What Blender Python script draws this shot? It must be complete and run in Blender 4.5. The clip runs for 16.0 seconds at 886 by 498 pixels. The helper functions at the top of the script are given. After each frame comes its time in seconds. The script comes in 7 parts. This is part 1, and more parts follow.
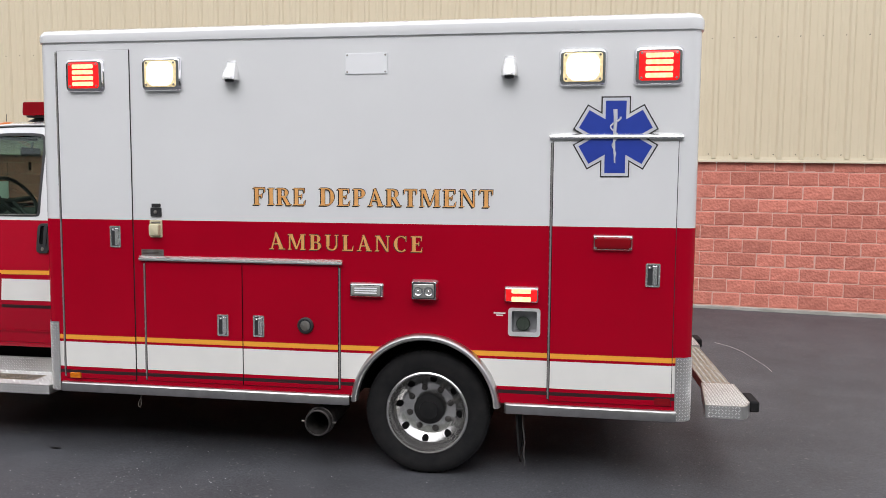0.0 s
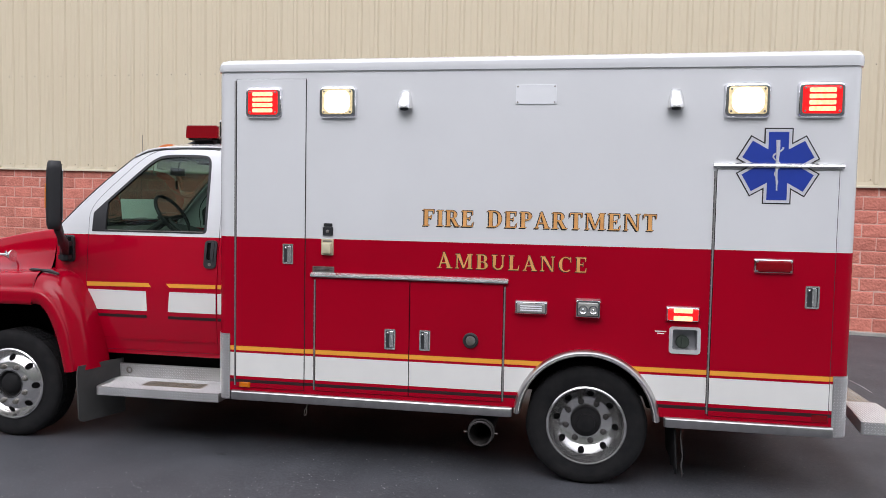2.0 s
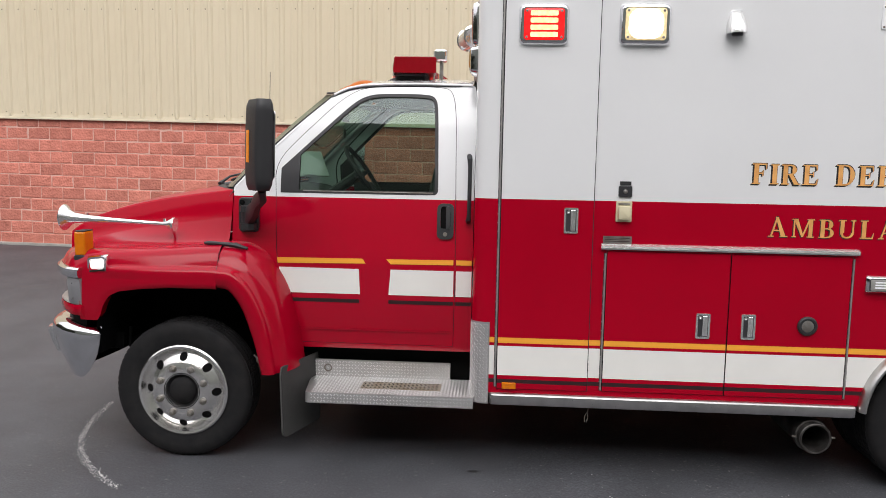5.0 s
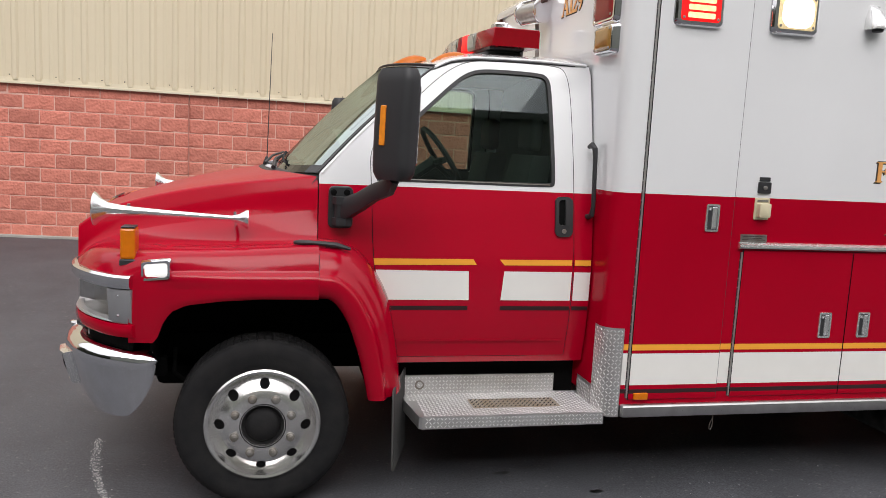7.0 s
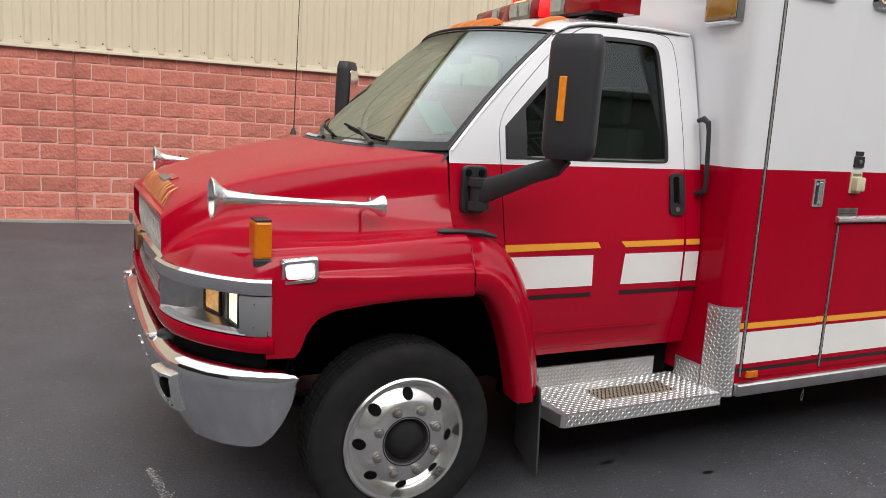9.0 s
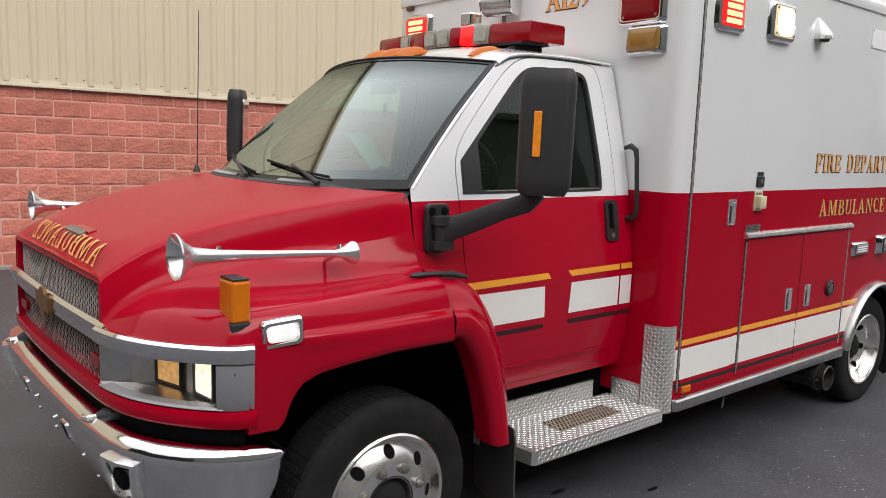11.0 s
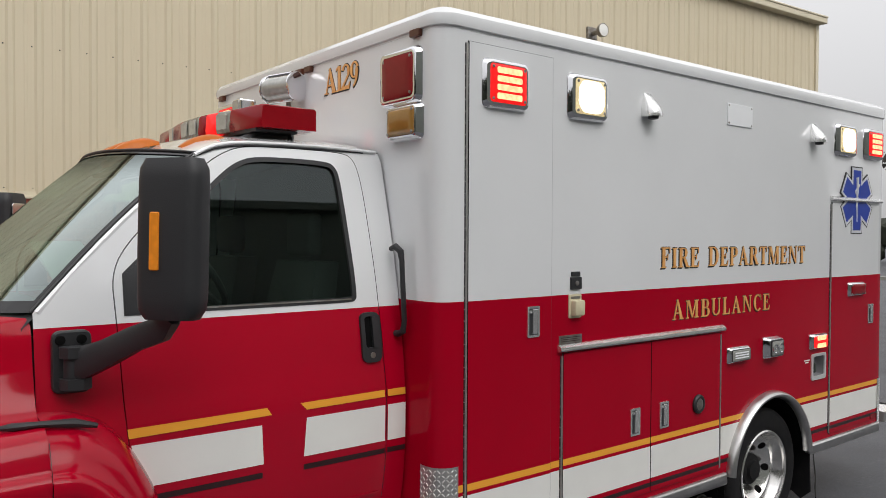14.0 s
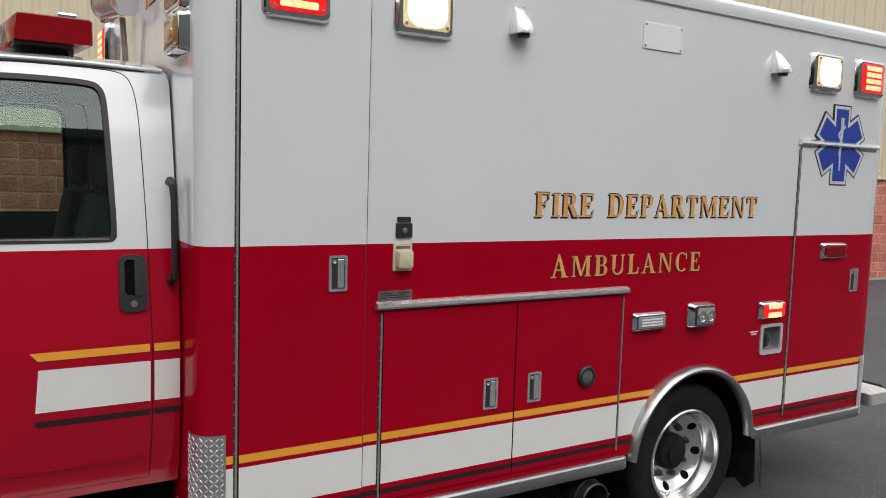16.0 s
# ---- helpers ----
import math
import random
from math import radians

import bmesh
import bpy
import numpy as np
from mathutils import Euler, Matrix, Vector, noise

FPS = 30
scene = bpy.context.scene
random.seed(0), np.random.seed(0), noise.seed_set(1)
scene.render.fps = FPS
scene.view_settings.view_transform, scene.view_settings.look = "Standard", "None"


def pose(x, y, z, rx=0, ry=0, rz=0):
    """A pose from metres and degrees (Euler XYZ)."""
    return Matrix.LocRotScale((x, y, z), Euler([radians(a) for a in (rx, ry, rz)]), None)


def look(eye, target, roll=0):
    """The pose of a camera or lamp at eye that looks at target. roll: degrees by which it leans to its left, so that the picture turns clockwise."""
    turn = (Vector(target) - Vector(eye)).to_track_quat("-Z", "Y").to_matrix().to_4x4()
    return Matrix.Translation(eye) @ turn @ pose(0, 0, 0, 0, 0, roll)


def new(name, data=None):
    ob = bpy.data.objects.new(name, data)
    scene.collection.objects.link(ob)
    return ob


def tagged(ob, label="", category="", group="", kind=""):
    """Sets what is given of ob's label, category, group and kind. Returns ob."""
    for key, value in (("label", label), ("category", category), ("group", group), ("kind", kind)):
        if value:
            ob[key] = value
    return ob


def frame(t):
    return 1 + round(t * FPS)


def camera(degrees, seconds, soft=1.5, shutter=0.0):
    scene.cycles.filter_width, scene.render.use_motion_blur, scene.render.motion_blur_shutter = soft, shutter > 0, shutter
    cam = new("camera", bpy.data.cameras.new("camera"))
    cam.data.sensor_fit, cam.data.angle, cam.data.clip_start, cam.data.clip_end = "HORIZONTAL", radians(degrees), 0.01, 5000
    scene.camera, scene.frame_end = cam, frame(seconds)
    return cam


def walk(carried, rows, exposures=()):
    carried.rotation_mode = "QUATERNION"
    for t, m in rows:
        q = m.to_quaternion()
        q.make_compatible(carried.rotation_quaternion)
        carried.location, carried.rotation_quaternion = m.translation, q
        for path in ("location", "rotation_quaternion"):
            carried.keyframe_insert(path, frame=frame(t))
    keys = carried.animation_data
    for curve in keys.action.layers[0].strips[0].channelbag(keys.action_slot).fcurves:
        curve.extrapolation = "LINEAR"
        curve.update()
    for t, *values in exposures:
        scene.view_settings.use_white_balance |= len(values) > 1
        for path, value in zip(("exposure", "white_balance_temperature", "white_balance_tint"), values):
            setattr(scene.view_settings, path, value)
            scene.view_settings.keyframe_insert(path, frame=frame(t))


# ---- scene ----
cam = camera(59.63, 16.0, 0.8)
# seconds, x, y, z in metres, then pitch, roll and yaw in degrees
ROWS = [
    (0, 3.497, -4.799, 1.855, -4.68, -0.44, 8.68),
    (0.5, 3.269, -4.922, 1.860, -4.67, -0.02, 7.47),
    (1, 3.014, -5.054, 1.867, -4.36, -0.43, 6.78),
    (1.5, 2.816, -5.186, 1.888, -3.68, -0.68, 7.71),
    (2, 2.552, -5.237, 1.879, -3.39, -1.09, 9.72),
    (2.5, 2.166, -5.150, 1.883, -5.41, -2.34, 10.65),
    (3, 1.831, -4.963, 1.874, -5.02, -2.34, 11.14),
    (3.5, 1.377, -4.816, 1.872, -4.19, -1.29, 9.90),
    (4, 0.909, -4.629, 1.844, -4.43, -0.45, 7.67),
    (4.5, 0.489, -4.421, 1.845, -5.60, -0.09, 5.70),
    (4.7, 0.350, -4.400, 1.835, -6.08, -0.44, 5.15),
    (6.8, -1.560, -3.714, 1.814, -7.76, -2.82, -10.69),
    (7, -1.717, -3.641, 1.805, -7.66, -2.89, -12.42),
    (7.5, -2.131, -3.471, 1.795, -7.76, -3.67, -17.27),
    (8, -2.402, -3.197, 1.782, -8.26, -4.07, -19.43),
    (8.5, -2.694, -2.982, 1.783, -8.96, -3.89, -21.87),
    (8.7, -2.827, -2.906, 1.781, -9.27, -3.58, -23.34),
    (10.8, -3.449, -2.265, 1.822, -9.05, -2.14, -39.09),
    (11, -3.438, -2.292, 1.839, -7.95, -1.86, -39.51),
    (11.5, -3.260, -2.401, 1.873, -5.22, -2.82, -38.86),
    (12, -3.055, -2.484, 1.889, -3.09, -2.61, -39.24),
    (12.5, -2.865, -2.448, 1.890, -2.13, -1.49, -40.57),
    (13, -2.594, -2.468, 1.880, -1.99, -1.32, -40.90),
    (13.5, -2.290, -2.548, 1.898, -1.92, -0.82, -39.94),
    (14, -1.989, -2.552, 1.906, -1.18, -0.26, -38.19),
    (14.5, -1.677, -2.623, 1.906, -0.72, -0.15, -36.35),
    (15, -1.351, -2.766, 1.916, -0.97, -0.26, -34.63),
    (15.5, -1.028, -2.808, 1.908, -2.00, -0.78, -32.75),
    (16, -0.671, -2.821, 1.886, -5.24, -1.73, -30.94),
]
EXPOSURES = [(0, 0.30, 6350, 13), (1, 0.24, 6230, 14), (2, 0.24, 6130, 15), (3, 0.28, 6350, 13), (4.7, 0.34, 6500, 13), (8.7, 0.28, 6560, 13), (11, 0.18, 6560, 12), (12, -0.02, 6360, 11), (13, -0.02, 6400, 11), (14.5, -0.08, 6520, 10), (16, -0.05, 6460, 10)]
walk(cam, [(t, pose(x, y, z, 90 + pitch, roll, yaw)) for t, x, y, z, pitch, roll, yaw in ROWS], EXPOSURES)

# ---- light ----
world = bpy.data.worlds.new("world")
scene.world = world
world.use_nodes = True
wn, wl = world.node_tree.nodes, world.node_tree.links
sky = wn.new("ShaderNodeTexSky")
sky.sky_type, sky.sun_disc = "NISHITA", False
sky.sun_elevation, sky.sun_rotation = radians(43), radians(185)
sky.air_density, sky.dust_density, sky.ozone_density = 1.0, 4.0, 1.0
grey = wn.new("ShaderNodeHueSaturation")
grey.inputs["Saturation"].default_value = 0.10
wl.new(sky.outputs[0], grey.inputs["Color"])
# the cloud deck over it: even, brightening slowly towards the zenith
where, xyz, rise = wn.new("ShaderNodeTexCoord"), wn.new("ShaderNodeSeparateXYZ"), wn.new("ShaderNodeMapRange")
wl.new(where.outputs["Generated"], xyz.inputs[0])
wl.new(xyz.outputs["Z"], rise.inputs["Value"])
rise.inputs["To Min"].default_value, rise.inputs["To Max"].default_value = 3.8, 12.7
cloud = wn.new("ShaderNodeCombineColor")
tint = wn.new("ShaderNodeMath")
tint.operation = "MULTIPLY"
tint.inputs[1].default_value = 1.015
wl.new(rise.outputs[0], tint.inputs[0])
for k, out in (("Red", rise.outputs[0]), ("Green", rise.outputs[0]), ("Blue", tint.outputs[0])):
    wl.new(out, cloud.inputs[k])
deck = wn.new("ShaderNodeMix")
deck.data_type = "RGBA"
deck.inputs["Factor"].default_value = 0.8
wl.new(grey.outputs[0], deck.inputs["A"])
wl.new(cloud.outputs[0], deck.inputs["B"])
wl.new(deck.outputs["Result"], wn["Background"].inputs["Color"])
wn["Background"].inputs["Strength"].default_value = 0.15

sun = new("sun", bpy.data.lights.new("sun", "SUN"))
sun.data.energy, sun.data.angle, sun.data.color = 1.4, radians(50), (1.0, 0.985, 0.965)
sun.matrix_world = look((-1.0, -10.5, 10.0), (0.0, 0.0, 0.0))


# ---- materials ----
def material(name, color, rough=0.5, metal=0.0, spots=0.12, scale=6.0, bump=0.0, bump_scale=60.0, coat=0.0, second=None, gloss=0.06, spec=0.5):
    """A surface whose colour and gloss vary at two scales; second: a colour that the large stains mix in."""
    m = bpy.data.materials.new(name)
    m.use_nodes = True
    n, l = m.node_tree.nodes, m.node_tree.links
    b = n["Principled BSDF"]
    b.inputs["Metallic"].default_value = metal
    b.inputs["Coat Weight"].default_value = coat
    b.inputs["Coat Roughness"].default_value = 0.06
    b.inputs["Specular IOR Level"].default_value = spec
    at = n.new("ShaderNodeTexCoord")
    big, fine = n.new("ShaderNodeTexNoise"), n.new("ShaderNodeTexNoise")
    big.inputs["Scale"].default_value, big.inputs["Detail"].default_value = scale, 6.0
    fine.inputs["Scale"].default_value, fine.inputs["Detail"].default_value = bump_scale, 4.0
    l.new(at.outputs["Object"], big.inputs["Vector"])
    l.new(at.outputs["Object"], fine.inputs["Vector"])
    ramp = n.new("ShaderNodeMapRange")
    ramp.inputs["From Min"].default_value, ramp.inputs["From Max"].default_value = 0.35, 0.68
    l.new(big.outputs["Fac"], ramp.inputs["Value"])
    mix = n.new("ShaderNodeMix")
    mix.data_type = "RGBA"
    dark = second or tuple(c * (1 - spots * 2) for c in color)
    mix.inputs["A"].default_value, mix.inputs["B"].default_value = (*color, 1), (*dark, 1)
    amount = n.new("ShaderNodeMath")
    amount.operation = "MULTIPLY"
    amount.inputs[1].default_value = 1.0 if second else 0.6
    l.new(ramp.outputs[0], amount.inputs[0])
    l.new(amount.outputs[0], mix.inputs["Factor"])
    l.new(mix.outputs["Result"], b.inputs["Base Color"])
    r = n.new("ShaderNodeMapRange")
    r.inputs["To Min"].default_value, r.inputs["To Max"].default_value = max(0.02, rough - gloss), min(1.0, rough + gloss)
    l.new(fine.outputs["Fac"], r.inputs["Value"])
    l.new(r.outputs[0], b.inputs["Roughness"])
    if bump:
        bp = n.new("ShaderNodeBump")
        bp.inputs["Strength"].default_value, bp.inputs["Distance"].default_value = bump, 0.01
        l.new(fine.outputs["Fac"], bp.inputs["Height"])
        l.new(bp.outputs[0], b.inputs["Normal"])
    return m


def glowing(name, color, strength, base=None):
    m = bpy.data.materials.new(name)
    m.use_nodes = True
    b = m.node_tree.nodes["Principled BSDF"]
    b.inputs["Base Color"].default_value = (*(base or color), 1)
    b.inputs["Roughness"].default_value = 0.2
    b.inputs["Emission Color"].default_value = (*color, 1)
    at, cell, span = m.node_tree.nodes.new("ShaderNodeTexCoord"), m.node_tree.nodes.new("ShaderNodeTexVoronoi"), m.node_tree.nodes.new("ShaderNodeMapRange")
    cell.inputs["Scale"].default_value = 45.0
    span.inputs["From Max"].default_value = 0.7
    span.inputs["To Min"].default_value, span.inputs["To Max"].default_value = strength * 1.25, strength * 0.6
    m.node_tree.links.new(at.outputs["Object"], cell.inputs["Vector"])
    m.node_tree.links.new(cell.outputs["Distance"], span.inputs["Value"])
    m.node_tree.links.new(span.outputs[0], b.inputs["Emission Strength"])
    return m


def glass(name, color, rough=0.0, gloss=0.08, power=5.0, gain=1.0, most=1.0, band=None):
    """Tinted glass, glossier at a glancing angle up to most; band: heights, as shares of the pane, over which a shade band sets in."""
    m = bpy.data.materials.new(name)
    m.use_nodes = True
    n, l = m.node_tree.nodes, m.node_tree.links
    for x in list(n):
        n.remove(x)
    out, clear, shine, mix, edge = (n.new("ShaderNode" + k) for k in ("OutputMaterial", "BsdfTransparent", "BsdfGlossy", "MixShader", "LayerWeight"))
    clear.inputs["Color"].default_value = (*color, 1)
    shine.inputs["Roughness"].default_value = rough
    shine.inputs["Color"].default_value = (0.86, 0.97, 0.96, 1)
    edge.inputs["Blend"].default_value = 0.5
    steep, span, cap = n.new("ShaderNodeMath"), n.new("ShaderNodeMath"), n.new("ShaderNodeMath")
    steep.operation, span.operation, cap.operation = "POWER", "MULTIPLY_ADD", "MINIMUM"
    steep.inputs[1].default_value, span.inputs[1].default_value, span.inputs[2].default_value, cap.inputs[1].default_value = power, gain, gloss, most
    l.new(edge.outputs["Facing"], steep.inputs[0])
    l.new(steep.outputs[0], span.inputs[0])
    l.new(span.outputs[0], cap.inputs[0])
    shine_amount = cap.outputs[0]
    if band:
        at, xyz, shade, keep, tone = (n.new("ShaderNode" + k) for k in ("TexCoord", "SeparateXYZ", "MapRange", "Math", "Mix"))
        l.new(at.outputs["Generated"], xyz.inputs[0])
        l.new(xyz.outputs["Z"], shade.inputs["Value"])
        shade.interpolation_type = "SMOOTHSTEP"
        shade.inputs["From Min"].default_value, shade.inputs["From Max"].default_value = band
        shade.inputs["To Min"].default_value, shade.inputs["To Max"].default_value = 1.0, 0.38
        keep.operation = "MULTIPLY"
        l.new(cap.outputs[0], keep.inputs[0])
        l.new(shade.outputs[0], keep.inputs[1])
        shine_amount = keep.outputs[0]
        tone.data_type = "RGBA"
        tone.inputs["A"].default_value, tone.inputs["B"].default_value = (0.05, 0.055, 0.07, 1), (*color, 1)
        l.new(shade.outputs[0], tone.inputs["Factor"])
        l.new(tone.outputs["Result"], clear.inputs["Color"])
    l.new(shine_amount, mix.inputs[0])
    l.new(clear.outputs[0], mix.inputs[1])
    l.new(shine.outputs[0], mix.inputs[2])
    l.new(mix.outputs[0], out.inputs["Surface"])
    return m


WHITE = material("white_paint", (0.775, 0.782, 0.787), 0.22, coat=1.0, spots=0.03, scale=1.6, bump=0.008, bump_scale=9)
CABRED = material("cab_red_paint", (0.42, 0.0012, 0.018), 0.12, coat=0.16, spec=0.36, spots=0.05, scale=2.0, bump=0.006, bump_scale=8)
RED = material("red_paint", (0.39, 0.001, 0.015), 0.12, coat=0.0, spec=0.15, spots=0.07, scale=1.8, bump=0.012, bump_scale=8)
FENDERRED = material("glossy_fender_red", (0.36, 0.001, 0.015), 0.12, coat=0.08, spec=0.24, spots=0.05, scale=2.2, bump=0.006, bump_scale=9)
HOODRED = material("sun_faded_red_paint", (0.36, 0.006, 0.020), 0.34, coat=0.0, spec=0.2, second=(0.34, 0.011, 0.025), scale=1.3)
STRIPE = material("reflective_white_stripe", (0.84, 0.83, 0.79), 0.4, spots=0.03, scale=5)
YELLOW = material("gold_stripe", (0.92, 0.40, 0.04), 0.4, spots=0.06, scale=5)
DARKSTRIPE = material("black_stripe", (0.035, 0.012, 0.014), 0.35, spots=0.1)
GOLD = material("gold_leaf_letter", (0.88, 0.46, 0.15), 0.38, metal=0.1, second=(0.72, 0.34, 0.10), scale=18)
BLACK = material("black_letter_shadow", (0.02, 0.018, 0.018), 0.5)
BLUE = material("blue_vinyl", (0.018, 0.05, 0.36), 0.4, spots=0.08)
SILVER = material("silver_vinyl", (0.62, 0.63, 0.66), 0.4, spots=0.05)
CHROME = material("chrome", (0.80, 0.80, 0.82), 0.08, metal=1.0, spots=0.03, scale=9, bump=0.01, bump_scale=25)
HORN = material("worn_chrome_horn", (0.84, 0.84, 0.84), 0.20, metal=0.9, spots=0.08, scale=16, bump=0.01, bump_scale=60)
HINGE = material("dull_hinge_metal", (0.52, 0.50, 0.48), 0.38, metal=0.75, spots=0.15, scale=25, bump=0.02, bump_scale=120)
POLISHED = material("polished_rail", (0.86, 0.86, 0.85), 0.22, metal=0.85, spots=0.05, scale=12, bump=0.01, bump_scale=90)
ALU = material("brushed_aluminium", (0.60, 0.59, 0.58), 0.30, metal=1.0, spots=0.14, scale=14, bump=0.03, bump_scale=140)
PLATE = material("diamond_plate", (0.57, 0.565, 0.555), 0.36, metal=0.8, second=(0.46, 0.45, 0.44), scale=7, bump=0.06, bump_scale=90)
PLASTIC = material("black_plastic", (0.022, 0.022, 0.024), 0.5, spots=0.12, scale=4, bump=0.08, bump_scale=220)
# near-black: deep shade under and behind parts is put into this colour
UNDER = material("underbody_and_shade_black", (0.005, 0.005, 0.005), 0.9, spots=0.2, spec=0.1)
# tread lugs, lighter than the plate they stand on
LUG = material("bright_tread", (0.90, 0.90, 0.89), 0.32, metal=0.7, spots=0.12, scale=20)
RUBBER = material("tyre_rubber", (0.011, 0.011, 0.012), 0.8, second=(0.019, 0.018, 0.018), spec=0.2, scale=9, bump=0.1, bump_scale=120)
FLAP = material("dusty_rubber_flap", (0.055, 0.054, 0.052), 0.8, spots=0.2, scale=6, bump=0.05, bump_scale=80)
SATIN = material("satin_chrome", (0.82, 0.82, 0.82), 0.45, metal=0.55, spots=0.05, scale=20)
COVERWHITE = material("clean_white_cover", (0.84, 0.85, 0.86), 0.35, spots=0.02)
SEAL = material("door_seal", (0.03, 0.03, 0.033), 0.6)
SEAT = material("dark_grey_seat_cloth", (0.055, 0.055, 0.058), 0.9, bump=0.1, bump_scale=300)
CREAM = material("cream_plastic", (0.62, 0.56, 0.38), 0.45, spots=0.06)
STEEL = material("weathered_steel", (0.33, 0.32, 0.30), 0.45, metal=0.8, second=(0.22, 0.19, 0.16), scale=22, bump=0.1, bump_scale=90)
# pipe steel with the shade below the body put into its colour
EXHAUST = material("shaded_exhaust", (0.10, 0.095, 0.09), 0.5, metal=0.7, second=(0.035, 0.03, 0.028), scale=14)
GREYTRIM = material("grey_headlamp_housing", (0.33, 0.33, 0.34), 0.35, metal=0.4, spots=0.05)
REDLENS = material("red_lens", (0.24, 0.003, 0.008), 0.15, coat=0.05, spec=0.3, spots=0.05, scale=30)
AMBERLENS = material("amber_lens", (0.66, 0.17, 0.002), 0.16, coat=0.1, spots=0.08, scale=30)
DULLAMBER = material("dull_amber_lens", (0.34, 0.17, 0.035), 0.16, coat=0.6, spots=0.08, scale=30)
BARCLEAR = material("cloudy_clear_lens", (0.30, 0.29, 0.24), 0.2, metal=0.3, coat=0.2, spots=0.3, scale=40)
CLEARLENS = material("clear_lens", (0.42, 0.42, 0.39), 0.14, metal=0.3, coat=0.5, spots=0.15, scale=40)
LIT_WHITE = glowing("lit_white_lamp", (1.0, 0.93, 0.72), 2.6)
LIT_RIM = glowing("lit_lamp_rim", (1.0, 0.80, 0.42), 0.55, (0.6, 0.5, 0.3))
LIT_RED = glowing("lit_red_lens", (1.0, 0.012, 0.012), 1.0, (0.5, 0.01, 0.01))
LIT_LED = glowing("lit_led_row", (1.0, 0.40, 0.20), 2.1)
LIT_AMBER = glowing("lit_turn_lamp", (1.0, 0.50, 0.14), 0.45, (0.6, 0.42, 0.22))
LIT_HEAD = glowing("lit_headlamp", (1.0, 0.93, 0.66), 1.1)
WINDSHIELD = glass("windshield_glass", (0.34, 0.46, 0.38), 0.01, 0.04, 2.8, 1.8, 0.50, (0.76, 1.0))
FRIT = material("black_ceramic_border", (0.012, 0.012, 0.013), 0.12, spots=0.1, spec=0.3)
SIDEGLASS = glass("tinted_side_glass", (0.48, 0.61, 0.53), 0.0, 0.055)
BEIGE = material("beige_metal_siding", (0.62, 0.545, 0.40), 0.55, spec=0.15, second=(0.605, 0.525, 0.38), scale=0.5, bump=0.02, bump_scale=12)
TRIMBEIGE = material("beige_flashing", (0.66, 0.59, 0.44), 0.45, spots=0.08, scale=2)
MORTAR = material("pale_pink_mortar", (0.66, 0.40, 0.33), 0.9, spots=0.12, scale=9, bump=0.2, bump_scale=150)
CONCRETE = material("concrete_footing", (0.36, 0.35, 0.32), 0.85, second=(0.26, 0.26, 0.23), scale=3, bump=0.2, bump_scale=60)
CHALK = material("white_chalk", (0.68, 0.675, 0.66), 0.95, spots=0.2, scale=30)
OIL = material("dark_oil_spot", (0.012, 0.012, 0.012), 0.35)
BARK = material("grey_bark", (0.06, 0.05, 0.045), 0.9, spots=0.2)
HALLGREEN = material("dull_green_siding", (0.215, 0.235, 0.205), 0.6, spots=0.1, scale=0.6)
FOLIAGE = material("dark_evergreen", (0.03, 0.035, 0.022), 0.9, spots=0.3, scale=3)


def block_material():
    """Split-faced concrete block, reddish, each block a little different."""
    m = material("split_face_block", (0.58, 0.205, 0.15), 0.92, second=(0.47, 0.155, 0.112), scale=7, bump=0.0)
    n, l = m.node_tree.nodes, m.node_tree.links
    b = n["Principled BSDF"]
    info, at = n.new("ShaderNodeObjectInfo"), n.new("ShaderNodeTexCoord")
    isl = n.new("ShaderNodeNewGeometry")
    add = n.new("ShaderNodeMath")
    add.operation = "ADD"
    l.new(info.outputs["Random"], add.inputs[0])
    l.new(isl.outputs["Random Per Island"], add.inputs[1])
    fr = n.new("ShaderNodeMath")
    fr.operation = "FRACT"
    l.new(add.outputs[0], fr.inputs[0])
    val = n.new("ShaderNodeMapRange")
    val.inputs["To Min"].default_value, val.inputs["To Max"].default_value = 0.84, 1.14
    l.new(fr.outputs[0], val.inputs["Value"])
    hsv = n.new("ShaderNodeHueSaturation")
    l.new(val.outputs[0], hsv.inputs["Value"])
    old = b.inputs["Base Color"].links[0].from_socket
    l.new(old, hsv.inputs["Color"])
    l.new(hsv.outputs[0], b.inputs["Base Color"])
    geo = n.new("ShaderNodeNewGeometry")
    rough, chip = n.new("ShaderNodeTexNoise"), n.new("ShaderNodeTexVoronoi")
    rough.inputs["Scale"].default_value, rough.inputs["Detail"].default_value = 22.0, 8.0
    chip.inputs["Scale"].default_value = 26.0
    l.new(geo.outputs["Position"], rough.inputs["Vector"])
    l.new(geo.outputs["Position"], chip.inputs["Vector"])
    s = n.new("ShaderNodeMath")
    s.operation = "ADD"
    l.new(rough.outputs["Fac"], s.inputs[0])
    l.new(chip.outputs["Distance"], s.inputs[1])
    bp = n.new("ShaderNodeBump")
    bp.inputs["Strength"].default_value, bp.inputs["Distance"].default_value = 0.6, 0.014
    l.new(s.outputs[0], bp.inputs["Height"])
    l.new(bp.outputs[0], b.inputs["Normal"])
    return m


BLOCK = block_material()


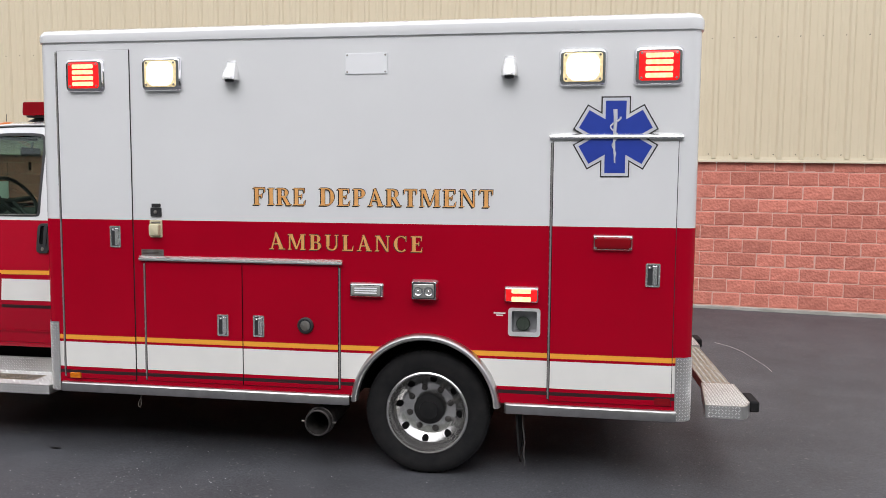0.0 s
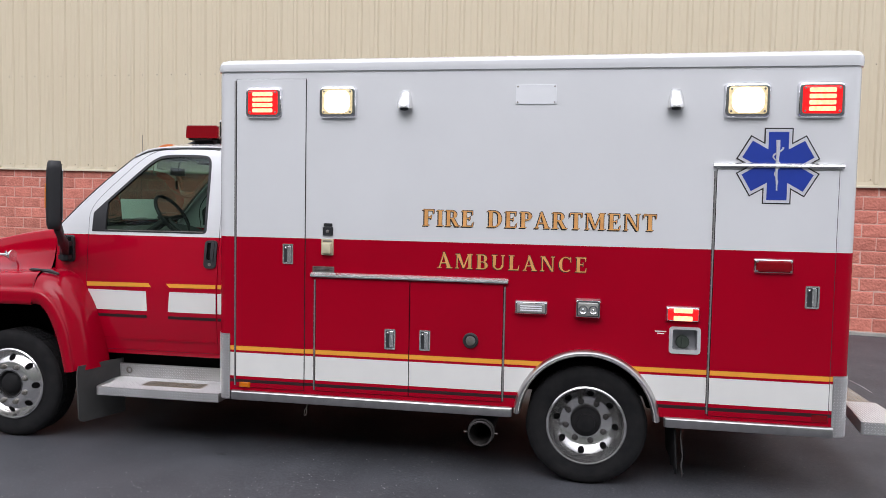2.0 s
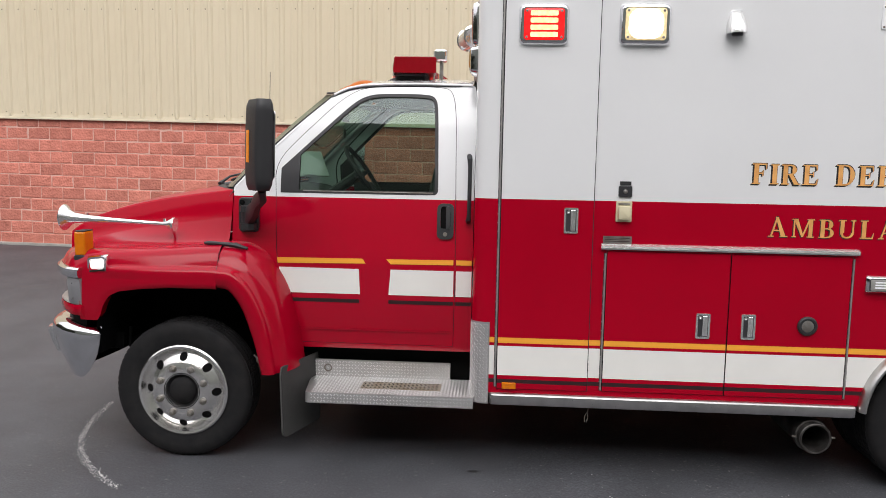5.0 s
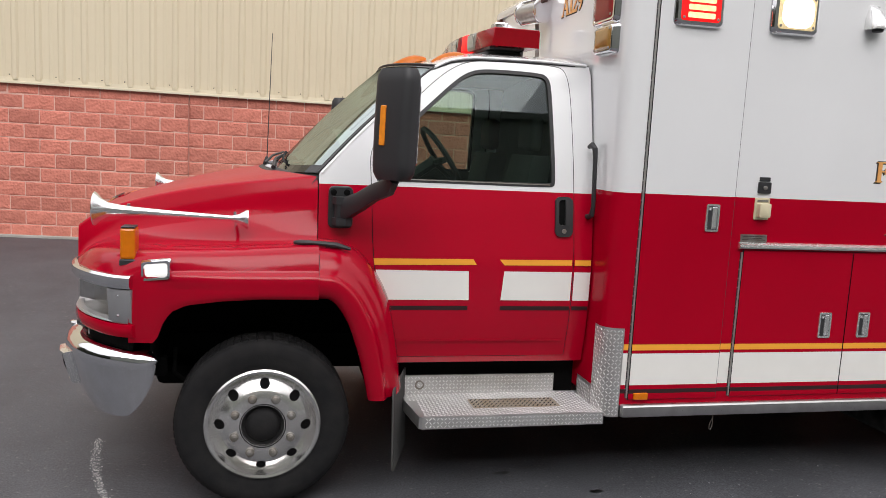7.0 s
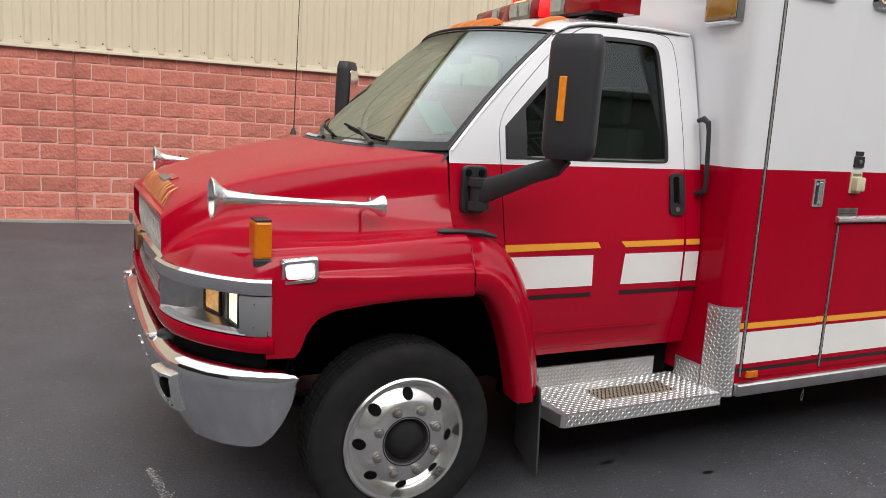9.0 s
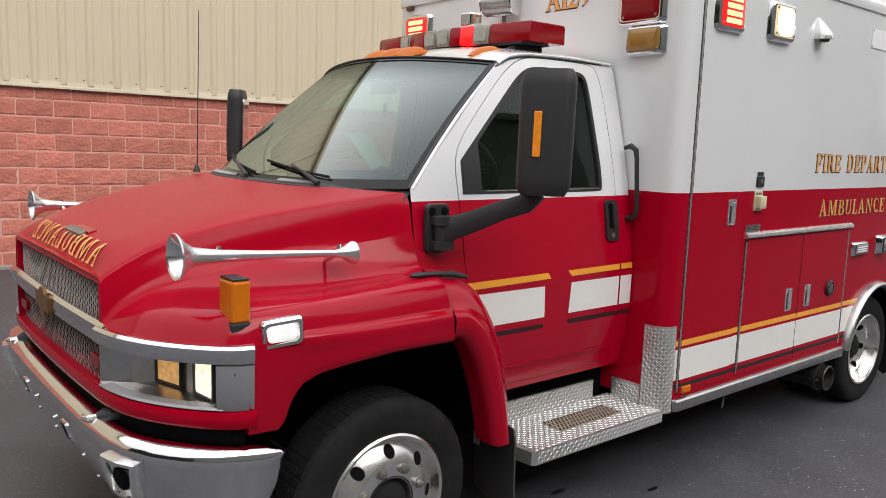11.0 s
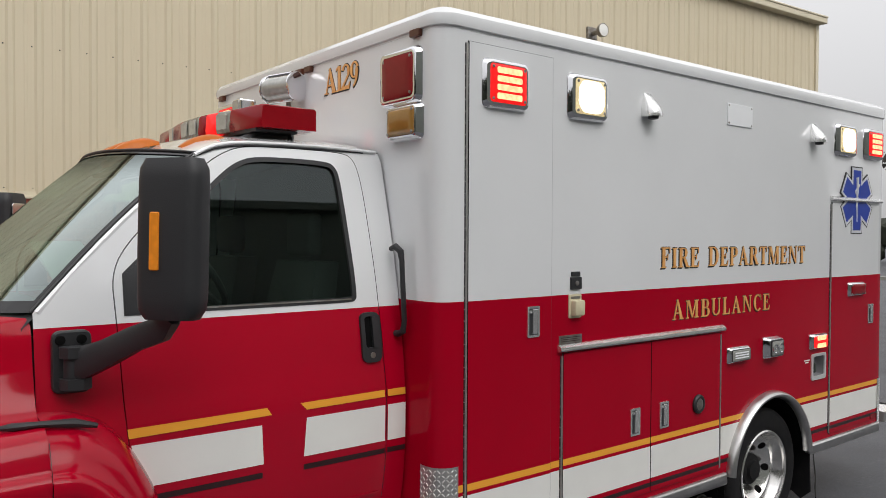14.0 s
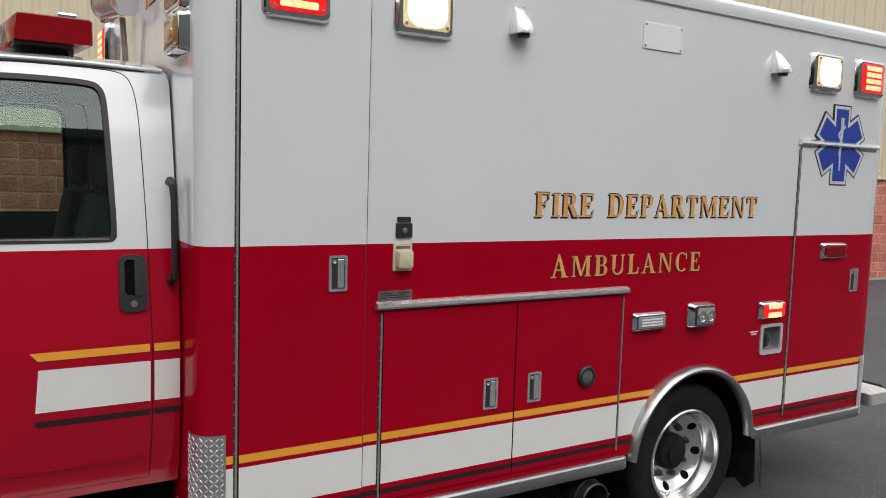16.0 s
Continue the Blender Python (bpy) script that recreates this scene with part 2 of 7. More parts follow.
def asphalt_material():
    m = material("dark_sealed_asphalt", (0.053, 0.055, 0.062), 0.62, spec=0.5, second=(0.068, 0.070, 0.077), scale=0.45, bump=0.0, gloss=0.1)
    n, l = m.node_tree.nodes, m.node_tree.links
    b = n["Principled BSDF"]
    geo = n.new("ShaderNodeNewGeometry")
    grit, patch, dust = (n.new("ShaderNodeTexNoise") for _ in range(3))
    grit.inputs["Scale"].default_value, grit.inputs["Detail"].default_value = 105.0, 4.0
    patch.inputs["Scale"].default_value, patch.inputs["Detail"].default_value = 2.2, 8.0
    dust.inputs["Scale"].default_value, dust.inputs["Detail"].default_value = 38.0, 3.0
    for t in (grit, patch, dust):
        l.new(geo.outputs["Position"], t.inputs["Vector"])
    up = n.new("ShaderNodeMapRange")
    up.inputs["From Min"].default_value, up.inputs["From Max"].default_value = 0.3, 0.75
    up.inputs["To Min"].default_value, up.inputs["To Max"].default_value = 0.80, 1.24
    l.new(patch.outputs["Fac"], up.inputs["Value"])
    grain, both = n.new("ShaderNodeMapRange"), n.new("ShaderNodeMath")
    grain.inputs["From Min"].default_value, grain.inputs["From Max"].default_value = 0.3, 0.7
    grain.inputs["To Min"].default_value, grain.inputs["To Max"].default_value = 0.55, 1.5
    both.operation = "MULTIPLY"
    l.new(grit.outputs["Fac"], grain.inputs["Value"])
    l.new(up.outputs[0], both.inputs[0])
    l.new(grain.outputs[0], both.inputs[1])
    hsv = n.new("ShaderNodeHueSaturation")
    l.new(both.outputs[0], hsv.inputs["Value"])
    old = b.inputs["Base Color"].links[0].from_socket
    l.new(old, hsv.inputs["Color"])
    pale = n.new("ShaderNodeMapRange")
    pale.inputs["From Min"].default_value, pale.inputs["From Max"].default_value = 0.63, 0.74
    l.new(dust.outputs["Fac"], pale.inputs["Value"])
    mix = n.new("ShaderNodeMix")
    mix.data_type = "RGBA"
    l.new(pale.outputs[0], mix.inputs["Factor"])
    l.new(hsv.outputs[0], mix.inputs["A"])
    mix.inputs["B"].default_value = (0.16, 0.155, 0.15, 1)
    l.new(mix.outputs["Result"], b.inputs["Base Color"])
    bp = n.new("ShaderNodeBump")
    bp.inputs["Strength"].default_value, bp.inputs["Distance"].default_value = 0.35, 0.006
    l.new(grit.outputs["Fac"], bp.inputs["Height"])
    l.new(bp.outputs[0], b.inputs["Normal"])
    return m


ASPHALT = asphalt_material()


# ---- mesh helpers ----
def part(name, bm, mats, parent=None, label="", smooth=False, sharp=35):
    """Links a bmesh as one mesh object under a thing or under a part."""
    if not isinstance(mats, (list, tuple)):
        mats = [mats]
    bmesh.ops.recalc_face_normals(bm, faces=bm.faces)
    me = bpy.data.meshes.new(name)
    bm.to_mesh(me)
    bm.free()
    for m in mats:
        me.materials.append(m)
    if smooth:
        me.shade_smooth()
        me.set_sharp_from_angle(angle=radians(sharp))
    ob = new(name, me)
    if parent:
        ob.parent = parent
    if label:
        tagged(ob, label)
    return ob


def side(x, z, d):
    """A point on the ambulance's near side, d metres proud of it."""
    return Vector((x, -d, z))


def face(y, z, d):
    """A point on the box's front, d metres proud of it."""
    return Vector((-d, y, z))


def cube(bm, x0, x1, y0, y1, z0, z1, bevel=0.0, seg=2, mi=0):
    vs = [bm.verts.new(p) for p in ((x0, y0, z0), (x1, y0, z0), (x1, y1, z0), (x0, y1, z0), (x0, y0, z1), (x1, y0, z1), (x1, y1, z1), (x0, y1, z1))]
    fs = [bm.faces.new([vs[i] for i in q]) for q in ((3, 2, 1, 0), (4, 5, 6, 7), (0, 1, 5, 4), (1, 2, 6, 5), (2, 3, 7, 6), (3, 0, 4, 7))]
    for f in fs:
        f.material_index = mi
    if bevel:
        es = list({e for f in fs for e in f.edges})
        out = bmesh.ops.bevel(bm, geom=es, offset=bevel, segments=seg, affect="EDGES", profile=0.5)
        for f in out["faces"]:
            f.material_index = mi
    return vs


def round_rect(u0, u1, v0, v1, r, seg=4):
    pts = []
    for cu, cv, a in ((u1 - r, v1 - r, 0), (u0 + r, v1 - r, 90), (u0 + r, v0 + r, 180), (u1 - r, v0 + r, 270)):
        for k in range(seg + 1):
            t = radians(a + 90 * k / seg)
            pts.append((cu + r * math.cos(t), cv + r * math.sin(t)))
    return pts


def loft(bm, rings, closed=True, cap0=True, cap1=True, mi=0):
    """Skins rings of points one to the next."""
    rows = [[bm.verts.new(p) for p in ring] for ring in rings]
    n = len(rows[0])
    out = []
    for a, b in zip(rows, rows[1:]):
        for k in range(n if closed else n - 1):
            q = (a[k], a[(k + 1) % n], b[(k + 1) % n], b[k])
            out.append(bm.faces.new(q))
    if cap0 and closed:
        out.append(bm.faces.new(rows[0][::-1]))
    if cap1 and closed:
        out.append(bm.faces.new(rows[-1]))
    for f in out:
        f.material_index = mi
    return out


def plate(bm, pts, at, d0, d1, bevel=0.0, mi=0):
    """A flat outline pushed out from d0 to d1, its outer edge eased by bevel."""
    c = Vector((sum(p[0] for p in pts) / len(pts), sum(p[1] for p in pts) / len(pts)))

    def ring(inset, d):
        out = []
        for p in pts:
            v = Vector(p) - c
            k = max(0.0, 1 - inset / max(v.length, 1e-6))
            out.append(at(c[0] + v[0] * k, c[1] + v[1] * k, d))
        return out

    rings = [ring(0, d0), ring(0, d1 - bevel)] + ([ring(bevel * 0.35, d1 - bevel * 0.3), ring(bevel, d1)] if bevel else [])
    if not bevel:
        rings[-1] = ring(0, d1)
    return loft(bm, rings, mi=mi)


def shape(bm, outer, holes, at, d0, d1, mi=0):
    """An outline with holes in it, as a slab."""
    from mathutils.geometry import tessellate_polygon
    loops = [outer, *holes]
    flat = [p for lp in loops for p in lp]
    tris = tessellate_polygon([[Vector((p[0], p[1], 0)) for p in lp] for lp in loops])
    front = [bm.verts.new(at(p[0], p[1], d1)) for p in flat]
    back = [bm.verts.new(at(p[0], p[1], d0)) for p in flat]
    for t in tris:
        for vs in (front, back):
            try:
                bm.faces.new([vs[i] for i in t]).material_index = mi
            except ValueError:
                pass
    k = 0
    for lp in loops:
        n = len(lp)
        for i in range(n):
            a, b = k + i, k + (i + 1) % n
            bm.faces.new((front[a], front[b], back[b], back[a])).material_index = mi
        k += n


def tube(bm, path, r, seg=10, mi=0, caps=True):
    """A round bar along a path; r is one radius or one for each point."""
    path = [Vector(p) for p in path]
    rs = r if isinstance(r, (list, tuple)) else [r] * len(path)
    d = (path[1] - path[0]).normalized()
    u = d.orthogonal().normalized()
    rings = []
    for i, p in enumerate(path):
        a, b = path[max(i - 1, 0)], path[min(i + 1, len(path) - 1)]
        d = (b - a).normalized()
        u = (u - d * u.dot(d)).normalized()
        w = d.cross(u)
        rings.append([p + (u * math.cos(t) + w * math.sin(t)) * rs[i] for t in (2 * math.pi * k / seg for k in range(seg))])
    return loft(bm, rings, cap0=caps, cap1=caps, mi=mi)


def lathe(bm, profile, at, seg=32, mi=0, caps=False):
    """Turns (radius, height) points about the axis; at(a, b, h) places them."""
    rings = [[at(r * math.cos(t), r * math.sin(t), h) for t in (2 * math.pi * k / seg for k in range(seg))] for r, h in profile]
    return loft(bm, rings, cap0=caps, cap1=caps, mi=mi)


def smoothstep(a, b, x):
    t = min(1.0, max(0.0, (x - a) / (b - a)))
    return t * t * (3 - 2 * t)


def spline(keys, t):
    """Smooth value through (t, value...) keys."""
    k = 0
    while k < len(keys) - 2 and t > keys[k + 1][0]:
        k += 1
    p0, p1, p2, p3 = keys[max(k - 1, 0)], keys[k], keys[k + 1], keys[min(k + 2, len(keys) - 1)]
    h = p2[0] - p1[0]
    u = min(1.0, max(0.0, (t - p1[0]) / h))
    out = []
    for i in range(1, len(p1)):
        m1 = (p2[i] - p0[i]) / max(p2[0] - p0[0], 1e-6) * h
        m2 = (p3[i] - p1[i]) / max(p3[0] - p1[0], 1e-6) * h
        out.append((2 * u**3 - 3 * u**2 + 1) * p1[i] + (u**3 - 2 * u**2 + u) * m1 + (-2 * u**3 + 3 * u**2) * p2[i] + (u**3 - u**2) * m2)
    return out


# ---- the setting ----
# the building stands at a small angle to the truck; it is built along its own wall and then turned into place
WALL_Y, WALL_END = 7.6, 16.40
BUILDING = Matrix.Translation((0, 7.898, 0)) @ Matrix.Rotation(math.atan(-0.0857), 4, "Z") @ Matrix.Translation((0, -WALL_Y, 0))
TO_WALL = BUILDING.inverted()


def ground_z(x, y):
    u, v, _ = TO_WALL @ Vector((x, y, 0))
    rise = 0.205 if u < -4.5 else 0.135 - 0.0155 * u if u < 9 else -0.005
    return rise * smoothstep(2.6, WALL_Y, v) - 0.021 * smoothstep(0.3, 2.2, x) * (1 - smoothstep(8, 20, x))


def wall_foot(u):
    """The ground's height at the wall, u metres along it."""
    p = BUILDING @ Vector((u, WALL_Y, 0))
    return ground_z(p.x, p.y)


def build_ground():
    xs = [-1500, -400, -120, -60, -30] + [-20 + i for i in range(55)] + [50, 90, 200, 600, 1500]
    ys = [-1500, -400, -120, -60, -30, -15] + [-8 + i for i in range(10)] + [2.5 + 0.5 * i for i in range(13)] + [10, 14, 25, 60, 150, 500, 1500]
    bm = bmesh.new()
    rows = [[bm.verts.new((x, y, ground_z(x, y))) for x in xs] for y in ys]
    for a, b in zip(rows, rows[1:]):
        for k in range(len(xs) - 1):
            bm.faces.new((a[k], a[k + 1], b[k + 1], b[k]))
    return tagged(part("ground", bm, ASPHALT, smooth=True), "dark sealed asphalt lot with faint dust and scuffs", "ground", kind="structure")


build_ground()

BRICK_TOP = 2.310


def uphill(bm):
    """The building's courses rise gently towards the lot's upper end."""
    for v in bm.verts:
        v.co.z -= 0.0102 * v.co.x
    return bm


bm = bmesh.new()
cube(bm, -26, WALL_END, WALL_Y + 0.0005, WALL_Y + 0.3, -0.6, BRICK_TOP - 0.02)
wall = tagged(part("wall_north", uphill(bm), MORTAR), "long block base wall with pale pink mortar joints", "wall", kind="structure")
bm = bmesh.new()
for x0 in range(-26, 16, 4):
    x1 = min(x0 + 3.99, WALL_END)
    z0, z1 = wall_foot(x0), wall_foot(x1)
    rings = [[(x, WALL_Y - 0.07, z - 0.2), (x, WALL_Y - 0.07, z + 0.035), (x, WALL_Y + 0.02, z + 0.045), (x, WALL_Y + 0.02, z - 0.2)] for x, z in ((x0, z0), (x1, z1))]
    loft(bm, rings)
tagged(part("trim_footing", bm, CONCRETE), "narrow worn concrete footing along the wall base", "footing", kind="structure")


def rib_profile(x0, x1):
    """Siding in plan: a wide shallow rib and two fine ones in each panel."""
    pts, x = [], x0
    while x < x1:
        for dx, d in ((0, 0), (0.03, 0.026), (0.075, 0.026), (0.105, 0), (0.19, 0), (0.205, 0.006), (0.225, 0.006), (0.24, 0)):
            pts.append((x + dx, d))
        x += 0.305
    pts.append((x1, 0))
    return pts


SIDING_TOP = 7.05
bm = bmesh.new()
prof = [p for p in rib_profile(-26, WALL_END - 0.05) if p[0] <= WALL_END - 0.05]
loft(bm, [[(x, WALL_Y - 0.02 - d, z) for x, d in prof] for z in (BRICK_TOP + 0.05, 5.0, SIDING_TOP)], closed=False)
siding = tagged(part("wall_siding", uphill(bm), BEIGE), "tall beige ribbed metal siding above the block base", "siding", kind="structure")
bm = bmesh.new()
cube(bm, -26, WALL_END, WALL_Y + 0.0, WALL_Y + 0.28, BRICK_TOP + 0.02, SIDING_TOP - 0.05)
cube(bm, WALL_END - 0.3, WALL_END, WALL_Y + 0.3, 30, -0.6, SIDING_TOP - 0.05)
part("wall_core", uphill(bm), BEIGE, siding)
bm = bmesh.new()
cube(bm, -26, WALL_END, WALL_Y - 0.065, WALL_Y + 0.01, BRICK_TOP - 0.012, BRICK_TOP + 0.022, 0.004)
cube(bm, -26, WALL_END, WALL_Y - 0.03, WALL_Y - 0.0, BRICK_TOP + 0.022, BRICK_TOP + 0.075)
tagged(part("trim_flashing", uphill(bm), TRIMBEIGE), "beige bent metal flashing between siding and blocks", "flashing", kind="structure")
bm = bmesh.new()
cube(bm, -26.1, WALL_END + 0.15, WALL_Y - 0.22, WALL_Y + 0.1, SIDING_TOP, SIDING_TOP + 0.16, 0.02)
cube(bm, -26.1, WALL_END + 0.15, WALL_Y - 0.24, WALL_Y - 0.18, SIDING_TOP + 0.13, SIDING_TOP + 0.17, 0.012)
cube(bm, WALL_END - 0.06, WALL_END + 0.05, WALL_Y - 0.07, WALL_Y + 0.08, 0.0, SIDING_TOP, 0.01)
tagged(part("trim_eave", uphill(bm), TRIMBEIGE), "beige metal eave gutter and corner trim", "eave", kind="structure")
bm = bmesh.new()
cube(bm, -26, WALL_END, WALL_Y + 0.05, 30, SIDING_TOP + 0.02, SIDING_TOP + 0.14)
tagged(part("roof", uphill(bm), TRIMBEIGE), "low metal roof of the long building", "roof", kind="structure")

# screw heads along the siding's lower edge and middle rail
bm = bmesh.new()
for z in (BRICK_TOP + 0.11, 4.13):
    for k in range(138):
        x = -25.85 + 0.305 * k + 0.13
        lathe(bm, [(0.009, 0.021), (0.008, 0.027), (0.0, 0.029)], lambda a, b, h: Vector((x + a, WALL_Y - h, z + b)), 6)
tagged(part("screw_head", uphill(bm), SEAL, siding), kind="stuff")

# wall lamp on a short arm
bm = bmesh.new()
tube(bm, [(9.10, WALL_Y - 0.03, 5.70), (9.10, WALL_Y - 0.34, 5.70)], 0.045, 12)
cube(bm, 8.98, 9.22, WALL_Y - 0.08, WALL_Y - 0.01, 5.58, 5.82, 0.02)
wall_lamp = tagged(part("wall_lamp", uphill(bm), STEEL), "grey round wall lamp on the metal siding", "lamp")
bm = bmesh.new()
lathe(bm, [(0.05, 0.26), (0.11, 0.30), (0.125, 0.40), (0.115, 0.42)], lambda a, b, h: Vector((9.08 + a - 0.3 * (h - 0.3), WALL_Y - h, 5.69 + b)), 24)
part("lamp_head", uphill(bm), STEEL, wall_lamp, smooth=True)
bm = bmesh.new()
lathe(bm, [(0.112, 0.412), (0.06, 0.420), (0.0, 0.422)], lambda a, b, h: Vector((9.08 + a - 0.3 * (h - 0.3), WALL_Y - h, 5.69 + b)), 24)
part("lamp_lens", uphill(bm), STRIPE, wall_lamp, "pale round lens", smooth=True)

# the long ribbed building across the lot, behind the camera: it shows in the cab's window
ACROSS = -16.5
bm = bmesh.new()
pts, x = [], -46.0
while x < 46.0:
    pts += [(x, 0.0), (x + 0.06, 0.07), (x + 0.34, 0.07), (x + 0.40, 0.0)]
    x += 0.9
loft(bm, [[(x, ACROSS + d, z) for x, d in pts] for z in (0.0, 5.5, 11.7)], closed=False)
cube(bm, -46.0, 46.0, ACROSS - 9.0, ACROSS - 0.02, -0.3, 11.7)
far_hall = tagged(part("far_hall", bm, HALLGREEN), "long dark grey-green ribbed metal hall across the lot", "building")
bm = bmesh.new()
cube(bm, -46.2, 46.2, ACROSS - 9.2, ACROSS + 0.25, 11.7, 12.05, 0.03)
part("roof", bm, HALLGREEN, far_hall)

# dark woods added unseen at the lot's front end, for reflections and low light
bm = bmesh.new()
rng = random.Random(5)
for k in range(330):
    a, d = radians(rng.uniform(158, 212)), rng.uniform(29, 37)
    x, y = 1.0 + d * math.cos(a), d * math.sin(a)
    r = rng.uniform(1.6, 3.0)
    z = rng.uniform(0.5, 8.0 + 0.8 * math.sin(a * 9) + 0.5 * math.sin(a * 31))
    m = Matrix.Translation((x, y, z)) @ Euler((rng.random() * 6, rng.random() * 6, rng.random() * 6)).to_matrix().to_4x4()
    bmesh.ops.create_icosphere(bm, subdivisions=1, radius=r, matrix=m)
tagged(part("unseen_woods", bm, FOLIAGE), "unseen dark woods added to shape reflections and low light", "woods", kind="stuff")

# ---- the ambulance: box body ----
ambulance = tagged(new("ambulance"), "red and white ambulance truck with lit warning lamps, parked on asphalt", "ambulance")
LEN, WID = 4.31, 2.44
Z_FLOOR, Z_RED = 0.49, 1.612
BANDS = [(0.552, 0.575, DARKSTRIPE), (0.598, 0.770, STRIPE), (0.787, 0.819, YELLOW)]
PAINTS = [UNDER, RED, WHITE, DARKSTRIPE, STRIPE, YELLOW]
CUTS = sorted({Z_RED, *(z for a, b, _ in BANDS for z in (a, b))})


def paint_index(z, striped=True):
    if striped:
        for a, b, m in BANDS:
            if a < z < b:
                return PAINTS.index(m)
    return 1 if z < Z_RED else 2


def build_box():
    bm = bmesh.new()
    rings = []
    for inset, z in [(0, z) for z in (Z_FLOOR, *CUTS, 2.772)] + [(0.003, 2.774), (0.003, 2.782), (-0.010, 2.785), (-0.014, 2.81), (-0.010, 2.837), (0.008, 2.861), (0.04, 2.874), (0.10, 2.881), (0.7, 2.895)]:
        r = max(0.02, 0.085 - inset)
        ring = round_rect(inset, LEN - inset, inset, WID - inset, r, 6)
        # the roof cap rises a little towards the rear
        rings.append([(x, y, z + (0.017 * x / LEN - 0.003 if z > 2.80 else 0.0)) for x, y in ring])
    loft(bm, rings)
    for f in bm.faces:
        c = f.calc_center_median()
        f.normal_update()
        f.material_index = paint_index(c.z, f.normal.y < -0.98 or f.normal.y > 0.98)
        if c.z < 0.495:
            f.material_index = 0
    ob = part("box_body", bm, PAINTS, ambulance, "white over red box body with gold and white stripes")
    cm = bmesh.new()
    for y0, y1 in ((-0.2, 0.78), (1.66, 2.7)):
        lathe(cm, [(0.452, y0), (0.452, y1)], lambda a, b, h: Vector((2.657 + a, h, 0.43 + b)), 48, caps=True)
        cube(cm, 2.657 - 0.452, 2.657 + 0.452, y0 + 0.003, y1 - 0.003, 0.2, 0.425)
    cube(cm, 3.204, 3.364, -0.2, 0.062, 0.944, 1.082)
    cutter = part("cutter", cm, UNDER)
    mod = ob.modifiers.new("arch", "BOOLEAN")
    mod.operation, mod.object, mod.solver = "DIFFERENCE", cutter, "EXACT"
    mod.use_self = True
    dg = bpy.context.evaluated_depsgraph_get()
    me = bpy.data.meshes.new_from_object(ob.evaluated_get(dg))
    ob.modifiers.clear()
    ob.data = me
    bpy.data.objects.remove(cutter)
    me.shade_smooth()
    me.set_sharp_from_angle(angle=radians(25))
    return ob


build_box()


def rect_ring(x0, x1, z0, z1, w):
    return [(x0 - w, z0 - w), (x1 + w, z0 - w), (x1 + w, z1 + w), (x0 - w, z1 + w)], [(x0, z0), (x1, z0), (x1, z1), (x0, z1)]


def box_door(name, x0, x1, z0, z1, label):
    """A flush door leaf, painted like the body behind it, with a dark seal round it."""
    bm = bmesh.new()
    zs = [z0] + [z for z in CUTS if z0 < z < z1] + [z1]
    inner = 0.0015
    grid = []
    for z in zs:
        grid.append([bm.verts.new(side(x, z, 0.0065)) for x in (x0 + inner, x1 - inner)])
    for a, b, za, zb in zip(grid, grid[1:], zs, zs[1:]):
        bm.faces.new((a[0], a[1], b[1], b[0])).material_index = paint_index((za + zb) / 2)
    edge = [(x0 + inner, z0), (x1 - inner, z0), (x1 - inner, z1), (x0 + inner, z1)]
    front = [bm.verts.new(side(x, z, 0.0065)) for x, z in edge]
    rim = [bm.verts.new(side(x + (0.003 if x > (x0 + x1) / 2 else -0.003), z + (0.003 if z == z1 else -0.003), 0.001)) for x, z in edge]
    for k in range(4):
        zc = (edge[k][1] + edge[(k + 1) % 4][1]) / 2
        bm.faces.new((front[k], front[(k + 1) % 4], rim[(k + 1) % 4], rim[k])).material_index = 0 if k % 2 else paint_index(zc)
    leaf = part(name, bm, PAINTS, ambulance, label)
    bm = bmesh.new()
    outer, hole = rect_ring(x0, x1, z0, z1, 0.0030)
    shape(bm, outer, [hole], side, 0.0, 0.003)
    part("door_seal", bm, SEAL, leaf)
    return leaf


def paddle_latch(parent, x0, x1, z0, z1):
    """A chrome recessed paddle latch."""
    bm = bmesh.new()
    shape(bm, round_rect(x0, x1, z0, z1, 0.008), [round_rect(x0 + 0.011, x1 - 0.011, z0 + 0.011, z1 - 0.011, 0.004)], side, 0.004, 0.013)
    h = part("door_handle", bm, POLISHED, parent, "chrome paddle latch")
    # dark plate on the surface, for the shade inside the recess
    bm = bmesh.new()
    plate(bm, round_rect(x0 + 0.01, x1 - 0.01, z0 + 0.01, z1 - 0.01, 0.004), side, 0.004, 0.0075)
    part("latch_recess", bm, SEAL, h)
    bm = bmesh.new()
    xm = x0 + 0.64 * (x1 - x0)
    plate(bm, round_rect(xm - 0.014, xm + 0.014, z0 + 0.014, z1 - 0.014, 0.004), side, 0.007, 0.014, 0.003)
    part("paddle", bm, POLISHED, h)
    bm = bmesh.new()
    lathe(bm, [(0.0095, 0.006), (0.0095, 0.012), (0.004, 0.013), (0.0, 0.011)], lambda a, b, d: side(x0 + 0.023 + a, z1 - 0.025 + b, d), 12)
    part("key_lock", bm, POLISHED, h)


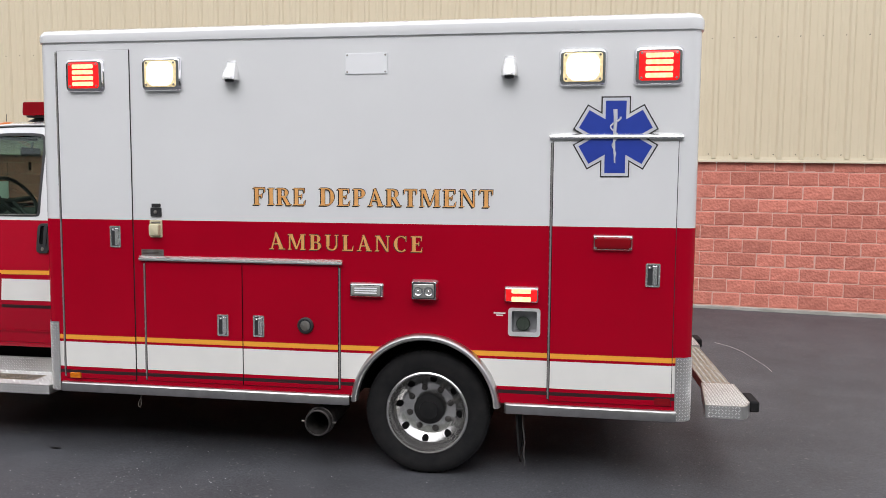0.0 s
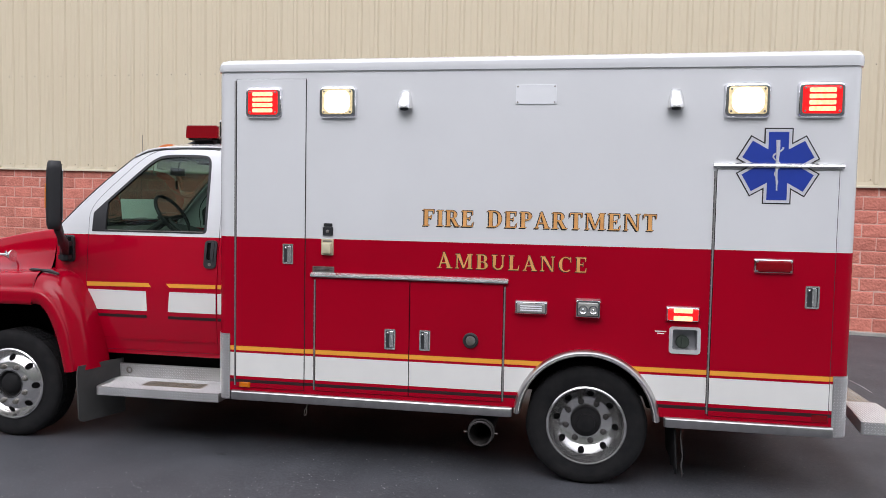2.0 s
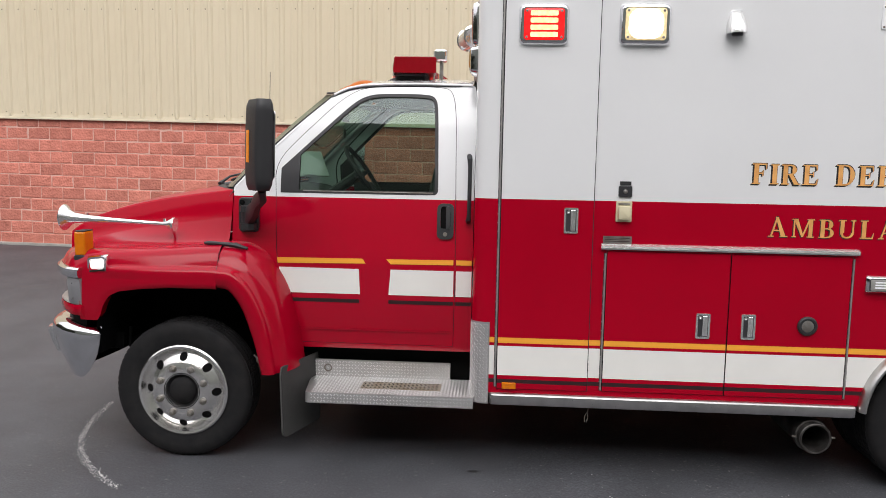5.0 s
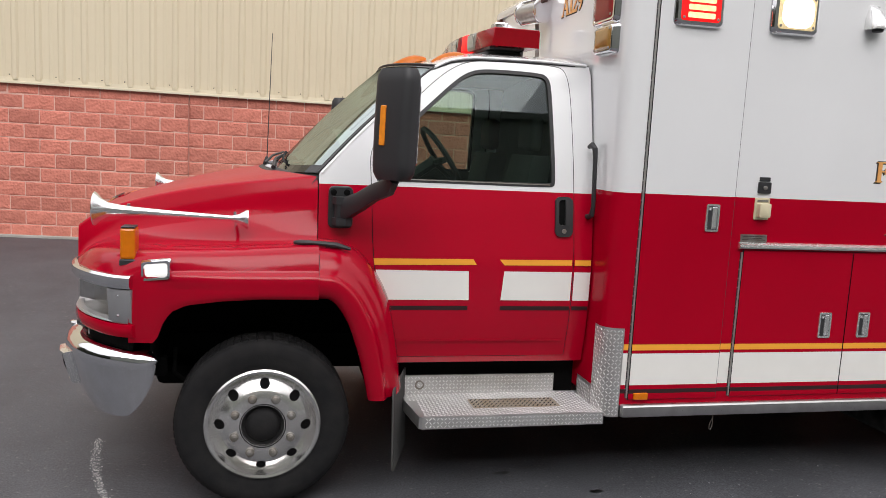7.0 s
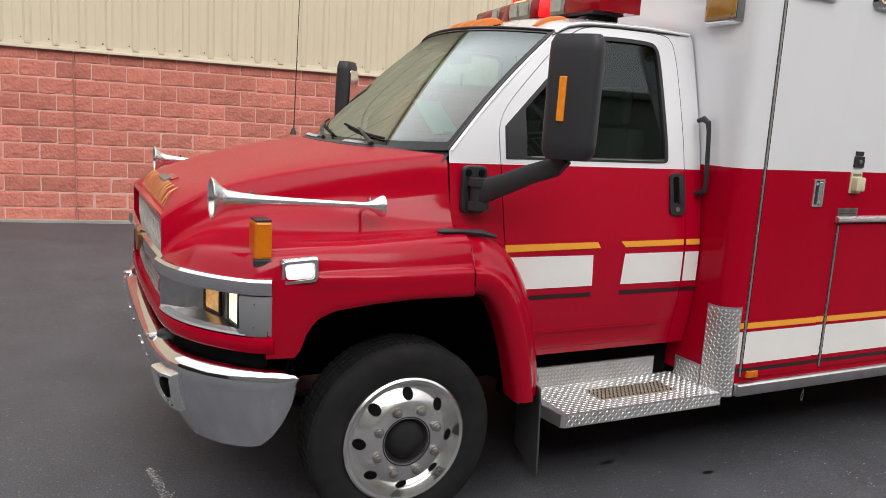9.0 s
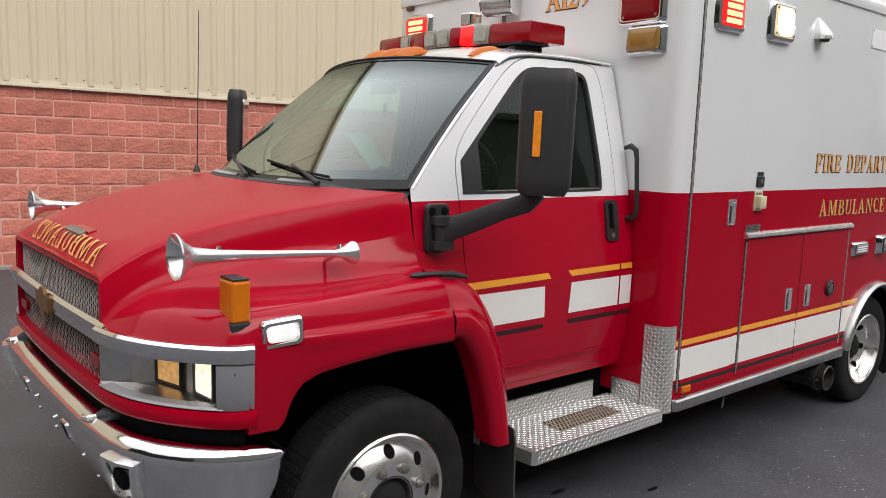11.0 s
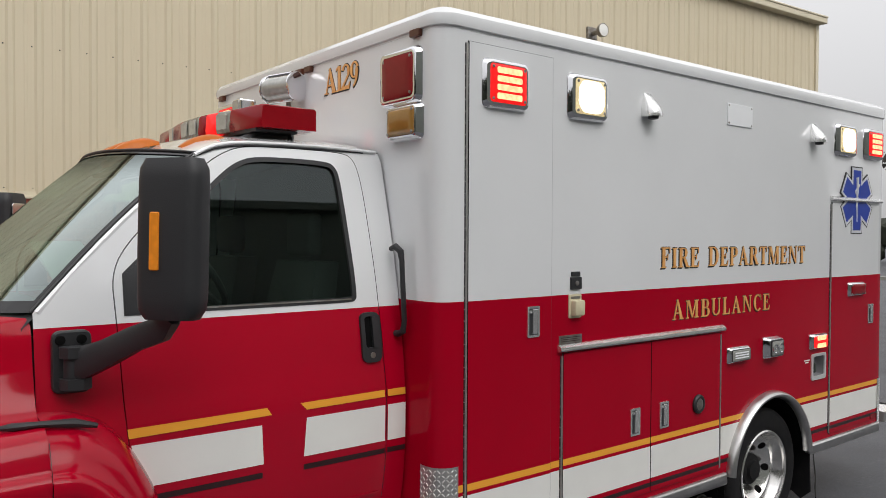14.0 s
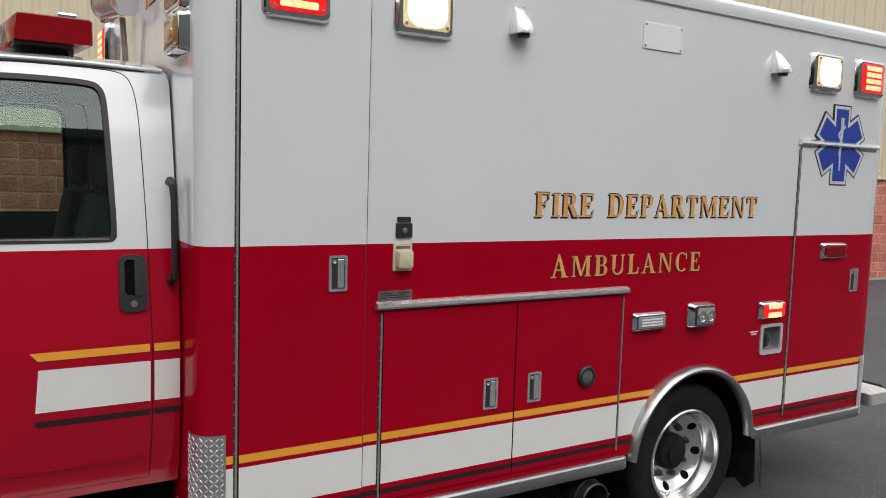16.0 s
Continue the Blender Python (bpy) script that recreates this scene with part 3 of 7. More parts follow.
def hinge(parent, x, z0, z1):
    bm = bmesh.new()
    lathe(bm, [(0.0048, z0), (0.0048, z1)], lambda a, b, h: Vector((x + a, -0.005 + b, h)), 10, caps=True)
    h = part("hinge", bm, HINGE, parent, "long grey metal piano hinge", smooth=True)
    bm = bmesh.new()
    cube(bm, x - 0.0085, x + 0.0075, -0.003, 0.0, z0, z1)
    part("hinge_seal", bm, SEAL, h)
    bm = bmesh.new()
    for k in range(int((z1 - z0) / 0.05)):
        cube(bm, x - 0.0090, x - 0.004, -0.0036, 0.0, z0 + 0.05 * k + 0.0455, z0 + 0.05 * k + 0.0495)
    tagged(part("knuckle", bm, HINGE, h), kind="stuff")


d_front = box_door("compartment_door", 0.152, 0.668, 0.520, 2.728, "tall white over red compartment door, closed")
hinge(d_front, 0.143, 0.53, 2.72)
paddle_latch(d_front, 0.505, 0.583, 1.426, 1.570)
d_left = box_door("compartment_door", 0.752, 1.4325, 0.526, 1.330, "red low compartment door with stripes, closed")
hinge(d_left, 0.744, 0.53, 1.32)
paddle_latch(d_left, 1.259, 1.337, 0.850, 0.994)
d_right = box_door("compartment_door", 1.436, 2.086, 0.526, 1.330, "red low compartment door with stripes, closed")
hinge(d_right, 2.094, 0.53, 1.32)
paddle_latch(d_right, 1.508, 1.585, 0.853, 0.996)
d_rear = box_door("compartment_door", 3.446, 4.184, 0.520, 2.128, "white over red rear side door, closed")
hinge(d_rear, 3.438, 0.53, 2.12)
paddle_latch(d_rear, 4.012, 4.098, 1.252, 1.396)

bm = bmesh.new()
lathe(bm, [(0.054, 0.006), (0.054, 0.016), (0.046, 0.024), (0.036, 0.024), (0.034, 0.014), (0.0, 0.014)], lambda a, b, d: side(1.867 + a, 0.940 + b, d), 28)
knob = part("vent_knob", bm, PLASTIC, d_right, "round black vent", smooth=True)
bm = bmesh.new()
lathe(bm, [(0.033, 0.013), (0.033, 0.020), (0.012, 0.024), (0.0, 0.024)], lambda a, b, d: side(1.867 + a, 0.940 + b, d), 20)
part("vent_core", bm, STEEL, knob, smooth=True)


def drip_rail(x0, x1, z, name="drip_rail"):
    bm = bmesh.new()
    sec = [(0.0, -0.018), (0.004, -0.019), (0.022, -0.016), (0.027, -0.008), (0.024, 0.004), (0.012, 0.012), (0.004, 0.016), (0.0, 0.017)]
    loft(bm, [[(x, -d, z + dz) for d, dz in sec] for x in (x0, x1)])
    part(name, bm, POLISHED, ambulance, "polished aluminium drip rail", smooth=True)


drip_rail(0.716, 2.116, 1.358)
drip_rail(3.421, 4.207, 2.161)
bm = bmesh.new()
plate(bm, [(0.726, 1.376), (0.884, 1.376), (0.884, 1.416), (0.726, 1.416)], side, 0.0, 0.004)
tagplate = part("data_plate", bm, STEEL, ambulance, "small silver data plate")
bm = bmesh.new()
for k in range(3):
    plate(bm, [(0.736, 1.386 + k * 0.009), (0.872 - 0.02 * (k % 2), 1.386 + k * 0.009), (0.872 - 0.02 * (k % 2), 1.389 + k * 0.009), (0.736, 1.389 + k * 0.009)], side, 0.004, 0.0045)
part("print_line", bm, DARKSTRIPE, tagplate)

# rub rails, wheel-arch trim and corner guards
for x0, x1 in ((0.112, 2.160), (3.166, 4.216)):
    bm = bmesh.new()
    sec = [(0.0, 0.494), (0.018, 0.490), (0.026, 0.482), (0.028, 0.436), (0.022, 0.427), (0.0, 0.424)]
    rings = [[(x, -d * k, 0.459 + (z - 0.459) * kk) for d, z in sec] for x, k, kk in ((x0, 0.2, 0.9), (x0 + 0.012, 0.85, 1.0), (x0 + 0.03, 1, 1), (x1 - 0.02, 1, 1), (x1, 0.6, 0.95))]
    loft(bm, rings)
    cube(bm, x0 + 0.02, x1 - 0.02, 0.001, 0.03, 0.424, 0.492)
    part("rub_rail", bm, ALU, ambulance, "scuffed aluminium rub rail", smooth=True)
bm = bmesh.new()
rings = []
for k in range(49):
    t = radians(4 + 172 * k / 48)
    ring = []
    for q in range(10):
        s = math.pi * q / 9
        rr = 0.464 + 0.0245 * math.cos(s)
        ring.append((2.657 + rr * math.cos(t), -0.055 * math.sin(s) + 0.002, 0.43 + rr * math.sin(t)))
    rings.append(ring)
loft(bm, rings)
part("wheel_arch_trim", bm, ALU, ambulance, "polished aluminium wheel-arch trim", smooth=True)


def lugs(bm, at, u0, u1, v0, v1, d, step=0.0195, inside=None):
    """Raised diamond treads, turned one way and the other."""
    i, u = 0, u0 + step / 2
    while u < u1:
        j, v = 0, v0 + step / 2
        while v < v1:
            if inside is None or inside(u, v):
                s = 1 if (i + j) % 2 else -1
                a = Vector((0.7071, 0.7071 * s)) * 0.0112
                b = Vector((-0.7071 * s, 0.7071)) * 0.0034
                c = Vector((u, v))
                vs = [bm.verts.new(at(*(c + w), d)) for w in (a, b, -a, -b)]
                top = [bm.verts.new(at(*(c + w * 0.5), d + 0.0022)) for w in (a, b, -a, -b)]
                bm.faces.new(top)
                for k in range(4):
                    bm.faces.new((vs[k], vs[(k + 1) % 4], top[(k + 1) % 4], top[k]))
            j, v = j + 1, v + step
        i, u = i + 1, u + step


def corner_guard(name, xc, s):
    """A diamond-plate guard wrapped round a lower body corner."""
    r, z0, z1 = 0.085, 0.425, 0.905 if s > 0 else 0.823
    path = [(xc + s * 0.105, -0.004)]
    for k in range(9):
        t = radians(270 - s * 90 * k / 8)
        path.append((xc + s * r + (r + 0.004) * math.cos(t), r + (r + 0.004) * math.sin(t)))
    path.append((xc - s * 0.004, 0.125))
    bm = bmesh.new()
    loft(bm, [[(x, y, z) for x, y in path] for z in (z0, z1)], closed=False)
    cum = [0.0]
    for a, b in zip(path, path[1:]):
        cum.append(cum[-1] + math.dist(a, b))

    def at(u, v, d):
        k = max(i for i in range(len(cum) - 1) if cum[i] <= u + 1e-9)
        f = (u - cum[k]) / (cum[k + 1] - cum[k])
        a, b = Vector(path[k]), Vector(path[k + 1])
        p = a.lerp(b, f)
        n = Vector((b - a))
        n = Vector((n[1], -n[0])).normalized() * (1 if s < 0 else -1)
        if n.y > 0 and abs(n.x) < 0.1:
            n = -n
        return Vector((p[0] + n[0] * d, p[1] + n[1] * d, v))

    g = part(name, bm, PLATE, ambulance, "bright diamond-plate corner guard", smooth=True)
    bm = bmesh.new()
    lugs(bm, at, 0.004, cum[-1] - 0.004, z0 + 0.004, z1 - 0.004, 0.0)
    tagged(part("tread_relief", bm, LUG, g), kind="stuff")


corner_guard("corner_guard", 0.0, 1)
corner_guard("corner_guard", LEN, -1)
bm = bmesh.new()
plate(bm, [(0.13, 0.45), (0.32, 0.45), (0.32, 0.565), (0.13, 0.565)], face, 0.0, 0.004)
kick = part("kick_plate", bm, PLATE, ambulance, "diamond-plate kick panel on the box front")
bm = bmesh.new()
lugs(bm, face, 0.135, 0.315, 0.454, 0.561, 0.004)
tagged(part("tread_relief", bm, LUG, kick), kind="stuff")


# ---- lamps ----
def warning_lamp(at, u0, u1, v0, v1, state, name="warning_lamp", depth=0.036, parent=ambulance, screws=True):
    """A chrome-bezelled lamp with a domed lens: lit, dark or clear."""
    w, h = u1 - u0, v1 - v0
    uc, vc = (u0 + u1) / 2, (v0 + v1) / 2
    bm = bmesh.new()

    def ring(k, d, grow=0.0):
        return [at(uc + (p[0] - uc), vc + (p[1] - vc), d) for p in round_rect(u0 + k, u1 - k, v0 + k, v1 - k, max(0.006, min(w, h) * 0.14 - k * 0.5), 4)]

    b = 0.12 * min(w, h)
    loft(bm, [ring(-0.003, 0.0), ring(-0.003, 0.006), ring(0.0, 0.010), ring(0.006, depth * 0.8), ring(0.011, depth * 0.93), ring(b * 0.9, depth * 0.93), ring(b, depth * 0.8)], cap0=False, cap1=False)
    word = {"white": "lit white", "red_on": "lit red", "red": "dark red", "amber": "dull amber", "clear": "unlit clear"}[state]
    bezel = part(name, bm, CHROME, parent, word + " lamp in a chrome bezel", smooth=True, sharp=50)
    bm = bmesh.new()
    loft(bm, [ring(b * 0.95, depth * 0.8), ring(b * 1.05, depth * 1.0), ring(b * 1.5, depth * 1.1), ring(b * 2.6, depth * 1.16)], cap0=False)
    mats = {"white": LIT_RIM, "red_on": LIT_RED, "red": REDLENS, "amber": DULLAMBER, "clear": CLEARLENS}
    part("lens", bm, mats[state], bezel, smooth=True, sharp=50)
    if state == "white":
        bm = bmesh.new()
        plate(bm, round_rect(u0 + w * 0.15, u1 - w * 0.15, v0 + h * 0.14, v1 - h * 0.14, h * 0.26, 6), at, depth * 1.1, depth * 1.19, 0.004)
        part("lamp_panel", bm, LIT_WHITE, bezel)
    if state == "red_on":
        n = 4 if h > 0.15 else 2
        for k in range(n):
            bm = bmesh.new()
            v, hh = (v0 + h * (0.24 + 0.52 * k / (n - 1)), h * (0.062 if n > 2 else 0.16))
            plate(bm, round_rect(u0 + w * 0.22, u1 - w * 0.22, v - hh, v + hh, hh * 0.5, 3), at, depth * 1.1, depth * 1.19)
            part("led_strip", bm, LIT_LED, bezel)
    if state == "clear":
        bm = bmesh.new()
        shape(bm, round_rect(u0 + b * 0.95, u1 - b * 0.95, v0 + b * 0.95, v1 - b * 0.95, h * 0.1), [round_rect(u0 + b * 1.5, u1 - b * 1.5, v0 + b * 1.5, v1 - b * 1.5, h * 0.1)], at, depth * 0.9, depth * 1.07)
        part("gasket", bm, SEAL, bezel)
        for k in range(3 if name == "marker_lamp" else 0):
            bm = bmesh.new()
            v = v0 + h * (0.34 + 0.16 * k)
            plate(bm, round_rect(u0 + w * 0.17, u1 - w * 0.17, v - h * 0.045, v + h * 0.045, h * 0.02), at, depth * 1.1, depth * 1.19)
            part("lens_rib", bm, COVERWHITE, bezel)
    if screws:
        for su in (u0 + b * 1.5, u1 - b * 1.5):
            for sv in (v0 + b * 1.5, v1 - b * 1.5):
                bm = bmesh.new()
                lathe(bm, [(0.007, depth * 0.9), (0.007, depth * 1.12), (0.0, depth * 1.14)], lambda a, c, d, su=su, sv=sv: at(su + a, sv + c, d), 10)
                part("screw", bm, STEEL, bezel)
    return bezel


warning_lamp(side, 0.226, 0.492, 2.455, 2.672, "red_on", parent=d_front)
warning_lamp(side, 0.769, 1.036, 2.458, 2.676, "white", "scene_lamp")
warning_lamp(side, 3.470, 3.752, 2.458, 2.680, "white", "scene_lamp")
warning_lamp(side, 3.912, 4.194, 2.460, 2.684, "red_on")
warning_lamp(face, 0.122, 0.412, 2.470, 2.715, "red")
warning_lamp(face, 2.44 - 0.412, 2.44 - 0.122, 2.470, 2.715, "red_on")
warning_lamp(face, 0.112, 0.345, 2.315, 2.466, "amber", "turn_lamp", 0.045)
warning_lamp(face, 2.44 - 0.345, 2.44 - 0.112, 2.315, 2.466, "amber", "turn_lamp", 0.045)
warning_lamp(side, 2.164, 2.386, 1.138, 1.230, "clear", "marker_lamp", 0.03, screws=False)
warning_lamp(side, 3.157, 3.372, 1.134, 1.232, "red_on", "marker_lamp", 0.03, screws=False)
warning_lamp(side, 3.693, 3.934, 1.467, 1.563, "red", "marker_lamp", 0.03, parent=d_rear)
flood = warning_lamp(side, 2.566, 2.741, 1.130, 1.260, "clear", "flood_lamp", 0.05, screws=False)
for u in (2.620, 2.687):
    bm = bmesh.new()
    lathe(bm, [(0.032, 0.050), (0.032, 0.060), (0.027, 0.061), (0.020, 0.057), (0.008, 0.058), (0.0, 0.064)], lambda a, b, d, u=u: side(u + a, 1.192 + b * 0.95, d), 20)
    part("bulb_reflector", bm, CHROME, flood, smooth=True)


def dome_lamp(x):
    """A small hooded chrome courtesy lamp."""
    bm = bmesh.new()
    rings = []
    for k in range(7):
        t = k / 6
        z = 2.645 - 0.125 * t
        w = 0.030 + 0.019 * min(1, t * 1.6)
        out = 0.012 + 0.075 * math.sin(min(1.0, t * 1.05) * math.pi * 0.5) ** 1.3
        rings.append([(x - w, 0.0, z), (x - w, -out * 0.55, z), (x - w * 0.7, -out * 0.9, z), (x - w * 0.25, -out, z), (x + w * 0.25, -out, z), (x + w * 0.7, -out * 0.9, z), (x + w, -out * 0.55, z), (x + w, 0.0, z)])
    loft(bm, rings)
    hood = part("courtesy_lamp", bm, POLISHED, ambulance, "small hooded chrome courtesy lamp", smooth=True, sharp=60)
    bm = bmesh.new()
    lathe(bm, [(0.030, 2.519), (0.028, 2.508), (0.0, 2.503)], lambda a, b, h: Vector((x + a, -0.042 + b * 0.9, h)), 16)
    part("lens", bm, PLASTIC, hood, smooth=True)


dome_lamp(1.382)
dome_lamp(3.172)

bm = bmesh.new()
plate(bm, round_rect(2.137, 2.408, 2.551, 2.679, 0.006), side, 0.0, 0.006, 0.002)
cover = part("cover_plate", bm, COVERWHITE, ambulance, "blank white cover plate")
for u in (2.150, 2.395):
    for v in (2.563, 2.667):
        bm = bmesh.new()
        lathe(bm, [(0.006, 0.004), (0.006, 0.008), (0.0, 0.009)], lambda a, b, d, u=u, v=v: side(u + a, v + b, d), 8)
        part("screw", bm, STEEL, cover)

bm = bmesh.new()
plate(bm, round_rect(0.800, 0.874, 1.636, 1.696, 0.006), side, 0.0, 0.012, 0.003)
plate(bm, round_rect(0.806, 0.868, 1.700, 1.722, 0.003), side, 0.0, 0.006, 0.001)
lock = part("lock_plate", bm, PLASTIC, ambulance, "black key lock plate")
bm = bmesh.new()
lathe(bm, [(0.012, 0.010), (0.012, 0.016), (0.006, 0.018), (0.0, 0.018)], lambda a, b, d: side(0.837 + a, 1.666 + b, d), 14)
part("lock_cylinder", bm, STEEL, lock, smooth=True)
bm = bmesh.new()
plate(bm, round_rect(0.790, 0.878, 1.497, 1.612, 0.006), side, 0.0, 0.006, 0.002)
inlet = part("power_inlet", bm, CREAM, ambulance, "cream shore-power inlet with a hinged cover")
bm = bmesh.new()
plate(bm, round_rect(0.800, 0.868, 1.510, 1.585, 0.008), side, 0.006, 0.040, 0.006)
part("inlet_cover", bm, CREAM, inlet, smooth=True)
bm = bmesh.new()
plate(bm, round_rect(0.802, 0.866, 1.590, 1.602, 0.002), side, 0.006, 0.0075)
part("print_line", bm, STEEL, inlet)

# fuel filler in its recess
bm = bmesh.new()
shape(bm, round_rect(3.184, 3.384, 0.920, 1.098, 0.02), [round_rect(3.206, 3.362, 0.946, 1.080, 0.012)], side, 0.0, 0.008)
filler = part("fuel_filler", bm, SATIN, ambulance, "silver-framed fuel filler with a dark cap")
bm = bmesh.new()
tray = [[side(*p, d) for p in round_rect(3.2055 + k, 3.3625 - k, 0.9455 + k, 1.0805 - k, 0.012)] for k, d in ((0.0, 0.002), (0.002, -0.045), (0.008, -0.056))]
loft(bm, tray, cap0=False)
part("filler_recess", bm, GREYTRIM, filler, smooth=True)
bm = bmesh.new()
lathe(bm, [(0.044, -0.055), (0.044, -0.036), (0.038, -0.028), (0.0, -0.028)], lambda a, b, d: side(3.276 + a, 0.992 + b, d), 20)
plate(bm, [(3.268, 0.964), (3.286, 0.964), (3.280, 1.022), (3.266, 1.022)], side, -0.029, -0.014)
part("filler_cap", bm, material("green_black_cap", (0.05, 0.065, 0.05), 0.5), filler)
for u0, u1, v in ((3.092, 3.166, 1.058), (3.108, 3.152, 1.044)):
    bm = bmesh.new()
    plate(bm, [(u0, v), (u1, v), (u1, v + 0.008), (u0, v + 0.008)], side, 0.0, 0.001)
    part("print_line", bm, STRIPE, filler)

bm = bmesh.new()
plate(bm, round_rect(0.182, 0.262, 0.520, 0.556, 0.004), side, 0.006, 0.018, 0.004)
part("reflector", bm, AMBERLENS, d_front, "small amber reflector")
bm = bmesh.new()
shape(bm, round_rect(4.084, 4.180, 0.528, 0.566, 0.003), [round_rect(4.090, 4.174, 0.534, 0.560, 0.002)], side, 0.006, 0.010)
plate(bm, round_rect(4.090, 4.174, 0.534, 0.560, 0.002), side, 0.006, 0.008)
part("reflector", bm, REDLENS, d_rear, "small red reflector")

# front face of the box: clearance lamps and a swivelling spot lamp
for y in (0.16, 1.12, 1.22, 1.32, 2.28):
    bm = bmesh.new()
    plate(bm, round_rect(y - 0.035, y + 0.035, 2.752, 2.784, 0.006), face, 0.0, 0.022, 0.004)
    part("clearance_lamp", bm, material("brown_lens", (0.10, 0.03, 0.015), 0.3) if y == 0.16 else bpy.data.materials["brown_lens"], ambulance, "small dark clearance lamp")


# ---- lettering in thick and thin strokes ----
class Pen:
    def __init__(self, bm, at, u, v, h, d, mi=0, grow=0.0, slant=0.0):
        self.bm, self.at, self.u, self.v, self.h, self.d, self.mi, self.k, self.grow, self.slant = bm, at, u, v, h, d, mi, 0, grow, slant

    def poly(self, pts):
        self.k += 1
        d = self.d + 0.00012 * self.k
        c = (sum(p[0] for p in pts) / len(pts), sum(p[1] for p in pts) / len(pts))
        ps = [(self.u + (x + self.slant * y) * self.h, self.v + y * self.h) for x, y in pts]
        vs = [self.bm.verts.new(self.at(*p, d)) for p in ps]
        vb = [self.bm.verts.new(self.at(*p, 0.0)) for p in ps]
        self.bm.faces.new(vs).material_index = self.mi
        for i in range(len(vs)):
            self.bm.faces.new((vs[i], vs[(i + 1) % len(vs)], vb[(i + 1) % len(vs)], vb[i])).material_index = self.mi

    def bar(self, x0, y0, x1, y1, w):
        g = w / 2
        a, b = Vector((x0, y0)), Vector((x1, y1))
        n = (b - a).normalized().orthogonal() * g
        self.poly([a + n, b + n, b - n, a - n])

    def stem(self, x, w=0.215, y0=0.0, y1=1.0, foot=True, head=True):
        self.poly([(x, y0), (x + w, y0), (x + w, y1), (x, y1)])
        for on, y in ((foot, y0), (head, y1 - 0.055)):
            if on:
                self.poly([(x - 0.085, y), (x + w + 0.085, y), (x + w + 0.085, y + 0.055), (x - 0.085, y + 0.055)])

    def arc(self, cx, cy, rx, ry, a0, a1, thin=0.07, thick=0.215, n=14):
        out, inn = [], []
        for k in range(n + 1):
            t = radians(a0 + (a1 - a0) * k / n)
            c, s = math.cos(t), math.sin(t)
            w = thin + (thick - thin) * abs(c) ** 1.5
            out.append((cx + rx * c, cy + ry * s))
            inn.append((cx + (rx - w) * c, cy + (ry - thin) * s if abs(s) > 0.001 else cy))
        for k in range(n):
            self.poly([out[k], out[k + 1], inn[k + 1], inn[k]])

    def glyph(self, ch):
        if ch in "FE":
            self.stem(0.09)
            self.bar(0.1, 0.965, 0.68, 0.965, 0.07)
            self.bar(0.2, 0.53, 0.52, 0.53, 0.06)
            self.poly([(0.62, 0.98), (0.69, 0.98), (0.69, 0.72), (0.66, 0.72)])
            self.poly([(0.49, 0.66), (0.53, 0.66), (0.53, 0.40), (0.49, 0.40)])
            if ch == "E":
                self.bar(0.1, 0.035, 0.70, 0.035, 0.07)
                self.poly([(0.62, 0.02), (0.70, 0.02), (0.74, 0.30), (0.71, 0.30)])
            return 0.78 if ch == "E" else 0.74
        if ch == "I":
            self.stem(0.09)
            return 0.38
        if ch == "L":
            self.stem(0.09)
            self.bar(0.1, 0.035, 0.68, 0.035, 0.07)
            self.poly([(0.60, 0.02), (0.68, 0.02), (0.73, 0.32), (0.70, 0.32)])
            return 0.75
        if ch == "T":
            self.stem(0.30, head=False)
            self.bar(0.02, 0.965, 0.78, 0.965, 0.07)
            for x in (0.02, 0.71):
                self.poly([(x, 0.98), (x + 0.07, 0.98), (x + (0.02 if x < 0.3 else 0.06), 0.70), (x + (0.0 if x < 0.3 else 0.04), 0.70)])
            return 0.80
        if ch in "PRB":
            self.stem(0.09)
            self.bar(0.2, 0.965, 0.45, 0.965, 0.06)
            self.bar(0.2, 0.50, 0.45, 0.50, 0.06)
            self.arc(0.42, 0.735, 0.31, 0.262, -90, 90)
            if ch == "R":
                self.poly([(0.36, 0.5), (0.56, 0.5), (0.86, 0.0), (0.64, 0.0)])
                self.poly([(0.62, 0.0), (0.92, 0.0), (0.92, 0.05), (0.62, 0.05)])
                return 0.90
            if ch == "B":
                self.bar(0.2, 0.03, 0.47, 0.03, 0.06)
                self.arc(0.44, 0.265, 0.34, 0.265, -90, 90)
                return 0.82
            return 0.76
        if ch == "D":
            self.stem(0.09)
            self.bar(0.2, 0.965, 0.42, 0.965, 0.06)
            self.bar(0.2, 0.035, 0.42, 0.035, 0.06)
            self.arc(0.40, 0.5, 0.46, 0.5, -90, 90)
            return 0.92
        if ch == "A":
            self.bar(0.13, 0.0, 0.42, 0.98, 0.08)
            self.poly([(0.34, 1.02), (0.46, 1.02), (0.88, 0.0), (0.64, 0.0)])
            self.bar(0.22, 0.33, 0.66, 0.33, 0.06)
            self.poly([(0.0, 0.0), (0.28, 0.0), (0.28, 0.05), (0.0, 0.05)])
            self.poly([(0.58, 0.0), (0.96, 0.0), (0.96, 0.05), (0.58, 0.05)])
            return 0.93
        if ch == "M":
            self.stem(0.11, 0.08)
            self.stem(0.92, 0.2)
            self.poly([(0.11, 1.0), (0.33, 1.0), (0.66, 0.05), (0.55, 0.02)])
            self.bar(0.60, 0.05, 0.95, 0.98, 0.08)
            return 1.24
        if ch == "N":
            self.stem(0.11, 0.08)
            self.stem(0.80, 0.08, foot=False)
            self.poly([(0.10, 1.0), (0.32, 1.0), (0.88, 0.0), (0.76, 0.0)])
            return 1.0
        if ch == "U":
            self.stem(0.09, 0.2, 0.30, foot=False)
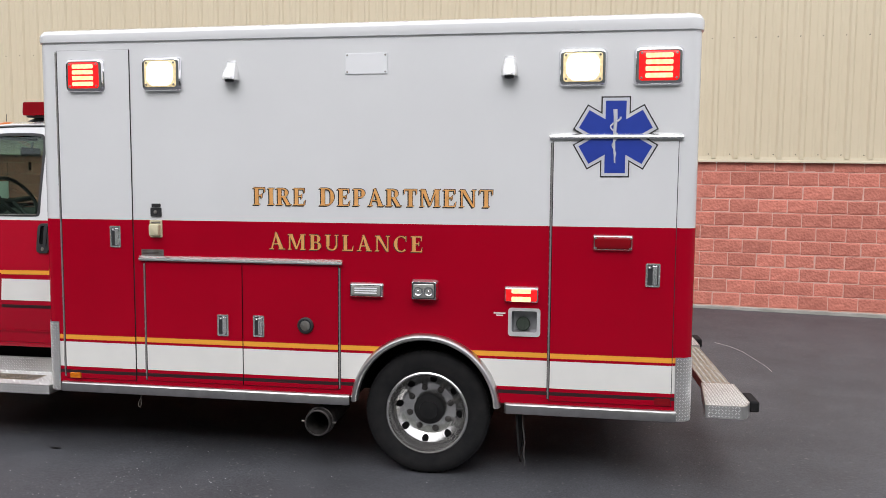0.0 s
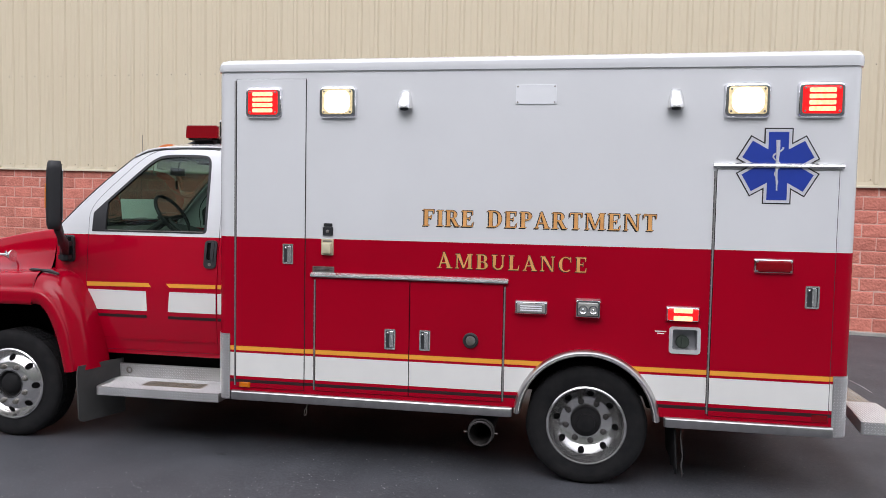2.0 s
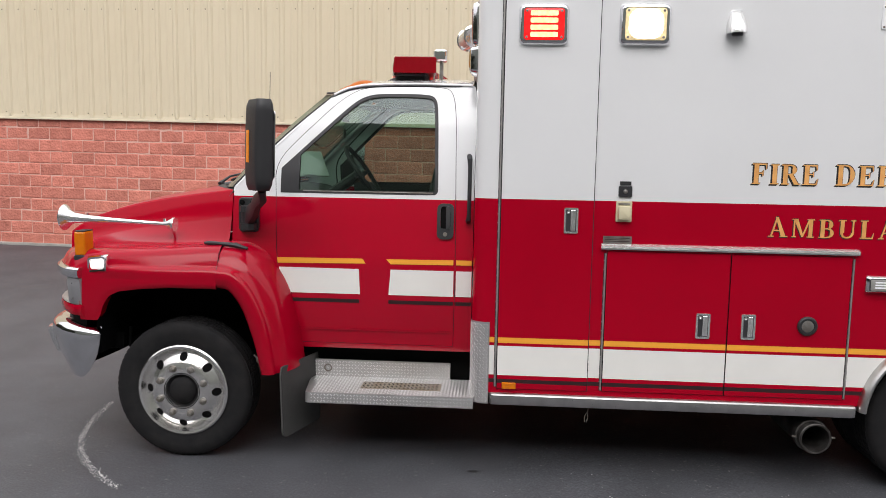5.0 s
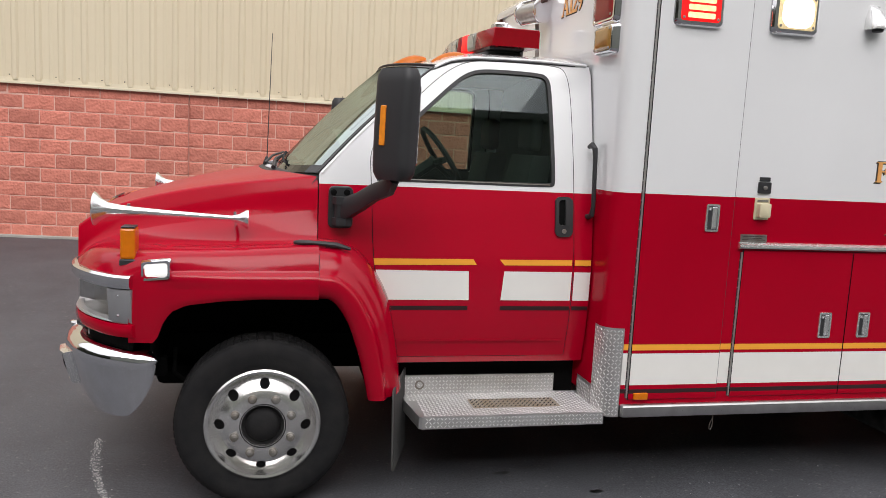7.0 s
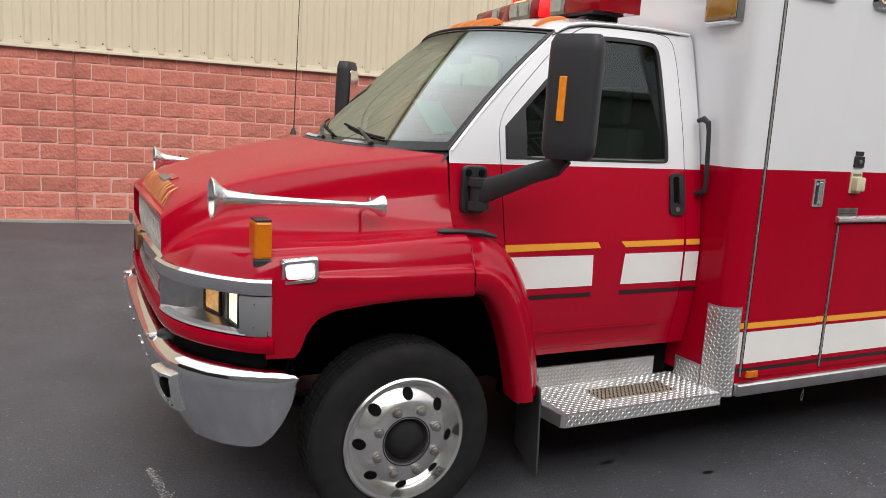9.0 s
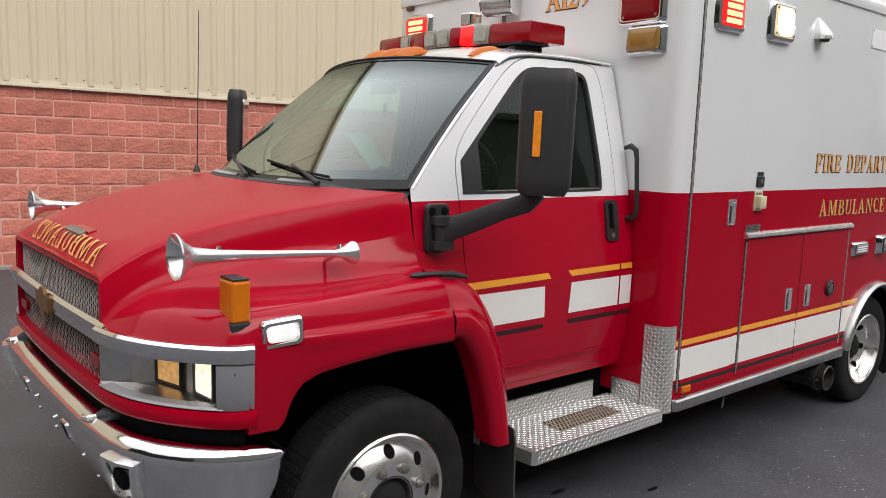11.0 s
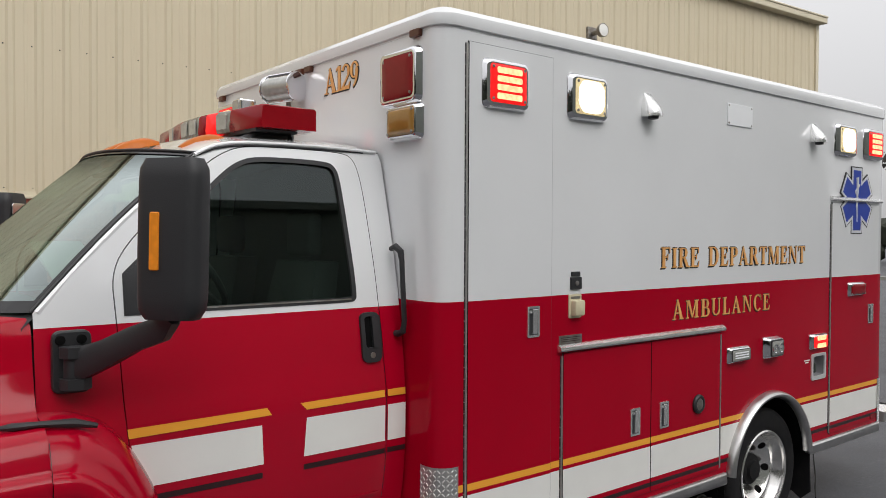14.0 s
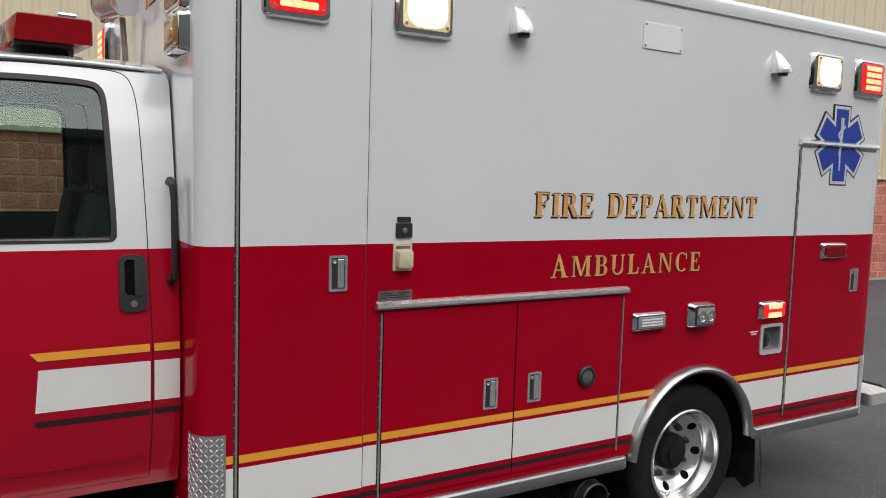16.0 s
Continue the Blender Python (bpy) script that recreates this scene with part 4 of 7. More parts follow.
            self.stem(0.72, 0.08, 0.30, foot=False)
            self.arc(0.445, 0.31, 0.355, 0.31, 180, 360, 0.08, 0.14)
            return 0.92
        if ch == "C":
            self.arc(0.48, 0.5, 0.46, 0.51, 48, 312)
            self.poly([(0.76, 0.99), (0.80, 0.99), (0.82, 0.66), (0.77, 0.66)])
            return 0.88
        if ch == "1":
            self.stem(0.16, 0.2, head=False)
            self.bar(0.02, 0.86, 0.22, 0.97, 0.08)
            return 0.50
        if ch == "2":
            self.arc(0.30, 0.70, 0.30, 0.30, -35, 165, 0.08, 0.17)
            self.bar(0.50, 0.55, 0.06, 0.08, 0.10)
            self.poly([(0.0, 0.0), (0.58, 0.0), (0.64, 0.26), (0.58, 0.26), (0.54, 0.14), (0.0, 0.12)])
            return 0.68
        if ch == "9":
            self.arc(0.30, 0.68, 0.30, 0.32, 0, 360, 0.07, 0.17, 24)
            self.arc(0.14, 0.62, 0.46, 0.62, -75, 10, 0.07, 0.17)
            return 0.68
        return 0.55


def lettering(word, at, u0, u1, v, h, shadow=None, direction=1, small=None, d=0.0012, parent=None, bend=None):
    """The word's letters as thin raised gilt shapes between u0 and u1; small: letters after a word's first are this tall."""
    test = bmesh.new()
    heights = [h if (i == 0 or word[i - 1] == " " or small is None) else h * small for i in range(len(word))]
    total = 0.0
    for ch, hh in zip(word, heights):
        total += Pen(test, at, 0, 0, 1, d).glyph(ch) * hh
    test.free()
    gap = ((u1 - u0) * direction - total) / max(1, len(word) - 1)
    u = u0
    for ch, hh in zip(word, heights):
        if ch != " ":
            bm = bmesh.new()

            def mapped(p, q, dd, u=u):
                return at(u + (p - u) * direction, q, dd)

            if shadow:
                for k, part_of in enumerate((1.0, 0.5, -0.22)):
                    Pen(bm, mapped, u + shadow[0] * part_of, v + shadow[1] * part_of, hh * 1.02, d * (0.3 + 0.12 * k), 1).glyph(ch)
            adv = Pen(bm, mapped, u, v, hh, d + (0.0026 if shadow else 0.0), 0).glyph(ch)
            if bend:
                for k in range(1, 9):
                    bmesh.ops.bisect_plane(bm, geom=[*bm.verts, *bm.edges, *bm.faces], plane_co=(0, v + h * k / 9, 0), plane_no=(0, 1, 0))
                for q in bm.verts:
                    q.co = bend(*q.co)
            part("letter", bm, [GOLD, BLACK], parent or ambulance)
        else:
            adv = 0.55
        u += (adv * hh + gap) * direction


lettering("FIRE DEPARTMENT", side, 1.518, 3.080, 1.722, 0.112, (-0.009, -0.008), small=0.97)
lettering("AMBULANCE", side, 1.624, 2.640, 1.434, 0.108, (-0.005, -0.005), small=0.93)
lettering("A129", face, 0.962, 0.626, 2.612, 0.125, (-0.008, -0.007), direction=-1)


# ---- blue star with a staff ----
def star_points(cx, cz, r, w):
    pts = []
    for k in range(6):
        a = radians(90 - 60 * k)
        d, n = Vector((math.cos(a), math.sin(a))), Vector((math.sin(a), -math.cos(a)))
        b = radians(60 - 60 * k)
        inner = Vector((math.cos(b), math.sin(b))) * w * 2.0
        for p in (d * r - n * w, d * r + n * w, inner):
            pts.append((cx + p[0], cz + p[1]))
    return pts


SX, SZ, SR = 3.812, 2.155, 0.242
star_parent = None
for name, m, r, w, d in (("emblem", BLACK, SR, 0.0865, 0.0080), ("emblem_border", SILVER, SR - 0.008, 0.0790, 0.0090), ("emblem_field", BLUE, SR - 0.026, 0.0610, 0.0100)):
    bm = bmesh.new()
    shape(bm, star_points(SX, SZ, r, w), [], side, 0.0, d)
    ob = part(name, bm, m, star_parent or ambulance, "six-armed blue star emblem with a silver border" if star_parent is None else "")
    star_parent = star_parent or ob
bm = bmesh.new()
path = [(SX - 0.004 + 0.003 * math.sin(k), SZ + 0.165 - 0.32 * k / 8) for k in range(9)]
tube(bm, [side(x, z, 0.0100) for x, z in path], [0.013 - 0.0011 * k for k in range(9)], 8)
tube(bm, [side(SX - 0.004 + (0.034 - 0.03 * k / 24) * math.sin(1.2 + k * 0.62), SZ + 0.12 - 0.26 * k / 24, 0.011) for k in range(25)], [0.006 - 0.00015 * k for k in range(25)], 6)
part("emblem_staff", bm, SILVER, star_parent, smooth=True)

# rear step: diamond-plate ends with rubber blocks, and a lower grip tread between them
bm = bmesh.new()
cube(bm, 4.485, 4.668, 0.575, 1.865, 0.455, 0.520, 0.006)
step = part("rear_step", bm, material("worn_grip_tread", (0.34, 0.27, 0.18), 0.55, metal=0.4, second=(0.44, 0.40, 0.34), scale=16, bump=0.15, bump_scale=90), ambulance, "worn brownish grip tread of the rear step")
bm = bmesh.new()
for i in range(5):
    for k in range(38):
        u, v = 4.503 + 0.036 * i, 0.600 + 0.0335 * k
        c = [(u + a * 0.007 + b * 0.005, v + b * 0.011) for a, b in ((-1, -1), (1, -1), (1, 1), (-1, 1))]
        loft(bm, [[(x, y, 0.5195) for x, y in c], [(u + (x - u) * 0.7, v + (y - v) * 0.7, 0.525) for x, y in c]], cap0=False)
tagged(part("tread_relief", bm, STEEL, step), kind="stuff")
for flip in ((lambda x, y, z: Vector((x, y, z))), (lambda x, y, z: Vector((x, 2 * 1.22 - y, z)))):
    bm = bmesh.new()
    out = [(4.462, 0.570), (4.392, 0.020), (4.402, 0.012), (4.612, 0.012), (4.640, 0.030), (4.675, 0.120), (4.675, 0.570)]
    loft(bm, [[flip(x, y, z) for x, y in out] for z in (0.455, 0.535)])
    end = part("rear_step_end", bm, PLATE, ambulance, "bright diamond-plate end of the rear step")
    bm = bmesh.new()
    lugs(bm, lambda u, v, d: flip(u, v, 0.535 + d), 4.395, 4.67, 0.022, 0.56, 0.0, inside=lambda u, v: u - 4.400 > v * 0.127 and u - 4.612 < v * 0.5)
    lugs(bm, lambda u, v, d: flip(u, 0.012 - d, v), 4.405, 4.608, 0.457, 0.533, 0.0)
    tagged(part("tread_relief", bm, LUG, end), kind="stuff")
    bm = bmesh.new()
    cube(bm, 4.675, 4.735, 0.12, 0.34, 0.470, 0.540, 0.012)
    for v in bm.verts:
        v.co = flip(*v.co)
    part("rubber_bumper", bm, RUBBER, end)


# ---- wheels ----
NUT = material("dark_wheel_nut", (0.07, 0.065, 0.062), 0.6, metal=0.4)
DISC = material("polished_wheel_disc", (0.82, 0.815, 0.80), 0.20, metal=0.92, second=(0.66, 0.64, 0.62), scale=7, bump=0.01, bump_scale=60)


def wheel(x, y, turned, dished, spin):
    """A ten-inch-wide steel-laced tyre on a polished eight-hole disc; y is the outer side of the tyre, spin turns the disc's pattern."""
    grow = 0.415 / 0.405 if x < 0 else 1.0
    root = tagged(new("wheel"), "black tyre on a polished eight-hole wheel")
    root.parent = ambulance
    root.location = (x, y, 0.418 if x < 0 else 0.386)
    root.rotation_euler = (0, 0, turned)

    def at(a, b, h):
        return Vector((a * grow, -h, b * grow))

    bm = bmesh.new()
    prof = [(0.262, -0.205), (0.30, -0.225), (0.36, -0.225), (0.392, -0.215), (0.403, -0.195)]
    prof += [(0.405, h) for h in (-0.19, -0.155, -0.150, -0.115, -0.110, -0.075, -0.070, -0.035)]
    prof += [(0.403, -0.025), (0.393, -0.008), (0.375, 0.0), (0.345, 0.006), (0.335, 0.004), (0.305, 0.004), (0.285, 0.0), (0.268, -0.008), (0.258, -0.018)]
    lathe(bm, prof, at, 72)
    part("tyre", bm, RUBBER, root, smooth=True, sharp=40)
    bm = bmesh.new()
    for k in range(72):
        t = 2 * math.pi * k / 72
        for h0, h1 in ((-0.195, -0.155), (-0.15, -0.115), (-0.110, -0.075), (-0.070, -0.028)):
            p = [at(0.4035 * math.cos(t + dt), 0.4035 * math.sin(t + dt), h) for h in (h0, h1) for dt in (0.008, 0.075)]
            q = [at(0.4085 * math.cos(t + dt), 0.4085 * math.sin(t + dt), h) for h in (h0 + 0.002, h1 - 0.002) for dt in (0.012, 0.071)]
            a, b = [bm.verts.new(v) for v in (p[0], p[1], p[3], p[2])], [bm.verts.new(v) for v in (q[0], q[1], q[3], q[2])]
            bm.faces.new(b)
            for i in range(4):
                bm.faces.new((a[i], a[(i + 1) % 4], b[(i + 1) % 4], b[i]))
    tagged(part("tread_pattern", bm, RUBBER, root), kind="stuff")
    bm = bmesh.new()
    if dished:
        face_h = -0.132
        prof = [(0.268, -0.012), (0.270, 0.002), (0.262, 0.008), (0.254, 0.005), (0.250, -0.008), (0.247, -0.022), (0.240, -0.028), (0.238, -0.046), (0.231, -0.052), (0.229, -0.080), (0.222, -0.092), (0.180, -0.122), (0.165, face_h), (0.09, face_h), (0.09, face_h - 0.05)]
        holes_r, hole_h, lug_r = 0.202, -0.1066, 0.140
    else:
        face_h = 0.018
        prof = [(0.268, -0.012), (0.270, 0.004), (0.262, 0.010), (0.250, 0.006), (0.242, -0.020), (0.232, -0.032), (0.205, -0.012), (0.175, 0.010), (0.155, face_h), (0.10, face_h), (0.095, 0.0)]
        holes_r, hole_h, lug_r = 0.200, -0.0083, 0.140
    lathe(bm, prof, at, 64)
    rim = part("rim", bm, DISC, root, "polished aluminium wheel disc", smooth=True, sharp=50)
    for k in range(8):
        t = radians(45 * k + 22.5 + spin)
        # black disc on the rim, coloured as the shade of an open hole
        bm = bmesh.new()
        c = Vector((holes_r * math.cos(t), holes_r * math.sin(t)))
        lathe(bm, [(0.0245, -0.003), (0.0235, 0.0022), (0.0, 0.0024)], lambda a, b, h, c=c, t=t: at(c[0] + a, c[1] + b, hole_h + h + ((a * math.cos(t) + b * math.sin(t)) * (0.63 if dished else -0.73))), 18)
        part("hand_hole", bm, UNDER, rim)
        t = radians(45 * k + spin)
        bm = bmesh.new()
        c = (lug_r * math.cos(t), lug_r * math.sin(t))
        lathe(bm, [(0.021, face_h), (0.021, face_h + 0.006), (0.016, face_h + 0.008), (0.016, face_h + 0.022), (0.010, face_h + 0.024), (0.009, face_h + 0.030), (0.0, face_h + 0.030)], lambda a, b, h, c=c: at(c[0] + a, c[1] + b, h), 12)
        part("lug_nut", bm, NUT if dished else STEEL, rim)
    bm = bmesh.new()
    if dished:
        hub = [(0.103, face_h - 0.02), (0.103, face_h + 0.030), (0.096, face_h + 0.046), (0.064, face_h + 0.052), (0.060, face_h + 0.072), (0.0, face_h + 0.076)]
    else:
        hub = [(0.108, face_h + 0.001), (0.104, face_h + 0.003), (0.098, face_h - 0.012), (0.082, face_h - 0.022), (0.074, face_h - 0.004), (0.058, face_h + 0.012), (0.030, face_h + 0.018), (0.0, face_h + 0.020)]
    lathe(bm, hub, at, 28)
    part("hub", bm, RUBBER, root, "black hub", smooth=True)
    return root


for x, y, turned, dished, spin in ((2.664, 0.035, 0.0, True, 15), (2.664, 0.36, 0.0, True, 0), (-1.728, 0.052, 0.0, False, 21), (2.664, 2.405, math.pi, True, 0), (-1.728, 2.388, math.pi, False, 0)):
    wheel(x, y, turned, dished, spin)

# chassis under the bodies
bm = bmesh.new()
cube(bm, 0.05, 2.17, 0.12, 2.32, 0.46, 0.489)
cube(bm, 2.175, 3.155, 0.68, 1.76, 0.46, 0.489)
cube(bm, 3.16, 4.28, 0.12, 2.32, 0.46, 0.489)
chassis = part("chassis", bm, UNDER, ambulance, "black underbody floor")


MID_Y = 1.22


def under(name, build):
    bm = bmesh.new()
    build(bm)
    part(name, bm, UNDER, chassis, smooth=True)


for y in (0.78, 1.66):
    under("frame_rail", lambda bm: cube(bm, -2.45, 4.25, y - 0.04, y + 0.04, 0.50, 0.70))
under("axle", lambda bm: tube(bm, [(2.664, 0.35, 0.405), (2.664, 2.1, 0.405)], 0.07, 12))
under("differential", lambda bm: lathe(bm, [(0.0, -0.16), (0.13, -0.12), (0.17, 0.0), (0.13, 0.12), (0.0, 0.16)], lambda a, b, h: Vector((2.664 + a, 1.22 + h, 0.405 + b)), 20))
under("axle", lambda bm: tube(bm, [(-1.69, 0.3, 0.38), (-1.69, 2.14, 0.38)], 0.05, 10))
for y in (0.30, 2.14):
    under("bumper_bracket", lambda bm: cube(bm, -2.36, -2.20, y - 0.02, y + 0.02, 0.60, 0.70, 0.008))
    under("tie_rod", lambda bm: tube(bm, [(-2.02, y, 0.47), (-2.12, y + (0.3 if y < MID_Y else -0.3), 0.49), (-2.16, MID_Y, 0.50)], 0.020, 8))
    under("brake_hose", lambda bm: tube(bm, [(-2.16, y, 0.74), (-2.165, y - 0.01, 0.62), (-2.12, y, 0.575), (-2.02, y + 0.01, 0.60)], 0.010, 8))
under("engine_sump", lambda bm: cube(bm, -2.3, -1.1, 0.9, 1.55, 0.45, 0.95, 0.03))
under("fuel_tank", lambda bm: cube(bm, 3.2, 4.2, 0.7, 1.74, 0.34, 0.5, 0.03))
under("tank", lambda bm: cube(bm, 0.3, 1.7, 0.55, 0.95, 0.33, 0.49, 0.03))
# unseen box low in the middle, added to keep the ground below dark
under("mid_light_block", lambda bm: cube(bm, 0.25, 2.1, 1.05, 1.45, 0.24, 0.49, 0.06))
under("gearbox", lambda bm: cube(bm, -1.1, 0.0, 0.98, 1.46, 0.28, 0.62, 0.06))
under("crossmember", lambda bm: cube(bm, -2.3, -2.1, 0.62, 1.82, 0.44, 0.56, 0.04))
# unseen boxes added along the far side to stop light getting underneath
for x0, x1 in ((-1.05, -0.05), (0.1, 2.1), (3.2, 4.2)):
    under("light_block", lambda bm: cube(bm, x0, x1, 1.62, 2.28, 0.12, 0.47, 0.03))
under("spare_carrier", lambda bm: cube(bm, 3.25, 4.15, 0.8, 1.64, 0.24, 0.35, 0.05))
bm = bmesh.new()


def pipe_at(a, b, h):
    return Vector((1.95 + a, h, 0.300 + b))


lathe(bm, [(0.084, 0.5), (0.084, 0.07), (0.094, 0.065), (0.097, 0.045), (0.094, 0.025), (0.086, 0.022), (0.086, -0.02), (0.089, -0.026), (0.084, -0.032), (0.076, -0.030), (0.074, 0.4)], pipe_at, 32)
pipe = part("exhaust_pipe", bm, EXHAUST, ambulance, "side exhaust outlet with a collar, darkened for shade", smooth=True)
bm = bmesh.new()
cube(bm, 1.95 - 0.118, 1.95 - 0.094, -0.004, 0.008, 0.296, 0.306, 0.002)
part("collar_bolt", bm, STEEL, pipe)
bm = bmesh.new()
cube(bm, 1.95 + 0.094, 1.95 + 0.118, -0.004, 0.008, 0.296, 0.306, 0.002)
part("collar_bolt", bm, STEEL, pipe)
# rear mud flap with a torn edge, a hanging strap and a loop of wire
bm = bmesh.new()
pts = [(0.03, 0.46), (0.52, 0.46), (0.52, 0.13), (0.40, 0.10), (0.34, 0.13), (0.24, 0.09), (0.16, 0.12), (0.10, 0.075), (0.03, 0.14)]
loft(bm, [[(x + 0.06 * (0.46 - z) * (1 + 0.3 * math.sin(y * 20)), y, z) for y, z in pts] for x in (3.235, 3.247)])
part("mud_flap", bm, RUBBER, ambulance, "torn black rubber rear mud flap")
bm = bmesh.new()
tube(bm, [(3.290, 0.03, 0.43), (3.284, 0.02, 0.36), (3.292, 0.016, 0.29), (3.300, 0.014, 0.23), (3.292, 0.012, 0.17), (3.302, 0.012, 0.11), (3.300, 0.012, 0.085)], [0.003, 0.004, 0.006, 0.004, 0.007, 0.004, 0.002], 5)
part("strap", bm, FLAP, ambulance, "thin frayed grey strap hanging down", smooth=True)
bm = bmesh.new()
tube(bm, [(0.690, 0.03, 0.43), (0.682, 0.02, 0.395), (0.666, 0.018, 0.365), (0.664, 0.018, 0.335), (0.676, 0.02, 0.328), (0.684, 0.02, 0.35), (0.683, 0.02, 0.395)], 0.0022, 5)
part("wire_loop", bm, STEEL, ambulance, "thin grey loop of wire")

# ---- the ambulance: cab ----
MID = 1.22


def cab_y(z):
    return spline([(0.62, 0.285), (0.70, 0.268), (0.90, 0.234), (1.15, 0.226), (1.24, 0.229), (1.33, 0.243), (1.45, 0.258), (1.60, 0.285), (1.75, 0.312), (2.20, 0.424), (2.27, 0.446), (2.32, 0.464)], z)[0]


def cab(x, z, d):
    """A point on the cab's near side, d metres proud of it."""
    return Vector((x, cab_y(z) - d, z))


def cab_far(x, z, d):
    return Vector((x, 2 * MID - cab_y(z) + d, z))


def skin(bm, outer, holes, at, d, cuts=(), paint=None, thick=0.0):
    """A curved sheet: a flat outline cut into strips and laid on the surface."""
    from mathutils.geometry import tessellate_polygon
    loops = [outer, *holes]
    flat = [p for lp in loops for p in lp]
    tmp = bmesh.new()
    vs = [tmp.verts.new((p[0], 0, p[1])) for p in flat]
    for t in tessellate_polygon([[Vector((p[0], p[1], 0)) for p in lp] for lp in loops]):
        try:
            tmp.faces.new([vs[i] for i in t])
        except ValueError:
            pass
    zs = sorted({round(p[1], 4) for p in flat})
    lo, hi = zs[0], zs[-1]
    levels = sorted({*(c for c in cuts if lo < c < hi), *(lo + (hi - lo) * k / 10 for k in range(1, 10) if hi - lo > 0.08)})
    for z in levels:
        bmesh.ops.bisect_plane(tmp, geom=[*tmp.verts, *tmp.edges, *tmp.faces], plane_co=(0, 0, z), plane_no=(0, 0, 1))
    front = {v: bm.verts.new(at(v.co.x, v.co.z, d)) for v in tmp.verts}
    back = {v: bm.verts.new(at(v.co.x, v.co.z, d - thick)) for v in tmp.verts} if thick else None
    for f in tmp.faces:
        mi = paint(f.calc_center_median()) if paint else 0
        bm.faces.new([front[v] for v in f.verts]).material_index = mi
        if thick:
            bm.faces.new([back[v] for v in reversed(f.verts)]).material_index = mi
    if thick:
        for e in tmp.edges:
            if len(e.link_faces) == 1:
                a, b = e.verts
                bm.faces.new((front[a], front[b], back[b], back[a])).material_index = paint(e.link_faces[0].calc_center_median()) if paint else 0
    tmp.free()


Z_BELT = 1.583
DOOR = [(-1.085, 0.690), (-0.120, 0.690), (-0.112, 1.10), (-0.120, 1.60), (-0.132, 2.11), (-0.154, 2.230), (-0.205, 2.262), (-0.64, 2.261), (-0.750, 2.234), (-0.87, 2.152), (-1.225, 1.800), (-1.212, 1.58), (-1.200, 1.25), (-1.16, 0.95)]
WINDOW = [(-1.188, 1.608), (-0.256, 1.608), (-0.232, 1.616), (-0.224, 1.640), (-0.240, 2.142), (-0.256, 2.194), (-0.298, 2.219), (-0.62, 2.220), (-0.71, 2.194), (-0.79, 2.136), (-1.188, 1.756)]
CAB_SIDE = [(-1.478, 1.16), (-1.478, 1.634), (-0.885, 2.210), (-0.80, 2.255), (-0.66, 2.278), (-0.050, 2.284), (-0.018, 2.268), (-0.008, 2.225), (-0.008, 2.0), (-0.008, 1.60), (-0.008, 0.655), (-1.04, 0.655), (-1.06, 0.69), (-1.13, 0.95), (-1.16, 1.10)]


def round_off(pts, keep=()):
    """The outline with its corners eased, but for the kept ones."""
    for turn in range(3):
        out, held, n = [], [], len(pts)
        for i, p in enumerate(pts):
            a, p, b = Vector(pts[i - 1]), Vector(p), Vector(pts[(i + 1) % n])
            if i in keep:
                held.append(len(out))
                out.append(tuple(p))
                continue
            for q in (a, b):
                d = q - p
                out.append(tuple(p + d * min(0.25, 0.07 / max(d.length, 1e-6))))
        pts, keep = out, held
    return pts


DOOR = round_off(DOOR, (0, 1))
WINDOW = round_off(WINDOW, (0, 10))


def grown(pts, k):
    n = len(pts)
    out = []
    for i in range(n):
        a, p, b = Vector(pts[i - 1]), Vector(pts[i]), Vector(pts[(i + 1) % n])
        e1, e2 = (p - a).normalized(), (b - p).normalized()
        nrm = Vector((e1[1] + e2[1], -e1[0] - e2[0]))
        out.append(tuple(p + nrm.normalized() * k) if nrm.length > 1e-6 else tuple(p))
    return out


